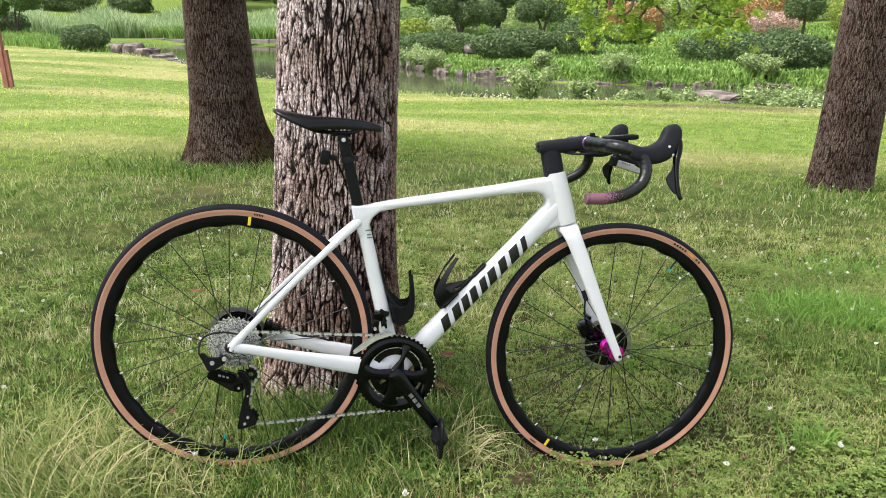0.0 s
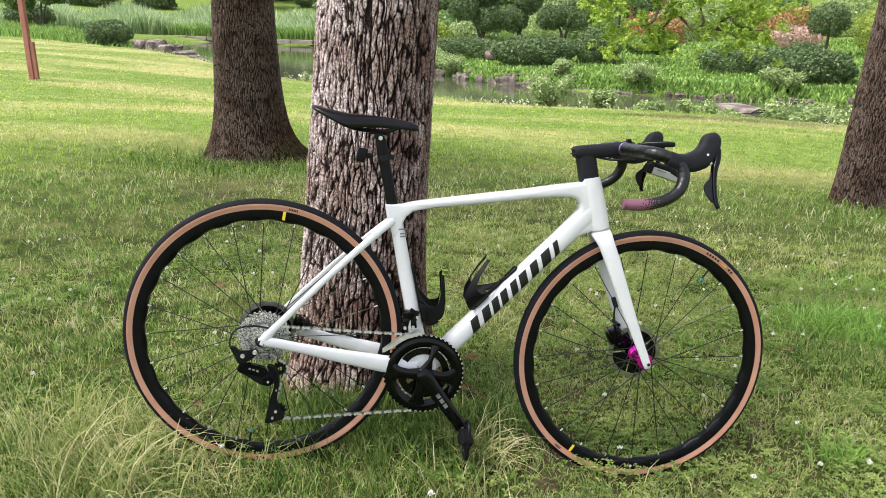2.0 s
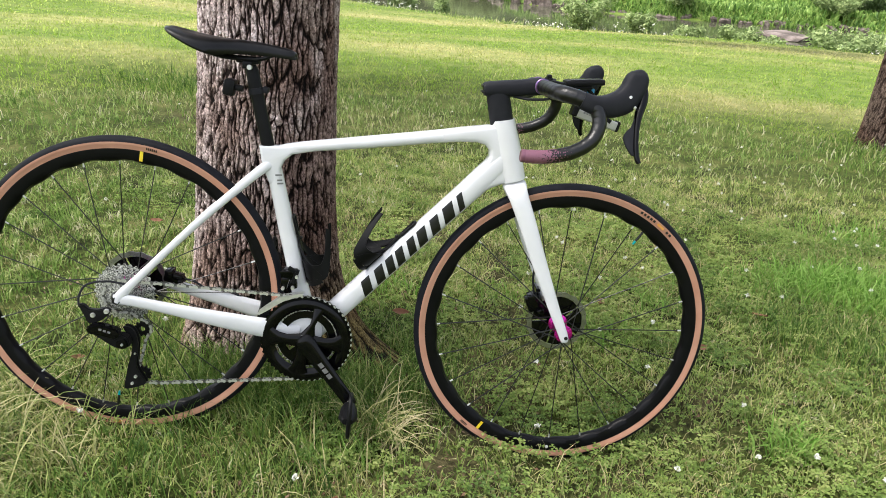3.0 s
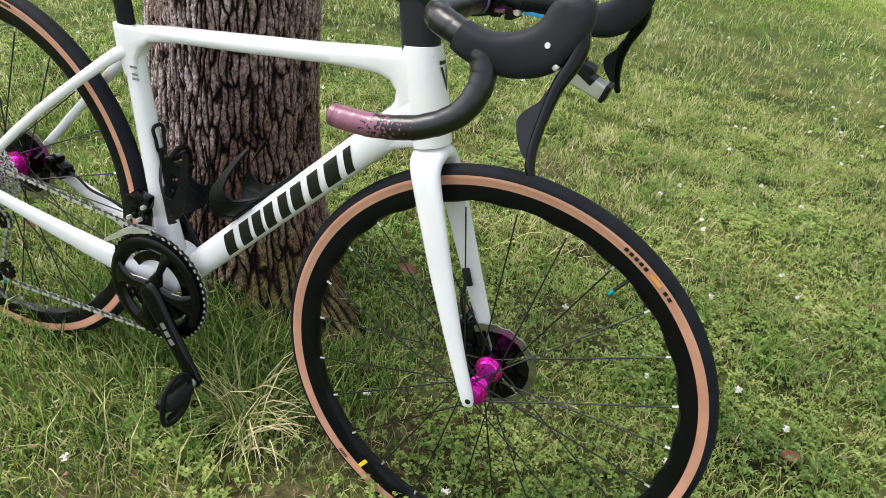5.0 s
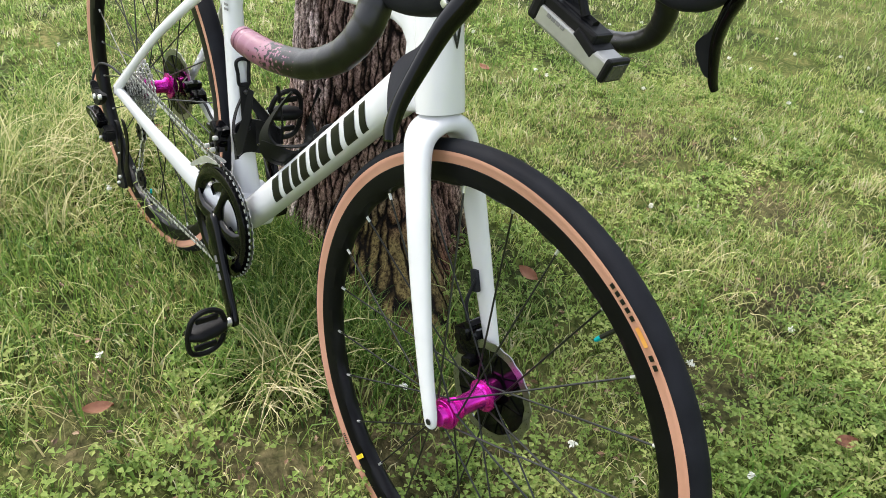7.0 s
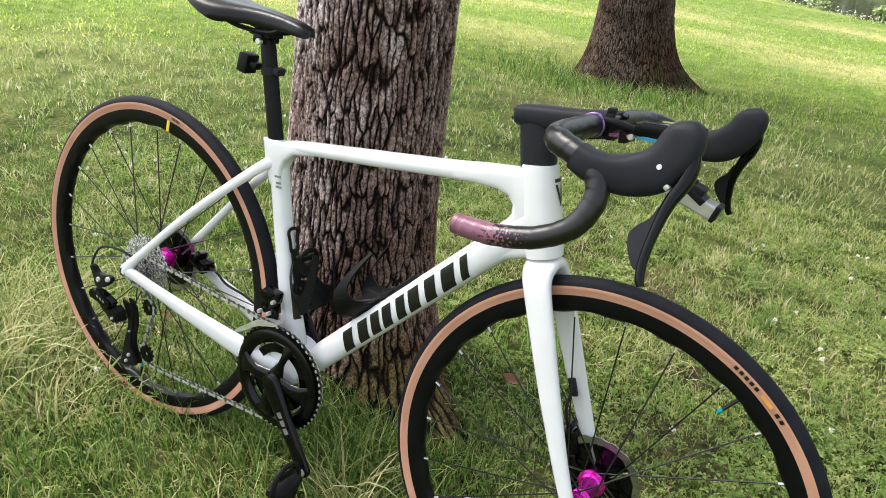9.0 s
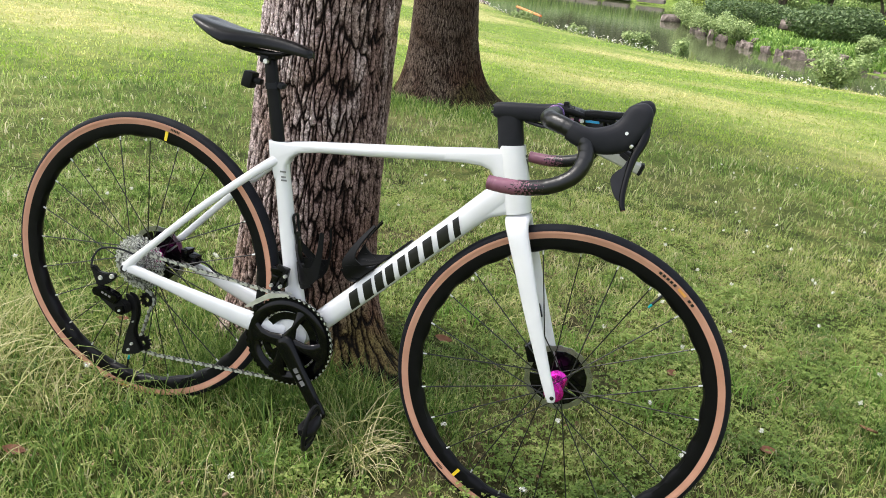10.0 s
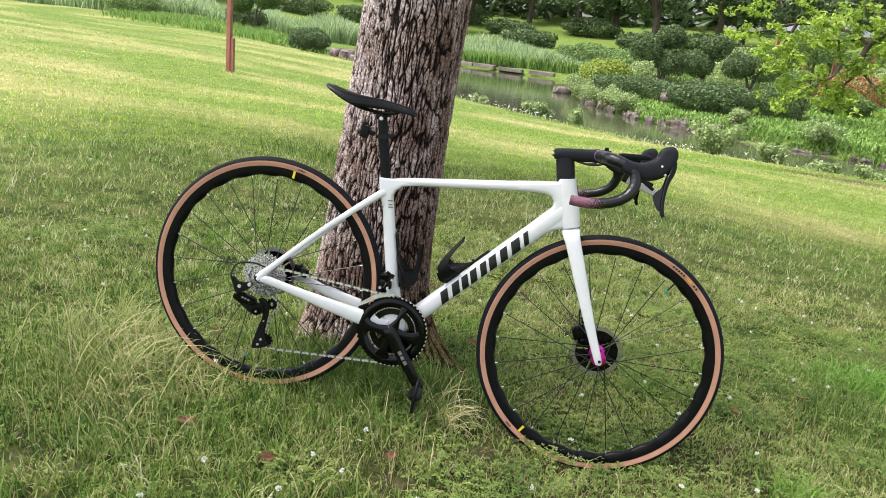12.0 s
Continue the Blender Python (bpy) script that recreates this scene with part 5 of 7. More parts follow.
def build_seat():
    bm = bmesh.new()
    loft(bm, [(0.2935, 0, 0.348, 0.0138, 0.0115), (0.2895, 0, 0.362, 0.0138, 0.0115), (0.26, 0, 0.472, 0.0138, 0.0115), (0.2505, 0, 0.508, 0.0135, 0.0115), (0.248, 0, 0.519, 0.010, 0.010)], 20, 2.4)
    post = bpart("seat_post", bm, M_CARBON, "matt black seat post")
    bm = bmesh.new()
    box(bm, (0.046, 0.036, 0.010), Matrix.Translation((0.243, 0, 0.528)), 0.003)
    box(bm, (0.020, 0.046, 0.016), Matrix.Translation((0.244, 0, 0.520)), 0.004)
    part("seat_clamp", bm, M_CARBON, post)
    bm = bmesh.new()
    lathe(bm, [(0.0, -0.0255), (0.0048, -0.0255), (0.0055, -0.0235), (0.0055, -0.018), (0.0, -0.018)], 14)
    part("clamp_bolt", bm, M_STEEL, post, "steel bolt", Matrix.Translation((0.249, 0, 0.516)))
    # saddle shell: rows along x
    rows = smooth_path([(0.0805, 0.030, 0.5795, 0.004), (0.087, 0.050, 0.5795, 0.007), (0.105, 0.063, 0.577, 0.013), (0.14, 0.0705, 0.5725, 0.023), (0.175, 0.065, 0.5695, 0.030), (0.205, 0.048, 0.569, 0.026), (0.24, 0.032, 0.569, 0.0235), (0.285, 0.0225, 0.5665, 0.020), (0.32, 0.0195, 0.5615, 0.016), (0.335, 0.016, 0.557, 0.012), (0.3405, 0.007, 0.5535, 0.007)], 4)
    bm = bmesh.new()
    k = 18
    top, bot = [], []
    for x, w, z, drop in rows:
        t, b = [], []
        for i in range(k + 1):
            u = -1 + 2 * i / k
            dip = 0.004 * math.exp(-(u / 0.22) ** 2) * (1 if 0.1 < x < 0.31 else 0.2)
            zz = z - drop * abs(u) ** 2.6 - dip
            t.append(bm.verts.new((x, w * math.sin(u * math.pi / 2) if True else 0, zz)))
            b.append(bm.verts.new((x + 0.002, 0.93 * w * math.sin(u * math.pi / 2), zz - 0.009 * (1 - 0.55 * abs(u)) - 0.001)))
        top.append(t)
        bot.append(b)
    for r, q in zip(top, top[1:]):
        for i in range(k):
            bm.faces.new((r[i], r[i + 1], q[i + 1], q[i]))
    for r, q in zip(bot, bot[1:]):
        for i in range(k):
            bm.faces.new((q[i], q[i + 1], r[i + 1], r[i]))
    for r, q, tb, tq in zip(top, top[1:], bot, bot[1:]):
        bm.faces.new((r[0], q[0], tq[0], tb[0]))
        bm.faces.new((r[k], tb[k], tq[k], q[k]))
    for t, b in ((top[0], bot[0]), (top[-1], bot[-1])):
        for i in range(k):
            bm.faces.new((t[i], t[i + 1], b[i + 1], b[i]))
    bmesh.ops.recalc_face_normals(bm, faces=bm.faces)
    sd = bpart("saddle", bm, M_SADDLE, "slim black saddle with raised tail")
    for s in (-1, 1):
        bm = bmesh.new()
        tube(bm, [(0.128, s * 0.030, 0.556), (0.155, s * 0.026, 0.542), (0.195, s * 0.022, 0.5315), (0.265, s * 0.021, 0.5335), (0.295, s * 0.014, 0.547), (0.31, s * 0.006, 0.553)], 0.0042, 8, 4)
        part("rail", bm, M_CARBON, sd, "thin black saddle rail")
    bm = bmesh.new()
    box(bm, (0.022, 0.030, 0.034), Matrix.Translation((0.207, 0, 0.470)) @ pose(0, 0, 0, 0, 8), 0.004)
    box(bm, (0.018, 0.018, 0.012), Matrix.Translation((0.226, 0, 0.470)) @ pose(0, 0, 0, 0, 8), 0.003)
    tl = bpart("tail_light", bm, M_CARBON, "small dark tail light strapped to the post")
    bm = bmesh.new()
    loft(bm, [(0.2635, 0, 0.462, 0.0165, 0.0145), (0.2605, 0, 0.474, 0.0165, 0.0145)], 16)
    box(bm, (0.012, 0.020, 0.012), Matrix.Translation((0.281, 0, 0.472)) @ pose(0, 0, 0, 0, 15), 0.002)
    part("strap", bm, M_HOOD, tl, "black rubber strap")
    bm = bmesh.new()
    box(bm, (0.0015, 0.024, 0.026), Matrix.Translation((0.1955, 0, 0.4715)) @ pose(0, 0, 0, 0, 8), 0.0005)
    part("light_lens", bm, M_LENS, tl)


build_seat()


def build_cockpit():
    bm = bmesh.new()
    loft(bm, [(0.7845, 0, 0.459, 0.0250, 0.0205), (0.7825, 0, 0.4655, 0.0252, 0.021), (0.770, 0, 0.511, 0.0250, 0.020), (0.766, 0, 0.525, 0.0245, 0.020)], 24, 2.8)
    loft(bm, smooth_path([(0.736, 0, 0.5250, 0.0125, 0.019), (0.745, 0, 0.5265, 0.0155, 0.0205), (0.785, 0, 0.532, 0.0175, 0.0205), (0.825, 0, 0.5385, 0.0175, 0.0195), (0.853, 0, 0.5440, 0.0185, 0.0215), (0.8655, 0, 0.546, 0.0165, 0.0215)], 4), 20, 3.2)
    bmesh.ops.recalc_face_normals(bm, faces=bm.faces)
    stem = bpart("stem", bm, M_HOOD, "matt black stem on a spacer stack")
    bm = bmesh.new()
    for z in (0.5345, 0.5225):
        box(bm, (0.006, 0.032, 0.005), Matrix.Translation((0.7345, 0, z - 0.002)), 0.0015)
    part("stem_bolt", bm, M_INK, stem)
    for s in (-1, 1):
        def at(x, y, z):
            """The bar sits a little lower on its far end."""
            return (x + 0.09 * max(0, s) * max(0, min(0.1, z - 0.49)), s * y, z - 0.045 * max(0, s) * y)
        p = [at(*q) for q in ((0.856, 0.030, 0.546), (0.857, 0.09, 0.546), (0.859, 0.150, 0.546), (0.871, 0.182, 0.5455), (0.896, 0.195, 0.5415), (0.922, 0.199, 0.533), (0.937, 0.205, 0.514),
                              (0.938, 0.213, 0.490), (0.924, 0.222, 0.464), (0.890, 0.230, 0.4425), (0.845, 0.2365, 0.4310), (0.812, 0.2400, 0.4285), (0.797, 0.2410, 0.4285))]
        r = [0.0145, 0.0155, 0.0155, 0.0155, 0.0150, 0.0145, 0.0140, 0.0137, 0.0134, 0.0132, 0.0132, 0.0128, 0.0120]
        bm = bmesh.new()
        rings = tube(bm, p, r, 24, 14, (0, 0, 1))
        nr = len(rings)
        # overlapping spiral wraps
        for i, ring in enumerate(rings):
            c = sum((q.co for q in ring), Vector()) / len(ring)
            for j, v in enumerate(ring):
                ph = ((i + 8 * j / 24) % 8) / 8
                v.co = c + (v.co - c) * (1.0 + 0.045 * (ph - 0.5))
        bm.verts.index_update()
        me = bpy.data.meshes.new("bar_tape")
        vals = np.zeros(len(bm.verts), np.float32)
        for i, ring in enumerate(rings):
            for v in ring:
                vals[v.index] = i / (nr - 1)
        bm.to_mesh(me)
        bm.free()
        me.materials.append(M_TAPE)
        me.shade_smooth()
        me.attributes.new("along", "FLOAT", "POINT").data.foreach_set("value", vals)
        child("drop_bar", me, bike, "black taped drop bar fading to flaked pink", OFF)
        bm = bmesh.new()
        lathe(bm, [(0.0, -0.0015), (0.0105, -0.0025), (0.0122, -0.001), (0.0126, 0.005), (0.0, 0.005)], 20)
        bpart("bar_plug", bm, M_PLUG, "dull pink bar end plug", None, Matrix.Translation(at(0.7955, 0.241, 0.4285)) @ pose(0, 0, 0, 0, 0, -90))
        # hood with its horn
        bm = bmesh.new()
        loft(bm, smooth_path([(*at(x, y, z), a, b) for x, y, z, a, b in ((0.902, 0.1965, 0.539, 0.0162, 0.0168), (0.922, 0.197, 0.533, 0.0178, 0.0172), (0.945, 0.193, 0.5312, 0.0208, 0.0176), (0.966, 0.188, 0.5355, 0.0236, 0.0178), (0.986, 0.184, 0.5460, 0.0252, 0.0178),
                                                                   (0.999, 0.181, 0.5640, 0.0245, 0.0175), (1.0045, 0.179, 0.5830, 0.0235, 0.0168), (1.0055, 0.178, 0.5955, 0.0195, 0.0150), (1.0050, 0.178, 0.6030, 0.0120, 0.010), (1.0045, 0.178, 0.6055, 0.004, 0.004))], 5), 24, 3.0)
        hd = bpart("brake_hood", bm, M_HOOD, "black rubber brake hood")
        bm = bmesh.new()
        lathe(bm, [(0.0, -0.0012), (0.0028, -0.0012), (0.003, 0.0), (0.003, 0.004), (0.0, 0.004)], 14)
        part("hood_dot", bm, M_WHITE, hd, "small pale screw", Matrix.Translation(at(0.9930, 0.2005, 0.5545)) @ (Matrix() if s < 0 else pose(0, 0, 0, 0, 0, 180)))
        bm = bmesh.new()
        loft(bm, smooth_path([(*at(x, y, z), a, b) for x, y, z, a, b in ((1.014, 0.181, 0.582, 0.006, 0.008), (1.022, 0.183, 0.566, 0.0075, 0.0095), (1.021, 0.189, 0.545, 0.0085, 0.0095), (1.014, 0.200, 0.520, 0.0070, 0.0090), (1.0115, 0.212, 0.492, 0.0055, 0.0080), (1.0120, 0.226, 0.464, 0.0050, 0.0065), (1.0155, 0.234, 0.445, 0.0050, 0.0058), (1.0200, 0.2375, 0.4365, 0.0042, 0.0048))], 4), 16, 2.6)
        part("brake_lever", bm, M_GLOSS, hd, "glossy black brake lever")
        bm = bmesh.new()
        disc_plate(bm, round_outline([(1.008, 0.520), (1.013, 0.500), (1.014, 0.470), (1.013, 0.448), (1.006, 0.446), (0.9985, 0.4540), (0.9915, 0.4650), (0.9870, 0.4800), (0.9935, 0.4925), (1.0015, 0.502)], 3), -0.0030, 0.0022)
        bmesh.ops.bevel(bm, geom=list(bm.edges), offset=0.0008, segments=2, affect="EDGES")
        part("shift_paddle", bm, M_HOOD, hd, "matt black shift paddle", Matrix.Translation(at(0.0, 0.2125, 0.49)) @ pose(0, 0, 0, s * 22) @ Matrix.Translation((0, 0, -0.49)))
        bm = bmesh.new()
        box(bm, (0.012, 0.020, 0.007), Matrix.Translation(at(1.003, 0.188, 0.537)) @ pose(0, 0, 0, 0, 30), 0.002)
        part("lever_pivot", bm, M_STEEL, hd, "bright pivot")
    # face plate with its bolts
    bm = bmesh.new()
    box(bm, (0.012, 0.046, 0.036), Matrix.Translation((0.8745, 0, 0.5475)) @ pose(0, 0, 0, 0, -9), 0.004)
    box(bm, (0.010, 0.018, 0.010), Matrix.Translation((0.870, -0.012, 0.5665)) @ pose(0, 0, 0, 0, -9), 0.003)
    part("face_plate", bm, M_CARBON, stem, "black stem face plate")
    for y in (-0.016, 0.016):
        for z in (0.535, 0.560):
            bm = bmesh.new()
            lathe(bm, [(0.0, -0.0015), (0.0020, -0.0015), (0.0022, -0.003), (0.0042, -0.003), (0.0045, 0.0), (0.0045, 0.004), (0.0, 0.004)], 14)
            part("bolt", bm, M_INK, stem, "small black bolt", Matrix.Translation((0.8815, y, z)) @ pose(0, 0, 0, 0, 0, 90))
    # clamp rings
    for s in (-1, 1):
        bm = bmesh.new()
        lathe(bm, [(0.0160, s * 0.0290), (0.0168, s * 0.0295), (0.0168, s * 0.0345), (0.0155, s * 0.036), (0.013, s * 0.036), (0.013, s * 0.0290)], 24, True)
        bpart("tape_collar", bm, M_PURPLE, "iridescent purple tape collar", None, Matrix.Translation((0.856, 0, 0.546)))
    # computer on an out-front mount
    bm = bmesh.new()
    tube(bm, [(0.862, -0.028, 0.556), (0.885, -0.026, 0.555), (0.915, -0.014, 0.551), (0.94, 0, 0.550)], 0.006, 10, 4)
    box(bm, (0.040, 0.034, 0.009), Matrix.Translation((0.946, 0, 0.5525)) @ pose(0, 0, 0, 0, -8), 0.003)
    mt = bpart("computer_mount", bm, M_CARBON, "black out-front mount")
    bm = bmesh.new()
    box(bm, (0.026, 0.030, 0.005), Matrix.Translation((0.925, -0.002, 0.5455)) @ pose(0, 0, 0, 0, -6), 0.001)
    box(bm, (0.014, 0.016, 0.014), Matrix.Translation((0.966, 0.0, 0.546)), 0.003)
    part("mount_plate", bm, M_BLUE, mt, "blue mount plate")
    bm = bmesh.new()
    box(bm, (0.030, 0.040, 0.005), Matrix.Translation((0.892, -0.004, 0.541)) @ pose(0, 0, 0, 0, -10), 0.0015)
    part("clamp_plate", bm, M_IRID, mt, "iridescent pink and orange clamp plate")
    bm = bmesh.new()
    box(bm, (0.010, 0.044, 0.016), Matrix.Translation((0.896, -0.004, 0.540)) @ pose(0, 0, 0, 0, -10), 0.002)
    part("clamp_band", bm, M_CARBON, mt)
    bm = bmesh.new()
    lathe(bm, [(0.0, -0.0255), (0.0036, -0.0255), (0.0042, -0.0235), (0.0042, -0.018), (0.0, -0.018)], 14)
    part("clamp_bolt", bm, M_STEEL, mt, "steel bolt", Matrix.Translation((0.906, 0, 0.543)))
    bm = bmesh.new()
    box(bm, (0.083, 0.050, 0.013), Matrix.Translation((0.948, 0, 0.5630)) @ pose(0, 0, 0, 0, -8), 0.005)
    cp = bpart("bike_computer", bm, M_CARBON, "black bike computer")
    bm = bmesh.new()
    box(bm, (0.064, 0.042, 0.0012), Matrix.Translation((0.948, 0, 0.5630)) @ pose(0, 0, 0, 0, -8) @ Matrix.Translation((0, 0, 0.0069)), 0.0004)
    part("screen", bm, M_LENS, cp, "dark glossy screen")
    # headlight slung under the mount
    hm = Matrix.Translation((0.986, 0, 0.4935)) @ pose(0, 0, 0, 0, 13)
    bm = bmesh.new()
    box(bm, (0.100, 0.030, 0.0195), hm @ Matrix.Translation((0, 0, -0.0045)), 0.0028)
    hl = bpart("headlight", bm, M_SILVER, "silver and black bar headlight", smooth=False)
    bm = bmesh.new()
    box(bm, (0.076, 0.027, 0.012), hm @ Matrix.Translation((-0.012, 0, 0.0105)), 0.003)
    box(bm, (0.014, 0.0315, 0.025), hm @ Matrix.Translation((-0.049, 0, -0.0015)), 0.004)
    box(bm, (0.030, 0.0306, 0.010), hm @ Matrix.Translation((0.018, 0, 0.004)) @ pose(0, 0, 0, 0, 14), 0.002)
    part("light_top", bm, M_CARBON, hl, "black upper casing", smooth=False)
    bm = bmesh.new()
    box(bm, (0.007, 0.0312, 0.0235), hm @ Matrix.Translation((0.0505, 0, -0.0035)), 0.003)
    part("bezel", bm, M_CARBON, hl, "black front bezel", smooth=False)
    bm = bmesh.new()
    box(bm, (0.0012, 0.023, 0.016), hm @ Matrix.Translation((0.0545, 0, -0.0035)), 0.0004)
    part("lens", bm, M_LENS, hl, "dark square lens", smooth=False)
    bm = bmesh.new()
    for k in range(4):
        box(bm, (0.005, 0.0006, 0.0035), hm @ Matrix.Translation((-0.030 + 0.0065 * k, -0.0152, 0.0005)))
    part("light_print", bm, M_GREYPRINT, hl, "small grey printed bars", None, False)
    bm = bmesh.new()
    tube(bm, [(0.955, -0.007, 0.553), (0.975, -0.007, 0.535), (0.992, -0.007, 0.513)], 0.0042, 8, 3)
    tube(bm, [(0.945, 0.007, 0.553), (0.955, 0.007, 0.530), (0.968, 0.007, 0.514)], 0.0042, 8, 3)
    tube(bm, [(0.952, 0.0, 0.514), (0.975, 0.0, 0.511), (1.0, 0.0, 0.506)], 0.006, 8, 2)
    part("bracket", bm, M_CARBON, hl, "black bracket struts")
    # brake hoses from hoods into the stem
    bm = bmesh.new()
    for s in (-1, 1):
        tube(bm, [(0.86, s * 0.11, 0.529), (0.856, s * 0.06, 0.522), (0.83, s * 0.02, 0.516), (0.80, s * 0.01, 0.518)], 0.0028, 8, 5)
    bpart("brake_hose", bm, M_HOOD, "black hoses under the bar")


build_cockpit()


def build_cage(a, b, up, s_mid, label):
    """A bottle cage on the tube from a to b: a spine, two pointed side wings, a lower loop and a top tab."""
    a, b, up = Vector(a), Vector(b), Vector(up)
    t = (b - a).normalized()
    c = a + t * s_mid
    r = 0.0375

    def at(s, ang, rr=r):
        o = c + t * s + up * (r + 0.004)
        return o - up * rr * math.cos(ang) + Vector((0, 1, 0)) * rr * math.sin(ang)

    def band(bm, path, thick=0.0028):
        """A curved strap: (along, angle, half width) rows."""
        rows = []
        for s, ang, w in smooth_path(path, 5):
            w *= 0.7
            rows.append([bm.verts.new(at(s + k * w, ang + k * 0.10, r + q)) for k, q in ((-1, 0), (-0.4, 0.0012), (0.4, 0.0012), (1, 0), (1, thick), (-1, thick))])
        for p, q in zip(rows, rows[1:]):
            for i in range(6):
                bm.faces.new((p[i], p[(i + 1) % 6], q[(i + 1) % 6], q[i]))
        bm.faces.new(rows[0][::-1])
        bm.faces.new(rows[-1])
    bm = bmesh.new()
    turn = t.to_track_quat("X", "Z").to_matrix().to_4x4()
    box(bm, (0.052, 0.030, 0.005), Matrix.Translation(c - t * 0.046 + up * 0.0035) @ turn, 0.002)
    box(bm, (0.070, 0.017, 0.005), Matrix.Translation(c + t * 0.010 + up * 0.0035) @ turn, 0.002)
    # slotted loop at the top of the spine
    side = Vector((0, 1, 0))
    loop = [c + t * a + side * b + up * 0.0035 for a, b in ((0.040, 0.0), (0.042, 0.0085), (0.060, 0.0095), (0.078, 0.0110), (0.083, 0.0), (0.078, -0.0110), (0.060, -0.0095), (0.042, -0.0085), (0.040, 0.0))]
    tube(bm, loop, 0.0030, 8, 5)
    for s in (-1, 1):
        # the side wing leaves the foot of the spine, folds and runs up to a point
        band(bm, [(-0.034, 0.0, 0.027), (-0.042, s * 0.7, 0.030), (-0.046, s * 1.3, 0.027), (-0.042, s * 1.75, 0.022), (-0.020, s * 2.05, 0.017), (0.012, s * 2.30, 0.012), (0.046, s * 2.50, 0.003)], 0.0036)
        band(bm, [(0.020, s * 0.15, 0.010), (-0.004, s * 0.6, 0.011), (-0.030, s * 1.1, 0.012), (-0.048, s * 1.5, 0.010)], 0.0042)
        band(bm, [(-0.066, s * 0.1, 0.008), (-0.071, s * 0.8, 0.008), (-0.064, s * 1.5, 0.007)], 0.0036)
    bmesh.ops.recalc_face_normals(bm, faces=bm.faces)
    cg = bpart("bottle_cage", bm, M_CARBON, label)
    for s in (-0.03, 0.03):
        bm = bmesh.new()
        bmesh.ops.create_uvsphere(bm, u_segments=10, v_segments=6, radius=0.004, matrix=Matrix.Translation(c + t * s + up * 0.008))
        part("cage_bolt", bm, M_INK, cg)


dt = (Vector((0.78, 0, 0.3585)) - Vector((0.474, 0, 0.0074))).normalized()
build_cage((0.474 - 0.0243 * dt.z, 0, 0.0074 + 0.0243 * dt.x), (0.78 - 0.0243 * dt.z, 0, 0.3585 + 0.0243 * dt.x), (-dt.z, 0, dt.x), 0.175, "matt black empty bottle cage on the down tube")
st = (Vector((0.305, 0, 0.312)) - Vector((0.375, 0, 0.055))).normalized()
build_cage((0.375 + 0.0185 * st.z, 0, 0.055 - 0.0185 * st.x), (0.305 + 0.0165 * st.z, 0, 0.312 - 0.0165 * st.x), (st.z, 0, -st.x), 0.070, "matt black empty bottle cage on the seat tube")


# ---- pond banks: stones, kerb, posts ----
def stone_mesh(seed, sx, sy, sz):
    bm = bmesh.new()
    bmesh.ops.create_icosphere(bm, subdivisions=2, radius=1.0)
    for v in bm.verts:
        p = v.co.copy()
        p = Vector([math.copysign(abs(q) ** 0.5, q) for q in p])
        k = 1 + 0.35 * noise.noise(p * 1.1 + Vector((seed * 7.1, 0, 0))) + 0.16 * abs(noise.noise(p * 2.6 + Vector((0, seed * 3.3, 0)))) + 0.05 * noise.noise(p * 7)
        v.co = Vector((p.x * sx * k, p.y * sy * k, p.z * sz * k))
    me = bpy.data.meshes.new("stone")
    bm.to_mesh(me)
    bm.free()
    me.materials.append(M_STONE)
    return me


STONES = [stone_mesh(i, 0.42 + 0.05 * (i % 3), 0.3, 0.26 + 0.03 * (i % 4)) for i in range(6)]


def stone_wall():
    wall = empty("stone_bank", pose(2, 28.3, WATER))
    tagged(wall, "low bank of rough grey stones along the water", "stone wall")
    rs = random.Random(4)
    line = [(-4.4, 38), (-2.8, 34.2), (-0.6, 30.6), (2, 28.5), (6.4, 26.7), (8.3, 25.9), (11, 25.4), (14, 24.8), (24, 22.2)]
    for (ax, ay), (bx, by) in zip(line, line[1:]):
        L = math.hypot(bx - ax, by - ay)
        k = int(L / 0.42)
        for i in range(k):
            f = (i + rs.random() * 0.4) / k
            gap = bx > 3.0
            if rs.random() < (0.08 if gap else 0.35 if bx < 0 else 0.0):
                continue
            x, y = ax + (bx - ax) * f, ay + (by - ay) * f
            s = rs.uniform(0.7, 1.15) * (0.50 if gap else 0.58)
            child("stone", rs.choice(STONES), wall, "", Matrix.Translation((x - 2, y - 28.3, (-0.02 if gap else 0.12) + rs.uniform(-0.05, 0.05) - (0 if gap else 0.06))) @ pose(0, 0, 0, rs.uniform(-12, 12), rs.uniform(-12, 12), math.degrees(math.atan2(by - ay, bx - ax)) + rs.uniform(-25, 25)) @ Matrix.Diagonal((s, s, s * rs.uniform(0.7, 1.4), 1)))
            if not gap and rs.random() < 0.6:
                child("stone", rs.choice(STONES), wall, "", Matrix.Translation((x - 2 + 0.2, y - 28.3 + 0.20, 0.28)) @ pose(0, 0, 0, 0, 0, rs.uniform(0, 360)) @ Matrix.Diagonal((s * 0.8, s * 0.8, s * 0.7, 1)))


stone_wall()


def lone_stone(x, y, z, sx, sy, sz, label, seed):
    ob = new("stone", stone_mesh(seed, sx, sy, sz))
    ob.matrix_world = pose(x, y, z, 0, 0, seed * 40)
    tagged(ob, label, "stone")


lone_stone(7.33, 23.37, WATER + 0.02, 0.75, 0.5, 0.12, "flat pale stone lying at the water's edge", 21)
lone_stone(-0.1, 35.0, -0.95, 0.38, 0.3, 0.22, "pale block stone on the grassy bank", 22)
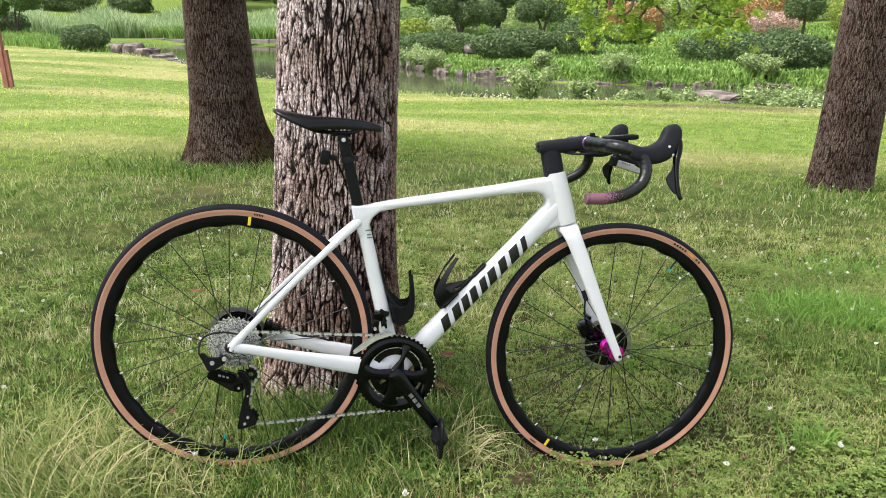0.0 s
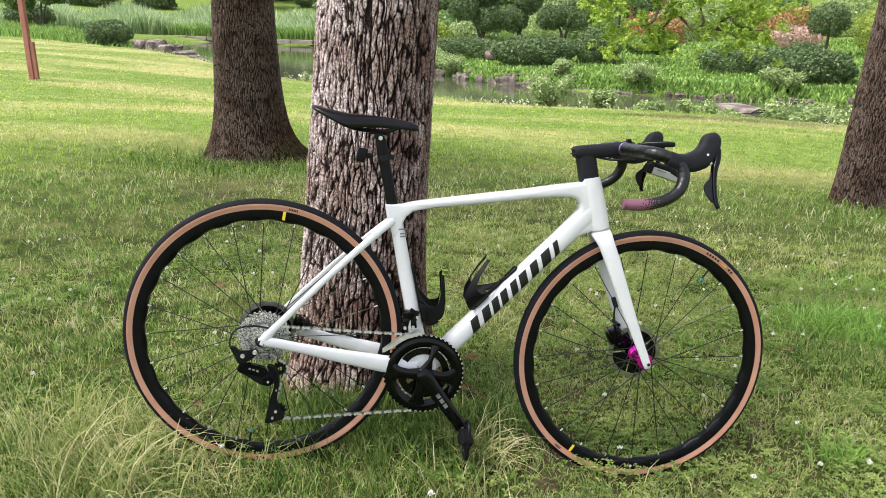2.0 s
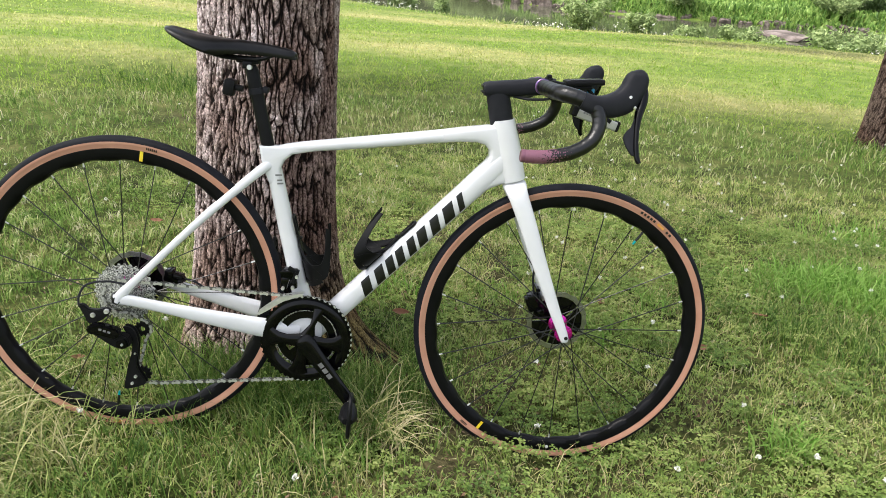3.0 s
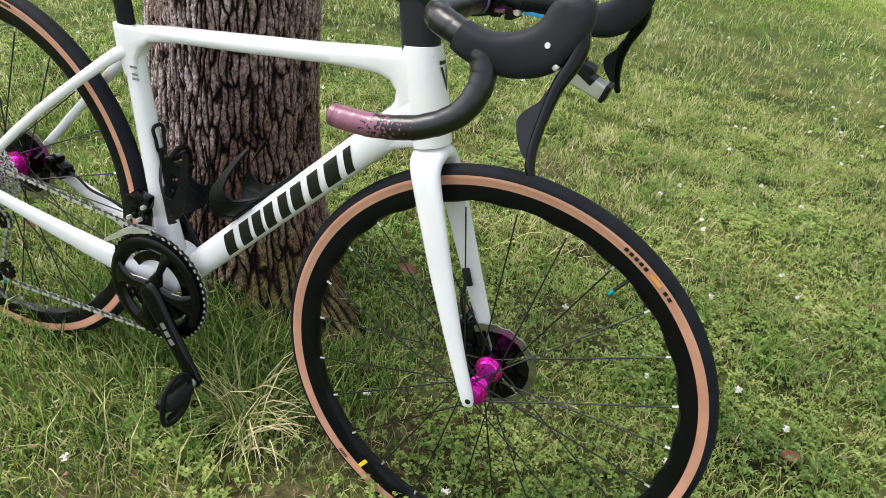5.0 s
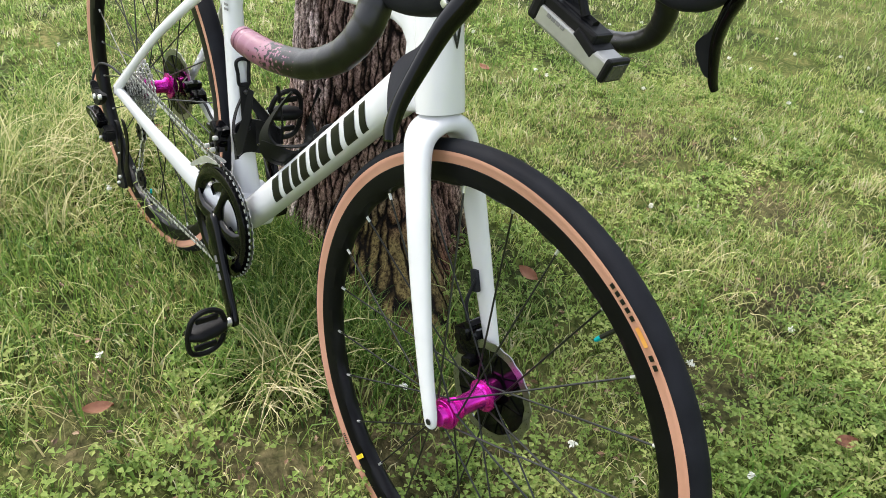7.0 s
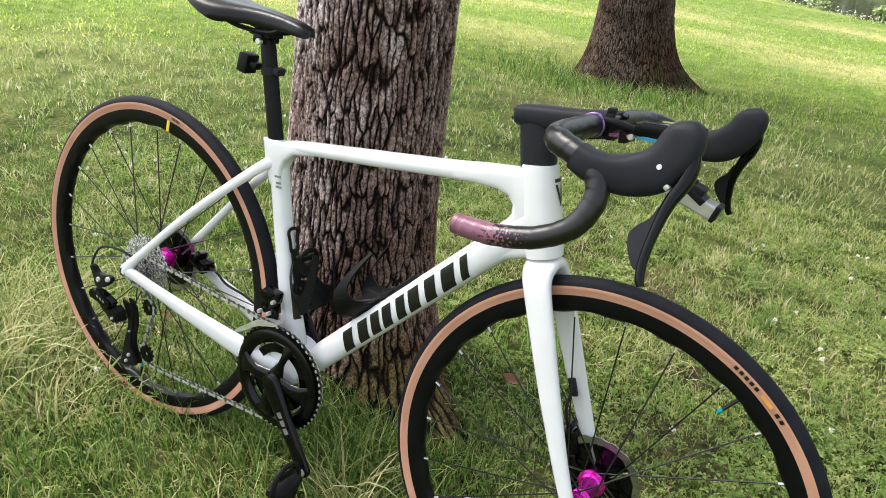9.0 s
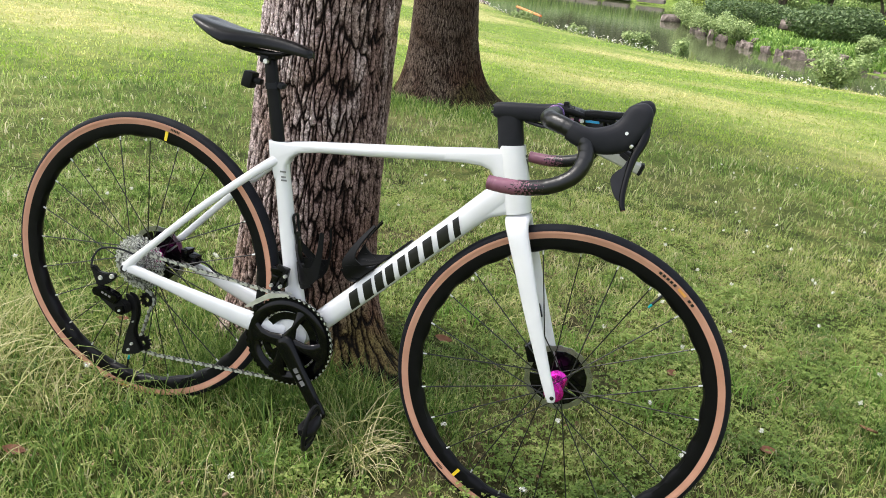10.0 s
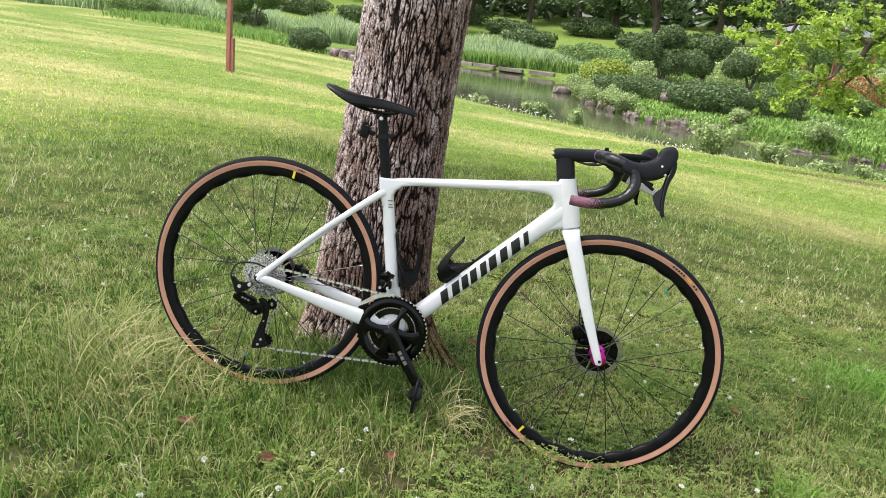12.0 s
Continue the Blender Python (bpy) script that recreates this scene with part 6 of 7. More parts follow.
lone_stone(-5.8, 41.0, WATER + 0.05, 0.45, 0.4, 0.3, "dark rock in the pond", 23)
for i, (x, y, z, s) in enumerate(((-19.6, 43.6, -1.35, 1.0), (-18.2, 42.0, -1.45, 0.8), (-16.4, 39.8, -1.6, 0.75), (-15.4, 38.2, -1.65, 0.6), (-14.3, 36.6, -1.68, 0.55), (-20.8, 44.4, -1.25, 0.7))):
    lone_stone(x, y, z, 0.85 * s, 0.6 * s, 0.42 * s, "rounded grey rock on the pond shore", 30 + i)


def kerb():
    k = empty("pond_kerb", pose(-15, 55.4, WATER))
    tagged(k, "weathered pinkish stone kerb edging the far shore", "kerb", kind="structure")
    line = [(-42, 63.3), (-24, 59.3), (-13, 54.8), (-8.2, 54.0)]
    bm = bmesh.new()
    box(bm, (1.9, 0.40, 0.26), None, 0.02)
    me = bpy.data.meshes.new("kerb_stone")
    bm.to_mesh(me)
    bm.free()
    me.materials.append(M_KERB)
    for (ax, ay), (bx, by) in zip(line, line[1:]):
        n = int(math.hypot(bx - ax, by - ay) / 1.95)
        for i in range(n):
            f = (i + 0.5) / n
            child("kerb_stone", me, k, "", Matrix.Translation((ax + (bx - ax) * f + 15, ay + (by - ay) * f - 55.4, 0.24 + 0.02 * (i % 3))) @ pose(0, 0, 0, 0, 0, math.degrees(math.atan2(by - ay, bx - ax))))


kerb()


def orange_rail():
    r = empty("orange_rail", pose(-10.4, 32.6, WATER))
    tagged(r, "short orange rail on a pale stake in the pond", "rail")
    bm = bmesh.new()
    tube(bm, [(-1.0, 1.2, 0.42), (0.0, 0.0, 0.37), (0.95, -1.15, 0.32)], 0.045, 8, 2)
    part("bar", bm, M_ORANGE, r)
    for k in (-0.9, 0.0, 0.85):
        bm = bmesh.new()
        tube(bm, [(k, -1.2 * k, -0.6), (k, -1.2 * k, 0.0), (k, -1.2 * k, 0.38)], 0.04, 8, 1)
        part("stake", bm, M_KERB, r, "pale stake")


orange_rail()


def red_post(x, y):
    z = float(height(x, y))
    p = empty("red_post", pose(x, y, z))
    tagged(p, "slim reddish-brown painted park post", "post")
    bm = bmesh.new()
    box(bm, (0.105, 0.105, 4.2), Matrix.Translation((0, 0, 1.9)), 0.01)
    part("shaft", bm, M_POST, p, smooth=False)
    bm = bmesh.new()
    box(bm, (0.08, 0.07, 0.75), Matrix.Translation((0.094, 0, 0.40)), 0.006)
    part("side_plate", bm, M_POST, p, smooth=False)


red_post(-9.62, 15.37)


# ---- shrubs, hedges, trees across the water ----
def clipped_leaves(sx, sy, sz, count, leaf, seed, power):
    """Leaves over a lumpy rounded body, denser at its skin. Returns points and triangles, base at z 0."""
    rs = np.random.RandomState(seed)
    d = rs.normal(size=(count, 3))
    d /= (np.abs(d) ** power).sum(1)[:, None] ** (1 / power)
    ph = rs.rand(6) * 6.28
    lump = 1 + 0.10 * np.sin(4 * d[:, 0] + ph[0]) * np.sin(4 * d[:, 1] + ph[1]) + 0.06 * np.sin(7 * d[:, 0] + 5 * d[:, 2] + ph[2]) + 0.04 * np.sin(11 * d[:, 1] + 9 * d[:, 0] + ph[3])
    rad = lump * (1.03 - 0.36 * rs.rand(count) ** 1.6)
    p = d * rad[:, None] * [sx, sy, sz / 2] + [0, 0, sz / 2]
    nrm = d / [sx, sy, sz / 2]
    nrm /= np.linalg.norm(nrm, axis=1)[:, None]
    nrm = nrm + rs.normal(size=(count, 3)) * 0.8
    nrm /= np.linalg.norm(nrm, axis=1)[:, None]
    a = np.cross(nrm, rs.normal(size=(count, 3)))
    a /= np.linalg.norm(a, axis=1)[:, None]
    b = np.cross(nrm, a)
    s = 0.78 * leaf * (0.6 + 0.8 * rs.rand(count))[:, None]
    v = np.stack([p - a * s, p + b * s * 0.5, p + a * s, p - b * s * 0.5], 1).reshape(-1, 3)
    i = np.arange(count)[:, None] * 4
    return v, np.concatenate([i + [0, 1, 2], i + [0, 2, 3]])


def shrub(kind, x, y, z, sx, sy, sz, material, label, count, leaf, seed, square=False, category="shrub"):
    z = max(float(height(x, y)) - 0.05, -1.45)
    s = empty(kind, pose(x, y, z))
    tagged(s, label, category)
    v, t = clipped_leaves(sx, sy, sz, int(count * 1.7), leaf, seed, 4.0 if square else 2.3)
    v[:, 2] = np.maximum(v[:, 2], 0.0)
    child("foliage", tri_mesh("foliage", v, t, material), s)
    bm = bmesh.new()
    for i in range(4):
        a = i * 1.7 + seed
        tube(bm, [(0, 0, -0.1), (0.15 * sx * math.cos(a), 0.15 * sy * math.sin(a), 0.3 * sz), (0.4 * sx * math.cos(a), 0.4 * sy * math.sin(a), 0.7 * sz)], [0.03, 0.02, 0.01], 6, 3)
    part("stem", bm, M_WOOD, s, "dark woody stems")
    return s


shrub("hedge", -1.8, 37, -1.0, 1.9, 1.2, 1.0, M_LEAF_DARK, "flat-topped clipped dark green hedge", 5200, 0.07, 1, True, "hedge")
shrub("shrub", 1.6, 33, -1.35, 1.7, 1.4, 1.25, M_LEAF_DARK, "large rounded green shrub on the bank", 6500, 0.075, 2)
shrub("shrub", 4.3, 33.5, -1.1, 1.0, 1.0, 1.45, M_LEAF_DARK, "ball-clipped dark green shrub", 3500, 0.06, 3)
shrub("hedge", 9.9, 31, -1.15, 1.75, 1.1, 0.95, M_LEAF_DARK, "flat-topped clipped dark green hedge", 4800, 0.07, 4, True, "hedge")
shrub("shrub", 12.7, 33, -1.0, 0.75, 0.7, 0.95, M_LEAF_DARK, "small clipped dark green shrub", 2000, 0.06, 5)
shrub("shrub", 10.9, 27.4, -1.5, 1.5, 1.1, 1.2, M_LEAF_DARK, "broad rounded green shrub by the water", 6500, 0.07, 6)
shrub("shrub", -23.9, 46.5, -1.2, 1.35, 1.2, 1.45, M_LEAF_DARK, "dense rounded green shrub at the lawn's edge", 4500, 0.08, 7)
shrub("hedge", -46, 84, 1.6, 4.2, 1.8, 2.0, M_LEAF_DARK, "low dark hedge on the far lawn", 5000, 0.16, 8, True, "hedge")
shrub("shrub", -51.5, 85, 2.0, 2.0, 1.8, 3.0, M_LEAF_YELLOW, "loose yellow-green rounded shrub out on the far lawn", 3500, 0.16, 9)
shrub("hedge", -38, 85, 1.6, 2.1, 1.5, 1.8, M_LEAF_DARK, "low dark hedge on the far lawn", 3000, 0.16, 10, True, "hedge")
shrub("shrub", -3.6, 41, -0.8, 1.3, 1.2, 1.6, M_LEAF_YELLOW, "loose yellow-green shrub on the bank", 4200, 0.09, 11)
shrub("shrub", 16.7, 45, -0.2, 1.9, 1.6, 1.9, M_LEAF_RED, "shrub with reddish new leaves", 3800, 0.09, 12)
shrub("shrub", 15.0, 40, -0.5, 1.2, 1.1, 1.1, M_LEAF_PINK, "low shrub with faded pink flowers", 2200, 0.07, 13)
shrub("shrub", 17.6, 36, -0.7, 1.6, 1.4, 2.4, M_LEAF_YELLOW, "upright yellow-green shrub on the far bank", 4000, 0.08, 14)
shrub("shrub", 8.5, 43, -0.4, 1.6, 1.4, 1.8, M_LEAF_RED, "shrub with reddish new leaves", 3200, 0.09, 15)
shrub("shrub", 7.2, 37, -0.9, 1.1, 0.9, 0.9, M_LEAF, "spreading green shrub on the bank", 4200, 0.08, 16)
shrub("shrub", -7, 62, -0.8, 3.0, 1.8, 1.9, M_LEAF, "spreading green shrub behind the pond", 4500, 0.12, 17)
shrub("shrub", -1, 63, -0.3, 3.4, 2.0, 2.2, M_LEAF_DARK, "spreading dark shrub behind the pond", 4500, 0.12, 18)
shrub("shrub", -34, 55, -1.1, 1.6, 1.4, 1.5, M_LEAF_DARK, "dark shrub at the lawn's edge", 3200, 0.1, 19)
shrub("shrub", -44, 54, -0.9, 2.4, 1.6, 2.0, M_LEAF, "rounded green shrub at the lawn's edge", 3600, 0.1, 20)

# Added understory: dark shrubs stand in for shade on the lawn there.
for i, (x, y, sx, h) in enumerate(((-60, 104, 3.5, 2.2), (-30, 100, 4.0, 2.4), (-21, 92, 3.0, 1.8), (-12, 98, 3.6, 2.2), (-5, 86, 2.6, 1.8), (2, 90, 3.2, 2.0), (9, 84, 3.0, 1.9), (-16, 80, 2.8, 1.7), (15, 80, 3.0, 2.2), (24, 74, 3.2, 2.2))):
    shrub("shrub", x, y, 0, sx, sx * 0.6, h, M_LEAF_DARK, "low dark shrub, added for the shade under the far park trees", 1800, 0.2, 460 + i)
for i, (x, y, sx, h, mt) in enumerate(((-2.5, 52, 2.2, 2.3, M_LEAF), (3.6, 53, 2.6, 3.0, M_LEAF_PALE), (12.6, 52, 2.2, 2.6, M_LEAF_PALE), (17.5, 53, 2.8, 3.2, M_LEAF), (22.5, 50, 2.4, 2.8, M_LEAF_PALE), (26, 46, 2.4, 3.0, M_LEAF), (21, 40, 1.7, 1.9, M_LEAF), (6.2, 48, 1.8, 1.9, M_LEAF), (-1.5, 47, 1.6, 1.7, M_LEAF_PALE), (20.5, 33, 1.8, 2.4, M_LEAF))):
    shrub("shrub", x, y, 0, sx, sx * 0.8, h, mt, "loose spreading green shrub behind the clipped garden trees", 4200, 0.10, 400 + i)


def cloud_tree(x, y, z, balls, label, material, seed, leaf=0.07, per=4200):
    """A clipped garden tree: a bent trunk with one or more round leaf pads."""
    tr = empty("topiary_tree", pose(x, y, z))
    tagged(tr, label, "tree")
    bm = bmesh.new()
    for bx, by, bz, r in balls:
        tube(bm, [(0, 0, -0.2), (bx * 0.35 + 0.05, by * 0.4, bz * 0.5), (bx, by, bz)], [0.09, 0.06, 0.03], 8, 4)
    part("trunk", bm, M_WOOD, tr, "thin bent trunk")
    for i, (bx, by, bz, r) in enumerate(balls):
        v, t = clipped_leaves(r, r, 1.6 * r, per, leaf, seed + i, 2.2)
        v += [bx, by, bz - 0.8 * r]
        child("crown", tri_mesh("crown", v, t, material), tr, "round clipped leaf pad")
    return tr


cloud_tree(3.4, 40, -0.5, ((-0.65, 0, 1.15, 0.75), (0.55, 0.2, 1.3, 0.95)), "clipped garden tree with two round crowns", M_LEAF_DARK, 40)
cloud_tree(-0.8, 40.5, -0.6, ((-0.9, 0, 1.7, 0.85), (0.4, 0, 1.1, 0.8), (0.2, 0.3, 2.3, 0.7)), "clipped garden tree with layered leaf pads", M_LEAF_DARK, 44)
cloud_tree(1.2, 43, -0.5, ((-0.3, 0, 1.0, 0.85), (0.5, 0, 1.9, 0.75)), "clipped garden tree with layered leaf pads", M_LEAF_DARK, 48)
cloud_tree(14.8, 36, -0.6, ((0, 0, 1.35, 0.85),), "clipped garden tree with one round crown", M_LEAF_DARK, 52)
cloud_tree(-31.5, 52, -1.0, ((-1.2, 0, 2.3, 1.0), (1.0, 0, 2.7, 1.0), (0.2, 0.5, 3.5, 1.0)), "small spreading tree at the lawn's edge", M_LEAF, 56, 0.1)


cloud_tree(5.0, 33.0, -1.2, ((0.1, 0, 3.1, 1.0),), "slender young tree on the bank", M_LEAF, 60)


def hanging_limb(tree):
    """A leafy limb of the lawn tree that droops over the view towards the water. In the tree's own metres."""
    rs = random.Random(9)
    ox, oy, oz = tree.matrix_world.translation

    def rel(p):
        return (p[0] - ox, p[1] - oy, p[2] - oz)
    bm = bmesh.new()
    Y = 15.5
    tube(bm, [rel(q) for q in ((3.1, 6.0, 3.9), (3.5, 9.0, 4.8), (4.4, 13.0, 4.4), (4.2, 15.0, 2.9), (3.77, Y, 1.82), (3.53, Y, 1.54), (3.42, Y, 1.18))], [0.12, 0.10, 0.085, 0.075, 0.065, 0.058, 0.055], 10, 5)
    # twigs: start, bends and tip across and up, with the leaf tufts along each
    twigs = (((3.42, 1.18), (3.14, 1.15), (2.93, 0.87), (2.61, 0.76), (2.33, 0.44)), ((3.14, 1.15), (3.1, 1.39), (2.89, 1.54), (2.54, 1.43)),
             ((2.93, 0.87), (3.03, 0.65), (3.35, 0.55)), ((3.42, 1.18), (3.39, 0.94), (3.24, 0.72), (3.21, 0.41)),
             ((3.42, 1.15), (3.67, 0.97), (3.84, 0.72), (4.13, 0.76), (4.48, 0.72), (4.9, 0.48)), ((3.84, 0.72), (4.09, 0.87), (4.13, 1.11), (3.95, 1.43), (3.84, 1.78)),
             ((4.3, 0.76), (4.52, 0.97), (4.83, 1.04), (5.22, 1.29)), ((4.52, 0.97), (4.76, 0.79), (5.08, 0.76)),
             ((3.53, 1.54), (2.96, 1.78), (2.26, 1.78), (1.64, 1.57), (1.23, 1.54)), ((2.26, 1.78), (2.08, 1.25), (1.94, 1.01)),
             ((3.77, 1.82), (4.37, 1.87), (4.99, 1.69), (5.4, 1.43)), ((4.37, 1.87), (4.59, 1.52), (4.55, 1.29)),
             ((3.77, 1.82), (3.32, 2.22), (2.43, 2.4), (1.55, 2.22)), ((4.2, 2.67), (4.9, 2.67), (5.61, 2.31)))
    cs = []
    for tw in twigs:
        ys = [Y + rs.uniform(-0.06, 0.06)] + [Y + rs.uniform(-0.7, 0.7) * min(1, k / 2) for k in range(1, len(tw))]
        pts = [(x, y, z) for (x, z), y in zip(tw, ys)]
        k = len(pts) - 1
        tube(bm, [rel(p) for p in pts], [0.034 - 0.027 * i / k for i in range(k + 1)], 6, 5)
        for i in range(1, k + 1):
            (x0, y0, z0), (x1, y1, z1) = pts[i - 1], pts[i]
            for j in range(3 if i < k else 7):
                f = rs.random()
                cs.append(rel((x0 + (x1 - x0) * f + rs.gauss(0, 0.15), y0 + (y1 - y0) * f + rs.gauss(0, 0.18), z0 + (z1 - z0) * f + rs.gauss(-0.02, 0.10))))
    for cx, cz, sx, sz, k in ((2.43, 0.65, 0.28, 0.28, 22), (2.19, 1.43, 0.35, 0.28, 22), (4.99, 1.08, 0.32, 0.35, 34), (4.82, 0.41, 0.28, 0.11, 14), (4.46, 1.64, 0.53, 0.21, 22), (3.05, 1.78, 0.49, 0.18, 40), (3.6, 1.75, 0.40, 0.22, 30), (1.46, 1.75, 0.32, 0.18, 12), (3.32, 0.44, 0.25, 0.11, 12), (5.34, 1.25, 0.18, 0.32, 12)):
        cs += [rel((cx + rs.gauss(0, sx), Y + rs.gauss(0, 0.45), cz + rs.gauss(0, sz))) for _ in range(k)]
    cs += [rel((rs.uniform(1.0, 5.8), Y + rs.uniform(-1.4, 1.4), rs.uniform(1.9, 3.6))) for _ in range(60)]
    part("hanging_limb", bm, M_WOOD, tree, "dark drooping forked limb")
    v, t = leaf_cloud(cs, (0.13, 0.13, 0.09), 9600, 0.052, 77, 0.7)
    child("limb_leaves", tri_mesh("limb_leaves", v, t, M_LEAF_LIGHT), tree, "bright yellow-green leaves on the drooping limb")


hanging_limb(right_tree)


def gazebo(x, y, z):
    g = empty("gazebo", pose(x, y, z, 0, 0, 20))
    tagged(g, "small garden shelter with red-brown posts and pale roof", "gazebo")
    for i, j in ((-1, -1), (1, -1), (1, 1), (-1, 1)):
        bm = bmesh.new()
        box(bm, (0.22, 0.22, 3.6), Matrix.Translation((2.3 * i, 2.3 * j, 1.1)), 0.02)
        part("post", bm, M_POST, g, smooth=False)
    bm = bmesh.new()
    vs = [bm.verts.new(p) for p in ((-2.7, -2.7, 2.7), (2.7, -2.7, 2.7), (2.7, 2.7, 2.7), (-2.7, 2.7, 2.7), (-0.5, -0.5, 3.7), (0.5, -0.5, 3.7), (0.5, 0.5, 3.7), (-0.5, 0.5, 3.7))]
    for q in ((0, 1, 5, 4), (1, 2, 6, 5), (2, 3, 7, 6), (3, 0, 4, 7), (4, 5, 6, 7), (3, 2, 1, 0)):
        bm.faces.new([vs[i] for i in q])
    part("roof", bm, M_ROOF, g, "pale metal roof", smooth=False)


gazebo(9.2, 60, 0.45)


def far_tree(x, y, h, r, seed):
    z = float(height(x, y))
    tr = empty("tree", pose(x, y, z))
    tagged(tr, "dark leafy park tree beyond the far lawn", "tree", "trees beyond the far lawn")
    bm = bmesh.new()
    rs = random.Random(seed)
    tube(bm, [(0, 0, -0.3), (0.2, 0, h * 0.3), (rs.uniform(-0.5, 0.5), 0, h * 0.75)], [0.42, 0.32, 0.12], 8, 4)
    for i in range(4):
        a = rs.uniform(0, 6.28)
        tube(bm, [(0.1, 0, h * 0.25), (0.4 * r * math.cos(a), 0.4 * r * math.sin(a), h * 0.45), (0.7 * r * math.cos(a), 0.7 * r * math.sin(a), h * 0.62)], [0.2, 0.13, 0.05], 6, 3)
    part("trunk", bm, M_WOOD, tr, "dark trunk and limbs")
    cs = [(rs.uniform(-0.75, 0.75) * r, rs.uniform(-0.75, 0.75) * r, h * rs.uniform(0.32, 0.95)) for _ in range(22)]
    v, t = leaf_cloud(cs, (0.42 * r, 0.42 * r, 0.10 * h), 2600, 0.30, seed)
    child("crown", tri_mesh("crown", v, t, M_LEAF_DARK), tr, "dense dark crown")


rs_far = random.Random(2)
for i in range(34):
    fx = -95 + i * 5.6 + rs_far.uniform(-3.2, 3.2)
    far_tree(fx, 101 + rs_far.uniform(-14, 15) - 0.12 * abs(fx) - (22 if fx > 22 else 0), rs_far.uniform(9, 13), rs_far.uniform(3.6, 5.0), 200 + i)


# ---- reeds and weeds along the water ----
def blades(x, y, z, h, w, rs, bend=0.5):
    """Bent tapering blades. Returns points and triangles."""
    n = len(x)
    a, b = rs.rand(n) * 2 * math.pi, rs.rand(n) * 2 * math.pi
    lean = h * bend * (0.25 + 0.75 * rs.rand(n))
    dx, dy = np.cos(a) * lean, np.sin(a) * lean
    wx, wy = np.cos(b) * w / 2, np.sin(b) * w / 2
    p = np.zeros((n, 5, 3))
    p[:, 0] = np.stack([x - wx, y - wy, z], 1)
    p[:, 1] = np.stack([x + wx, y + wy, z], 1)
    mx, my, mz = x + dx * 0.35, y + dy * 0.35, z + h * 0.6
    p[:, 2] = np.stack([mx - wx * 0.8, my - wy * 0.8, mz], 1)
    p[:, 3] = np.stack([mx + wx * 0.8, my + wy * 0.8, mz], 1)
    p[:, 4] = np.stack([x + dx, y + dy, z + np.sqrt(np.maximum(h * h - lean * lean * 0.6, 0.05 * h * h))], 1)
    i = np.arange(n)[:, None] * 5
    return p.reshape(-1, 3), np.concatenate([i + [0, 1, 3], i + [0, 3, 2], i + [2, 3, 4]])


def arching_blades(x, y, z, length, w, rise, a, k=6):
    """Long blades that rise, arch over and hang out from their tuft along the heading a. Returns points and triangles."""
    n = len(x)
    s = np.linspace(0, 1, k)[None, :]
    slope = rise[:, None] - (rise[:, None] + 0.75) * s ** 1.3
    step = length[:, None] / (k - 1)
    r = np.concatenate([np.zeros((n, 1)), np.cumsum(np.cos(slope[:, :-1]) * step, 1)], 1)
    up = np.concatenate([np.zeros((n, 1)), np.cumsum(np.sin(slope[:, :-1]) * step, 1)], 1)
    half = w[:, None] / 2 * (1 - 0.85 * s ** 1.5)
    cx, cy = x[:, None] + r * np.cos(a)[:, None], y[:, None] + r * np.sin(a)[:, None]
    cz = np.maximum(z[:, None] + up, height(cx, cy) + 0.004)
    ox, oy = -np.sin(a)[:, None] * half, np.cos(a)[:, None] * half
    p = np.stack([np.stack([cx - ox, cy - oy, cz], 2), np.stack([cx + ox, cy + oy, cz + half * 0.8], 2)], 2).reshape(-1, 3)
    i = np.arange(n)[:, None] * 2 * k
    t = np.concatenate([np.concatenate([i + [2 * j, 2 * j + 1, 2 * j + 3], i + [2 * j, 2 * j + 3, 2 * j + 2]]) for j in range(k - 1)])
    return p, t


def tuft(rs, places, material, name, label):
    """Tufts of long arching grass: x, y, spread, count, longest blade, how much each leans to a heading."""
    X, Y, L, A, R = [], [], [], [], []
    for cx, cy, cr, cnt, far, head, bias in places:
        X.append(cx + rs.normal(0, cr, cnt)), Y.append(cy + rs.normal(0, cr, cnt))
        L.append(far * (0.35 + 0.65 * rs.rand(cnt) ** 1.3))
        A.append(np.where(rs.rand(cnt) < bias, head + rs.normal(0, 0.6, cnt), rs.rand(cnt) * 2 * math.pi))
        R.append(0.75 + 0.75 * rs.rand(cnt))
    x, y = np.concatenate(X), np.concatenate(Y)
    v, t = arching_blades(x, y, height(x, y) - 0.004, np.concatenate(L), 0.0021 + 0.0016 * rs.rand(len(x)), np.concatenate(R), np.concatenate(A))
    stuff(name, v, t, material, label, "grass")


def stuff(name, v, t, material, label, category):
    return tagged(new(name, tri_mesh(name, v, t, material)), label, category, kind="stuff")


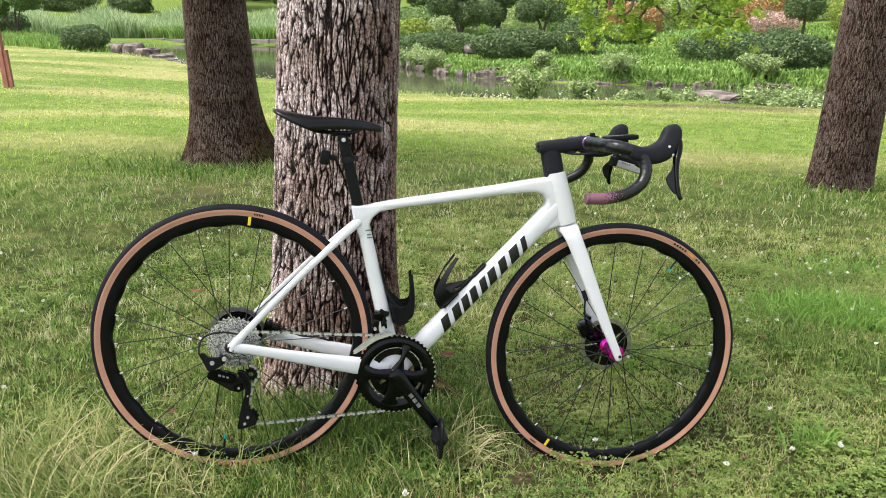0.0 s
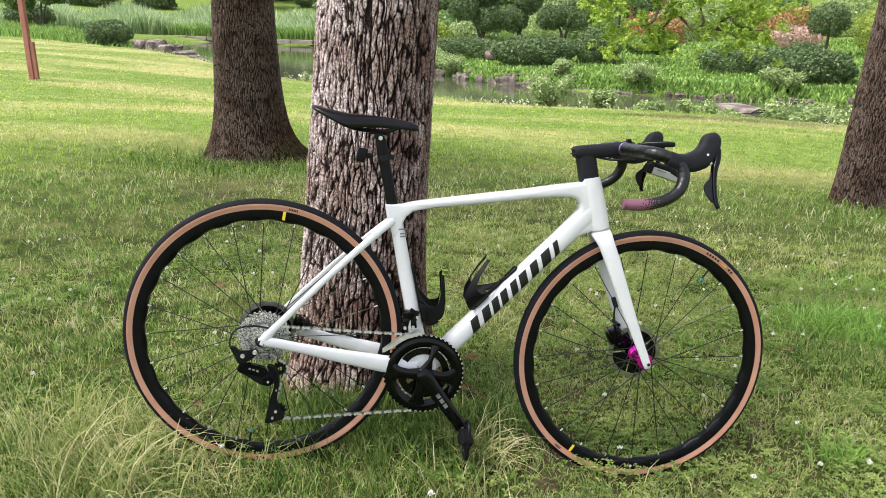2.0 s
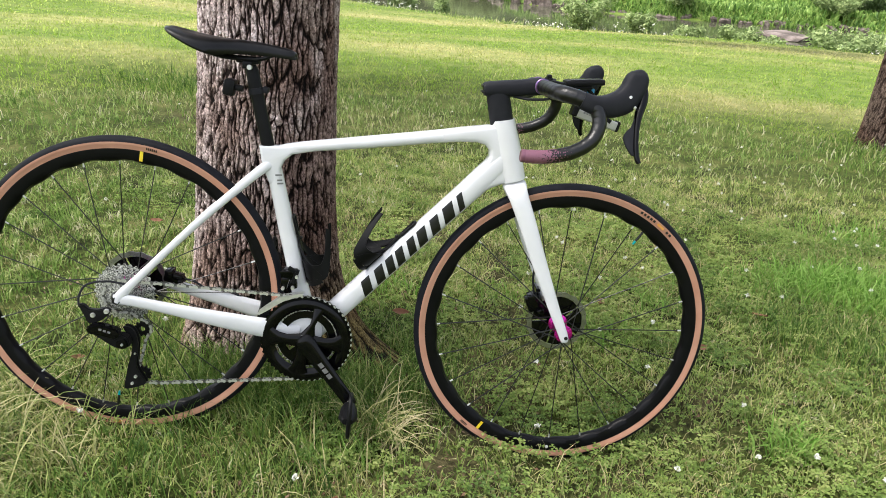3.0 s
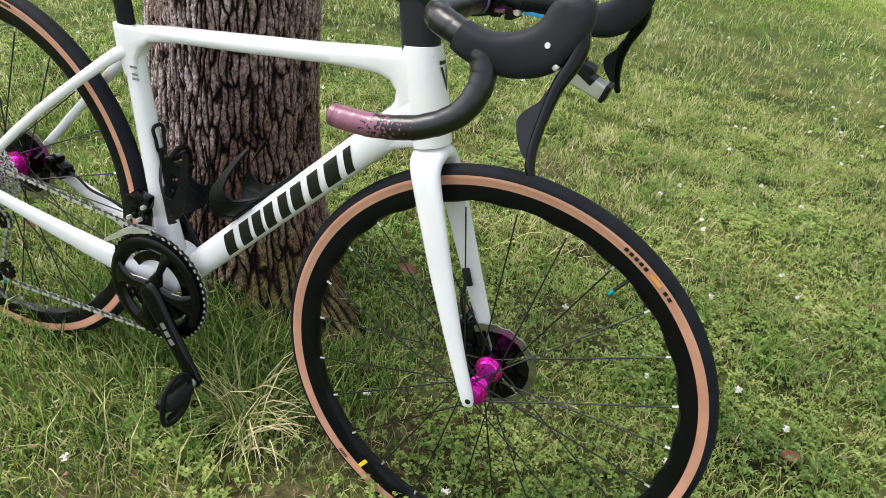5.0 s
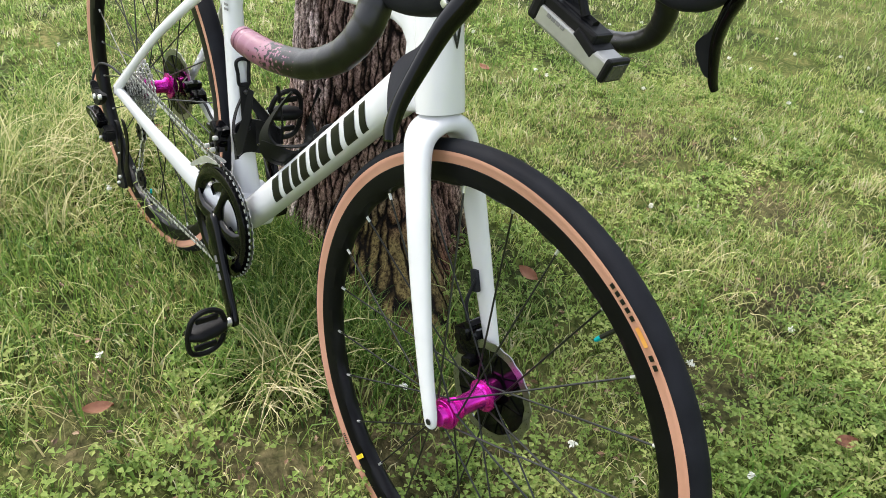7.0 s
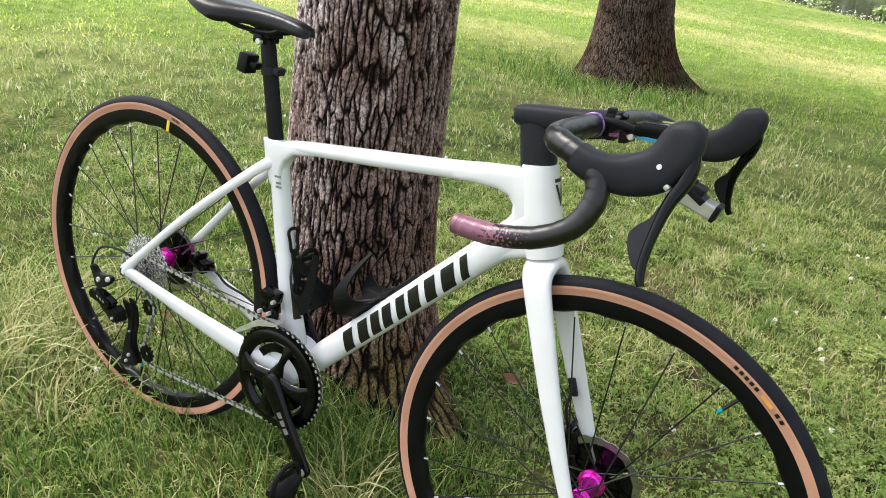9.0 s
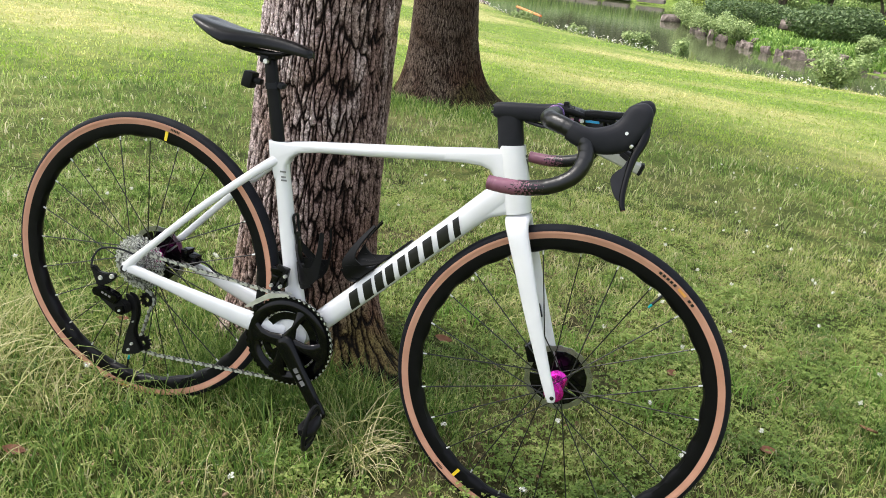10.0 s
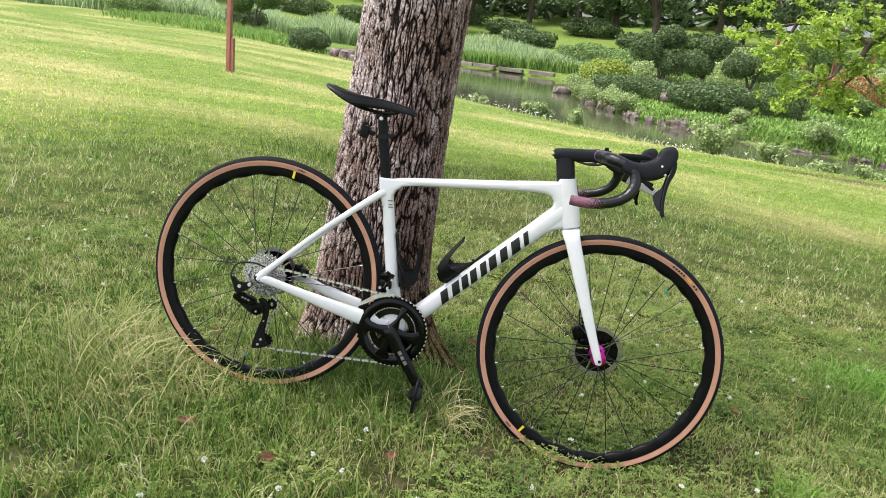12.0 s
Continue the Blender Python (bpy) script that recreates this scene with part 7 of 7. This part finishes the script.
def reed_bed():
    rs = np.random.RandomState(5)
    n = 45000
    x = rs.uniform(-75, -6, n)
    y = 56.0 + np.interp(x, [-75, -42, -24, -13, -6], [-2, -2, 4.5, 0, -0.5]) + rs.rand(n) ** 1.1 * np.interp(x, [-75, -30, -6], [17, 15, 8])
    z = height(x, y)
    h = (0.7 + 0.9 * rs.rand(n) + 0.5 * np.sin(x * 0.8 + y * 0.5)) * np.interp(x, [-24, -6], [1, 0.75])
    v, t = blades(x, y, z, np.maximum(h, 0.4), 0.07 + 0.05 * rs.rand(n), rs, 0.6)
    stuff("reeds", v, t, M_REED, "tall grey-green reeds along the far shore", "reeds")
    n = 19000
    x = rs.uniform(-60, 5, n)
    y = 55.8 + np.interp(x, [-60, -42, -24, -13, -6, 5], [10.5, 7.8, 3.8, -0.1, -0.6, -0.9]) + rs.rand(n) * 1.6
    v, t = blades(x, y, height(x, y), 0.55 + 0.5 * rs.rand(n), 0.06 + 0.04 * rs.rand(n), rs, 0.6)
    stuff("sedge", v, t, M_BANK, "bright green sedge behind the kerb", "grass")
    n = 12000
    x = rs.uniform(-45, -21, n)
    y = np.interp(x, [-45, -24], [54, 47.5]) + rs.normal(0, 1.3, n)
    z = np.maximum(height(x, y), WATER)
    v, t = blades(x, y, z, 0.25 + 0.4 * rs.rand(n), 0.05 + 0.03 * rs.rand(n), rs, 0.6)
    stuff("shore_grass", v, t, M_BANK, "rough tall grass along the lawn's far edge", "grass")
    n = 32000
    x, y = rs.uniform(-150, 150, n), rs.uniform(112, 132, n)
    c = np.stack([x, y, 3.6 + 15 * rs.rand(n) ** 1.2 + 2 * np.sin(x * 0.3)], 1)
    v, t = leaf_cloud(c, (0.8, 0.8, 0.8), n, 1.0, 31)
    stuff("far_woods", v, t, M_LEAF_DARK, "dense dark woods closing the view", "woods")


reed_bed()


def weed(x, y, r, h, seed):
    z = float(height(x, y))
    w = empty("weed", pose(x, y, max(z, WATER)))
    tagged(w, "leafy green weed growing at the water's edge", "weed", "weeds along the shore")
    rs = random.Random(seed)
    bm = bmesh.new()
    cs = []
    for i in range(9):
        a = rs.uniform(0, 6.28)
        q = r * rs.uniform(0.2, 0.9)
        e = (q * math.cos(a), q * math.sin(a), h * rs.uniform(0.6, 1.0))
        tube(bm, [(0, 0, 0), (e[0] * 0.4, e[1] * 0.4, e[2] * 0.6), e], [0.012, 0.009, 0.004], 5, 3)
        for k in range(4):
            f = 0.4 + 0.2 * k
            cs.append((e[0] * f, e[1] * f, e[2] * f))
    part("stem", bm, M_LEAF_PALE, w)
    v, t = leaf_cloud(cs, (0.34 * r, 0.34 * r, 0.22 * h), 2200, 0.05, seed)
    child("leaves", tri_mesh("leaves", v, t, M_LEAF_PALE), w)


for i, (x, y, r, h) in enumerate(((1.5, 20.6, 0.8, 0.95), (3.0, 20.4, 0.45, 0.6), (5.2, 19.6, 0.55, 0.55), (7.0, 18.4, 0.9, 0.75), (8.0, 17.6, 0.7, 0.6), (4.1, 20.3, 0.4, 0.45),
                                  (-4.2, 25.6, 0.55, 0.6), (-2.6, 24.9, 0.5, 0.6), (-6.6, 27.0, 0.4, 0.5), (9.4, 16.9, 0.7, 0.6), (6.0, 19.2, 0.5, 0.4), (-9.5, 29.4, 0.5, 0.5), (11.5, 15.2, 0.8, 0.7),
                                  (-5.0, 45.0, 1.0, 1.0), (-4.9, 43.0, 1.0, 1.0), (-4.8, 41.2, 1.0, 1.0), (-4.6, 39.6, 1.0, 1.0), (-4.2, 38.0, 1.0, 0.9), (-3.7, 36.5, 1.0, 0.9), (-3.1, 35.0, 0.9, 0.9), (-2.4, 33.8, 0.9, 0.8), (-1.8, 32.8, 0.8, 0.7), (2.3, 28.9, 0.7, 0.6), (5.0, 27.6, 0.9, 0.7), (9.6, 26.2, 0.8, 0.6))):
    weed(x, y, r, h, 300 + i)


def bank_growth():
    """Rough grass and ground cover on the slope across the water."""
    rs = np.random.RandomState(15)
    n = 60000
    x = rs.uniform(-6, 26, n)
    base = np.interp(x, [-6, -4.4, -2.8, -0.6, 2, 6.4, 8.3, 11, 14, 24, 26], [46, 38.4, 34.6, 31.0, 28.8, 27.0, 26.1, 25.6, 25.0, 22.4, 22])
    y = base - 0.4 + rs.rand(n) ** 1.9 * 22
    on = pond_distance(x, y) > 0.03
    x, y, base = x[on], y[on], base[on]
    n = len(x)
    z = height(x, y)
    h = 0.08 + 0.14 * rs.rand(n) ** 2 + 0.14 * np.exp(-(y - base) / 0.8) * rs.rand(n)
    v, t = blades(x, y, z, h, 0.05 + 0.035 * rs.rand(n), rs, 0.8)
    stuff("bank_grass", v, t, M_BANK, "rough bright green grass on the far bank", "grass")
    n = 9000
    f = rs.rand(n)
    x = -16 + 33 * f
    y = np.interp(x, [-16, -8, -2, 4, 9, 17], [36.8, 28.2, 24.6, 21.4, 18.2, 12.0]) - 0.9 + rs.normal(0, 0.5, n)
    z = np.maximum(height(x, y), WATER)
    v, t = blades(x, y, z, 0.08 + 0.14 * rs.rand(n), 0.03 + 0.02 * rs.rand(n), rs, 0.6)
    stuff("shore_grass", v, t, M_GRASS, "taller grass along the near shore", "grass")
    n = 900
    x = rs.uniform(-12, 12, n)
    y = np.interp(x, [-16, -8, -2, 4, 9, 17], [36.8, 28.2, 24.6, 21.4, 18.2, 12.0]) - 1.5 + rs.normal(0, 0.5, n)
    keep = (np.sin(x * 0.9) + rs.rand(n)) > 0.35
    x, y = x[keep], y[keep]
    z = height(x, y) + 0.12 + 0.14 * rs.rand(len(x))
    v, t = leaf_cloud(np.stack([x, y, z], 1), (0.05, 0.05, 0.05), len(x) * 2, 0.028, 19)
    stuff("white_wildflowers", v, t, M_FLOWER, "small white wildflowers along the shore", "flowers")


bank_growth()


# ---- the lawn ----
TRUNKS = ((-0.36, 2.09, 0.21), (-0.14, 2.045, 0.12), (-0.02, 2.02, 0.08), (-2.25, 6.92, 0.40), (3.04, 6.1, 0.25))


def lawn_points(n, r0, r1, rs, core=0.45):
    """Places round the bicycle, denser near it."""
    k = int(n * core)
    r = np.concatenate([np.sqrt(rs.rand(k)) * r0, r0 * (r1 / r0) ** rs.rand(n - k)])
    a = rs.rand(n) * 2 * math.pi
    x, y = 0.2 + r * np.cos(a), 1.7 + r * np.sin(a)
    keep = (pond_distance(x, y) > 0.8) & (y > -1.5)
    for tx, ty, tr in TRUNKS:
        keep &= np.hypot(x - tx, y - ty) > tr
    keep &= ~((np.interp(x, [-60, 60], [70, -16]) < y) & (y > 19))
    return x[keep], y[keep], np.maximum(r[keep], 0.0)


def lawn():
    rs = np.random.RandomState(21)
    x, y, r = lawn_points(560000, 2.6, 46, rs, 0.31)
    # the lawn is denser on the side that slopes to the pond
    keep = ((y > 1.2) & (x < 0.9 * (y + 1.5))) | (r < 3.5) | (rs.rand(len(x)) < 0.25)
    keep &= (r < 18) | (rs.rand(len(x)) < 0.7)
    x, y, r = x[keep], y[keep], r[keep]
    big = np.clip(r / 2.6, 1, 9)
    clump = 0.15 + 1.5 * value_noise(x, y, 11, 1) * (0.4 + value_noise(x, y, 3.1, 2))
    bare = sum(np.exp(-((x - bx) ** 2 + (y - by) ** 2) / (br * br)) for bx, by, br in BARE) + 0.8 * (value_noise(x, y, 5, 3) > 0.8)
    # the sward is thick in tussocks and thin between them
    tussock = value_noise(x, y, 15, 31)
    keep = (rs.rand(len(x)) > 0.62 * np.clip(bare, 0, 1)) & ((r > 5) | (rs.rand(len(x)) < np.clip(2.6 * tussock - 0.45, 0.12, 1)))
    clump = clump * np.where(r > 5, 1.0, 0.55 + 1.0 * tussock)
    x, y, r, big, clump = x[keep], y[keep], r[keep], big[keep], clump[keep]
    h = (0.020 + 0.036 * rs.rand(len(x)) ** 1.6 * clump) * np.where(r < 5, np.clip(big, 1, 1.8), 1.0)
    near_left = np.exp(-((x + 0.75) ** 2 + (y - 1.35) ** 2) / 0.18)
    h *= 1 + 0.5 * near_left
    # short worn turf to the bicycle's front, no tall growth before the wheels
    h *= 1 - 0.30 * np.clip((x - 0.1) / 0.4, 0, 1) * np.exp(-((r - 0.5) / 3.0) ** 2)
    h *= 1 - 0.45 * np.exp(-((x + 0.5) ** 2 / 0.10 + (y - 1.56) ** 2 / 0.012))
    w = (0.0030 + 0.0026 * rs.rand(len(x))) * big
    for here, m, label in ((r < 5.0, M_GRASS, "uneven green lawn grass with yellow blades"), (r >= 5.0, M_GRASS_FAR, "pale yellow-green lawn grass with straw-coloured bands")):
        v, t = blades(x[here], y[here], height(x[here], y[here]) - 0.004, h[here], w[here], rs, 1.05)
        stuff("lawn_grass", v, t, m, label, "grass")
    # short fine turf between the taller blades
    n = 150000
    x, y = rs.uniform(-0.9, 3.4, n), 0.95 + 3.6 * rs.rand(n) ** 1.25
    keep = (x < 0.9 + 0.95 * (y - 0.5)) & (rs.rand(n) > 0.45 * np.clip(sum(np.exp(-((x - bx) ** 2 + (y - by) ** 2) / (br * br)) for bx, by, br in BARE), 0, 1))
    for tx, ty, tr in TRUNKS:
        keep &= np.hypot(x - tx, y - ty) > tr
    x, y = x[keep], y[keep]
    tussock = value_noise(x, y, 15, 31)
    keep = tussock + 0.45 * rs.rand(len(x)) > 0.6
    x, y, tussock = x[keep], y[keep], tussock[keep]
    h = 0.010 + 0.034 * rs.rand(len(x)) * (0.3 + tussock)
    v, t = blades(x, y, height(x, y) - 0.003, h, 0.0020 + 0.0016 * rs.rand(len(x)), rs, 1.3)
    stuff("short_turf", v, t, M_TURF, "short fine yellow-green turf round the bicycle", "grass")
    # crumbs of dead leaf and twig lying on the soil
    n = 9000
    x, y = rs.uniform(-1.2, 2.6, n), 0.95 + 3.0 * rs.rand(n) ** 1.2
    keep = value_noise(x, y, 3.0, 14) + 0.5 * rs.rand(n) + 0.35 * sum(np.exp(-((x - bx) ** 2 + (y - by) ** 2) / (br * br)) for bx, by, br in BARE) > 0.86
    x, y = x[keep], y[keep]
    v, t = leaf_cloud(np.stack([x, y, height(x, y) + 0.010 + 0.008 * rs.rand(len(x))], 1), (0.004, 0.004, 0.003), len(x), 0.006, 27, 2.0)
    stuff("leaf_litter", v, t, M_LITTER, "brown crumbs of dead leaves lying in the grass", "leaf litter")
    # long dry tufts
    xs, ys, hs = [], [], []
    tuft(rs, ((0.03, 1.735, 0.026, 120, 0.27, 3.6, 0.15), (0.07, 1.71, 0.03, 60, 0.21, 5.6, 0.3)), M_CLUMP, "dry_grass_clump", "arching clump of yellowing grass under the pedal")
    tuft(rs, ((-0.70, 1.27, 0.06, 130, 0.20, 2.8, 0.4), (-0.84, 1.44, 0.07, 360, 0.30, 2.6, 0.35), (-0.78, 1.36, 0.05, 180, 0.27, 4.4, 0.4), (-0.92, 1.62, 0.07, 320, 0.27, 2.4, 0.3), (-1.04, 1.58, 0.09, 260, 0.28, 2.2, 0.3), (-0.50, 1.22, 0.07, 110, 0.15, 2.6, 0.3), (-0.62, 1.50, 0.05, 120, 0.16, 3.2, 0.3), (0.05, 2.68, 0.05, 50, 0.16, 1.0, 0.3), (0.15, 2.76, 0.06, 60, 0.16, 2.0, 0.3), (0.42, 2.88, 0.08, 50, 0.13, 1.0, 0.2), (-0.76, 1.56, 0.05, 130, 0.18, 3.0, 0.5), (-0.68, 1.46, 0.05, 90, 0.15, 3.4, 0.4), (-0.15, 1.25, 0.07, 60, 0.16, 1.2, 0.3)),
         M_TUFT, "straw_grass_tufts", "tall pale straw-green grass tufts beside the rear wheel")
    for cx, cy, cr, cnt, hh in ((-0.05, 1.50, 0.08, 70, 0.12), (0.75, 1.15, 0.25, 160, 0.08), (1.3, 2.2, 0.5, 240, 0.08), (-0.66, 1.28, 0.12, 110, 0.10), (-0.95, 1.5, 0.2, 90, 0.12)):
        xs.append(cx + rs.normal(0, cr, cnt)), ys.append(cy + rs.normal(0, cr, cnt)), hs.append(hh * (0.45 + 0.75 * rs.rand(cnt)))
    x, y, h = np.concatenate(xs), np.concatenate(ys), np.concatenate(hs)
    v, t = blades(x, y, height(x, y) - 0.004, h, 0.0020 + 0.0014 * rs.rand(len(x)), rs, 1.0)
    stuff("dry_grass_tufts", v, t, M_STRAW, "long dry straw-coloured grass tufts under the pedals", "grass")
    xs, ys, hs = [], [], []
    for cx, cy, cr, cnt, hh in ((-0.08, 1.90, 0.07, 900, 0.12), (-0.20, 1.86, 0.07, 700, 0.09), (0.05, 1.90, 0.07, 500, 0.10), (0.02, 2.14, 0.09, 400, 0.09), (-0.40, 1.85, 0.07, 900, 0.10), (-0.30, 1.90, 0.06, 900, 0.11), (-0.6, 1.95, 0.08, 300, 0.09), (-0.72, 1.30, 0.11, 420, 0.10), (-0.28, 1.30, 0.14, 260, 0.09), (-0.12, 1.58, 0.10, 200, 0.11), (-0.45, 1.75, 0.10, 160, 0.11), (0.02, 1.78, 0.07, 260, 0.10), (-0.90, 1.42, 0.13, 520, 0.13), (-1.05, 1.60, 0.16, 420, 0.14), (-0.62, 1.15, 0.14, 360, 0.09), (-1.15, 1.25, 0.18, 360, 0.13), (-0.35, 1.45, 0.12, 300, 0.10), (-1.4, 2.1, 0.3, 420, 0.11),
                                (-2.1, 6.25, 0.35, 900, 0.13), (-2.65, 6.35, 0.3, 700, 0.12), (-1.6, 6.5, 0.25, 500, 0.12), (3.0, 5.75, 0.3, 600, 0.10), (1.27, 2.55, 0.10, 700, 0.09), (1.45, 2.45, 0.12, 700, 0.09), (1.15, 2.75, 0.12, 400, 0.08), (-0.30, 1.78, 0.10, 700, 0.10), (0.12, 1.98, 0.08, 500, 0.08), (-0.02, 1.96, 0.06, 500, 0.08)):
        xs.append(cx + rs.normal(0, cr, cnt)), ys.append(cy + rs.normal(0, cr, cnt)), hs.append(hh * (0.45 + 0.75 * rs.rand(cnt)))
    x, y, h = np.concatenate(xs), np.concatenate(ys), np.concatenate(hs)
    keep = np.ones(len(x), bool)
    for tx, ty, tr in TRUNKS:
        keep &= np.hypot(x - tx, y - ty) > tr * 0.95
    x, y, h = x[keep], y[keep], h[keep]
    v, t = blades(x, y, height(x, y) - 0.004, h, (0.0020 + 0.0016 * rs.rand(len(x))) * np.where(y > 4, 2.2, 1), rs, 0.9)
    stuff("long_grass", v, t, M_LONG, "long dark green grass round the tree roots", "grass")
    # lush bright patches of broader grass
    xs, ys, hs = [], [], []
    for cx, cy, cr, cnt, hh in ((0.30, 2.62, 0.06, 50, 0.07), (0.62, 2.35, 0.07, 60, 0.07), (0.82, 2.62, 0.08, 60, 0.08), (-0.08, 2.55, 0.06, 60, 0.08), (-0.02, 1.62, 0.05, 50, 0.07), (1.50, 2.95, 0.15, 1500, 0.10), (1.72, 2.85, 0.12, 800, 0.09), (1.02, 1.85, 0.035, 60, 0.10), (1.06, 1.90, 0.04, 40, 0.08), (1.9, 3.6, 0.2, 500, 0.08)):
        xs.append(cx + rs.normal(0, cr, cnt)), ys.append(cy + rs.normal(0, cr * 0.7, cnt)), hs.append(hh * (0.45 + 0.75 * rs.rand(cnt)))
    x, y, h = np.concatenate(xs), np.concatenate(ys), np.concatenate(hs)
    v, t = blades(x, y, height(x, y) - 0.004, h, 0.0040 + 0.0025 * rs.rand(len(x)), rs, 1.0)
    stuff("lush_grass", v, t, M_LUSH, "bright green lush patches of broader grass", "grass")
    # dead stems lying in the turf
    x, y, r = lawn_points(60000, 2.6, 8, rs, 0.75)
    keep = value_noise(x, y, 4.2, 8) + 0.3 * rs.rand(len(x)) + 0.04 * (x > 0.3) > 0.62
    x, y, r = x[keep], y[keep], r[keep]
    big = np.clip(r / 2.6, 1, 3)
    v, t = blades(x, y, height(x, y) + 0.006 + 0.018 * rs.rand(len(x)), (0.015 + 0.04 * rs.rand(len(x)) ** 1.5) * big, (0.0012 + 0.0010 * rs.rand(len(x))) * big, rs, 1.7)
    stuff("dead_grass", v, t, M_STRAW, "dead straw-coloured stems matted in the lawn", "grass")
    # broad-leaved weeds
    x, y, r = lawn_points(950, 2.6, 6, rs, 0.8)
    keep = value_noise(x, y, 2.2, 9) > 0.45
    x, y = x[keep], y[keep]
    k = 6
    X, Y = np.repeat(x, k), np.repeat(y, k)
    a = np.tile(np.arange(k) * 2 * math.pi / k, len(x)) + np.repeat(rs.rand(len(x)) * 6.28, k) + rs.rand(len(X)) * 0.5
    L = (0.012 + 0.018 * rs.rand(len(X)))
    d = np.stack([np.cos(a), np.sin(a), np.zeros(len(X))], 1)
    e = np.stack([-np.sin(a), np.cos(a), np.zeros(len(X))], 1)
    c = np.stack([X, Y, height(X, Y) + 0.010 + 0.012 * rs.rand(len(X))], 1)
    up = np.array([0, 0, 1.0])
    Lc = L[:, None]
    q = np.stack([c, c + d * Lc * 0.55 + e * Lc * 0.22 + up * Lc * 0.40, c + d * Lc + up * Lc * 0.25, c + d * Lc * 0.55 - e * Lc * 0.22 + up * Lc * 0.40, c + d * Lc * 0.55 + up * Lc * 0.34], 1).reshape(-1, 3)
    i = np.arange(len(X))[:, None] * 5
    stuff("lawn_weeds", q, np.concatenate([i + [0, 4, 1], i + [1, 4, 2], i + [2, 4, 3], i + [3, 4, 0]]), M_CLOVER, "low broad-leaved weeds among the grass", "weeds")
    # clover leaves
    x, y, r = lawn_points(52000, 2.4, 7, rs, 0.8)
    patchy = np.sin(x * 2.7 + 1.1) * np.sin(y * 3.3 + 0.4 * x) + 0.7 * (x > 0.3) + 0.5 * rs.rand(len(x))
    x, y = x[patchy > 0.45], y[patchy > 0.45]
    thick_x, thick_y = rs.uniform(-0.35, 2.2, 30000), rs.uniform(1.0, 3.6, 30000)
    on = (value_noise(thick_x, thick_y, 5.5, 16) + 0.35 * value_noise(thick_x, thick_y, 19, 17) + 0.5 * rs.rand(30000) > 1.08) & (np.hypot(thick_x + 0.2, thick_y - 2.06) > 0.26)
    broad = np.concatenate([np.ones(len(x)), np.full(on.sum(), 1.3)])
    x, y = np.concatenate([x, thick_x[on]]), np.concatenate([y, thick_y[on]])
    k = len(x)
    z = height(x, y) + 0.018 + 0.024 * rs.rand(k) * broad
    a0 = rs.rand(k) * 6.28
    V, T = [], []
    for j in range(3):
        a = a0 + j * 2.094
        s = (0.0050 + 0.0040 * rs.rand(k)) * broad
        d, e = np.stack([np.cos(a), np.sin(a), np.zeros(k)], 1), np.stack([-np.sin(a), np.cos(a), np.zeros(k)], 1)
        c = np.stack([x, y, z], 1)
        q = np.stack([c, c + (d * 0.75 + e * 0.5) * s[:, None] + [0, 0, 0.003], c + d * 1.25 * s[:, None], c + (d * 0.75 - e * 0.5) * s[:, None] + [0, 0, 0.003]], 1).reshape(-1, 3)
        i = np.arange(k)[:, None] * 4 + j * 4 * k
        V.append(q)
        T += [i + [0, 1, 2], i + [0, 2, 3]]
    stuff("clover", np.concatenate(V), np.concatenate(T), M_CLOVER, "patches of small green clover leaves in the lawn", "clover")
    # clover flowers
    x, y, r = lawn_points(900, 3.2, 9, rs, 0.6)
    keep = rs.rand(len(x)) < np.where(x > 0.3, 1.0, 0.35)
    x, y = x[keep], y[keep]
    z = height(x, y) + 0.05 + 0.03 * rs.rand(len(x))
    v, t = leaf_cloud(np.stack([x, y, z], 1), (0.007, 0.007, 0.006), len(x) * 30, 0.0036, 23)
    stuff("clover_flowers", v, t, M_FLOWER, "scattered white clover flower heads", "flowers")


lawn()


def fallen_leaf(x, y, s, turn, tilt):
    bm = bmesh.new()
    rows = []
    for i in range(7):
        u = -1 + i / 3
        w = 0.5 * math.cos(u * math.pi / 2) ** 0.8 + 0.01
        rows.append([bm.verts.new((u * s, k * w * s, 0.18 * s * (k * k) + 0.10 * s * u * u)) for k in (-1, -0.5, 0, 0.5, 1)])
    for a, b in zip(rows, rows[1:]):
        for k in range(4):
            bm.faces.new((a[k], a[k + 1], b[k + 1], b[k]))
    bmesh.ops.solidify(bm, geom=bm.faces[:], thickness=0.0006)
    me = bpy.data.meshes.new("fallen_leaf")
    bm.to_mesh(me)
    bm.free()
    me.materials.append(M_DEADLEAF)
    me.shade_smooth()
    ob = new("fallen_leaf", me)
    ob.matrix_world = pose(x, y, float(height(x, y)) + 0.038, tilt, tilt * 0.5, turn)
    tagged(ob, "dry reddish-brown fallen leaf lying on the grass", "leaf", "fallen leaves")


for x, y, s, turn, tilt in ((-0.777, 1.832, 0.020, 30, 15), (0.005, 1.432, 0.030, 80, 5), (-0.516, 1.309, 0.030, 20, 10), (-0.255, 1.263, 0.032, 70, 25), (-0.012, 2.314, 0.032, 15, 20),
                            (0.45, 1.30, 0.03, 100, 40), (-0.95, 1.75, 0.022, 60, 10), (1.15, 2.6, 0.03, 150, 12), (0.9, 2.3, 0.028, 40, 20), (-1.1, 2.9, 0.03, 10, 10), (0.62, 2.55, 0.03, 75, 15)):
    fallen_leaf(x, y, 0.85 * s, turn, tilt)
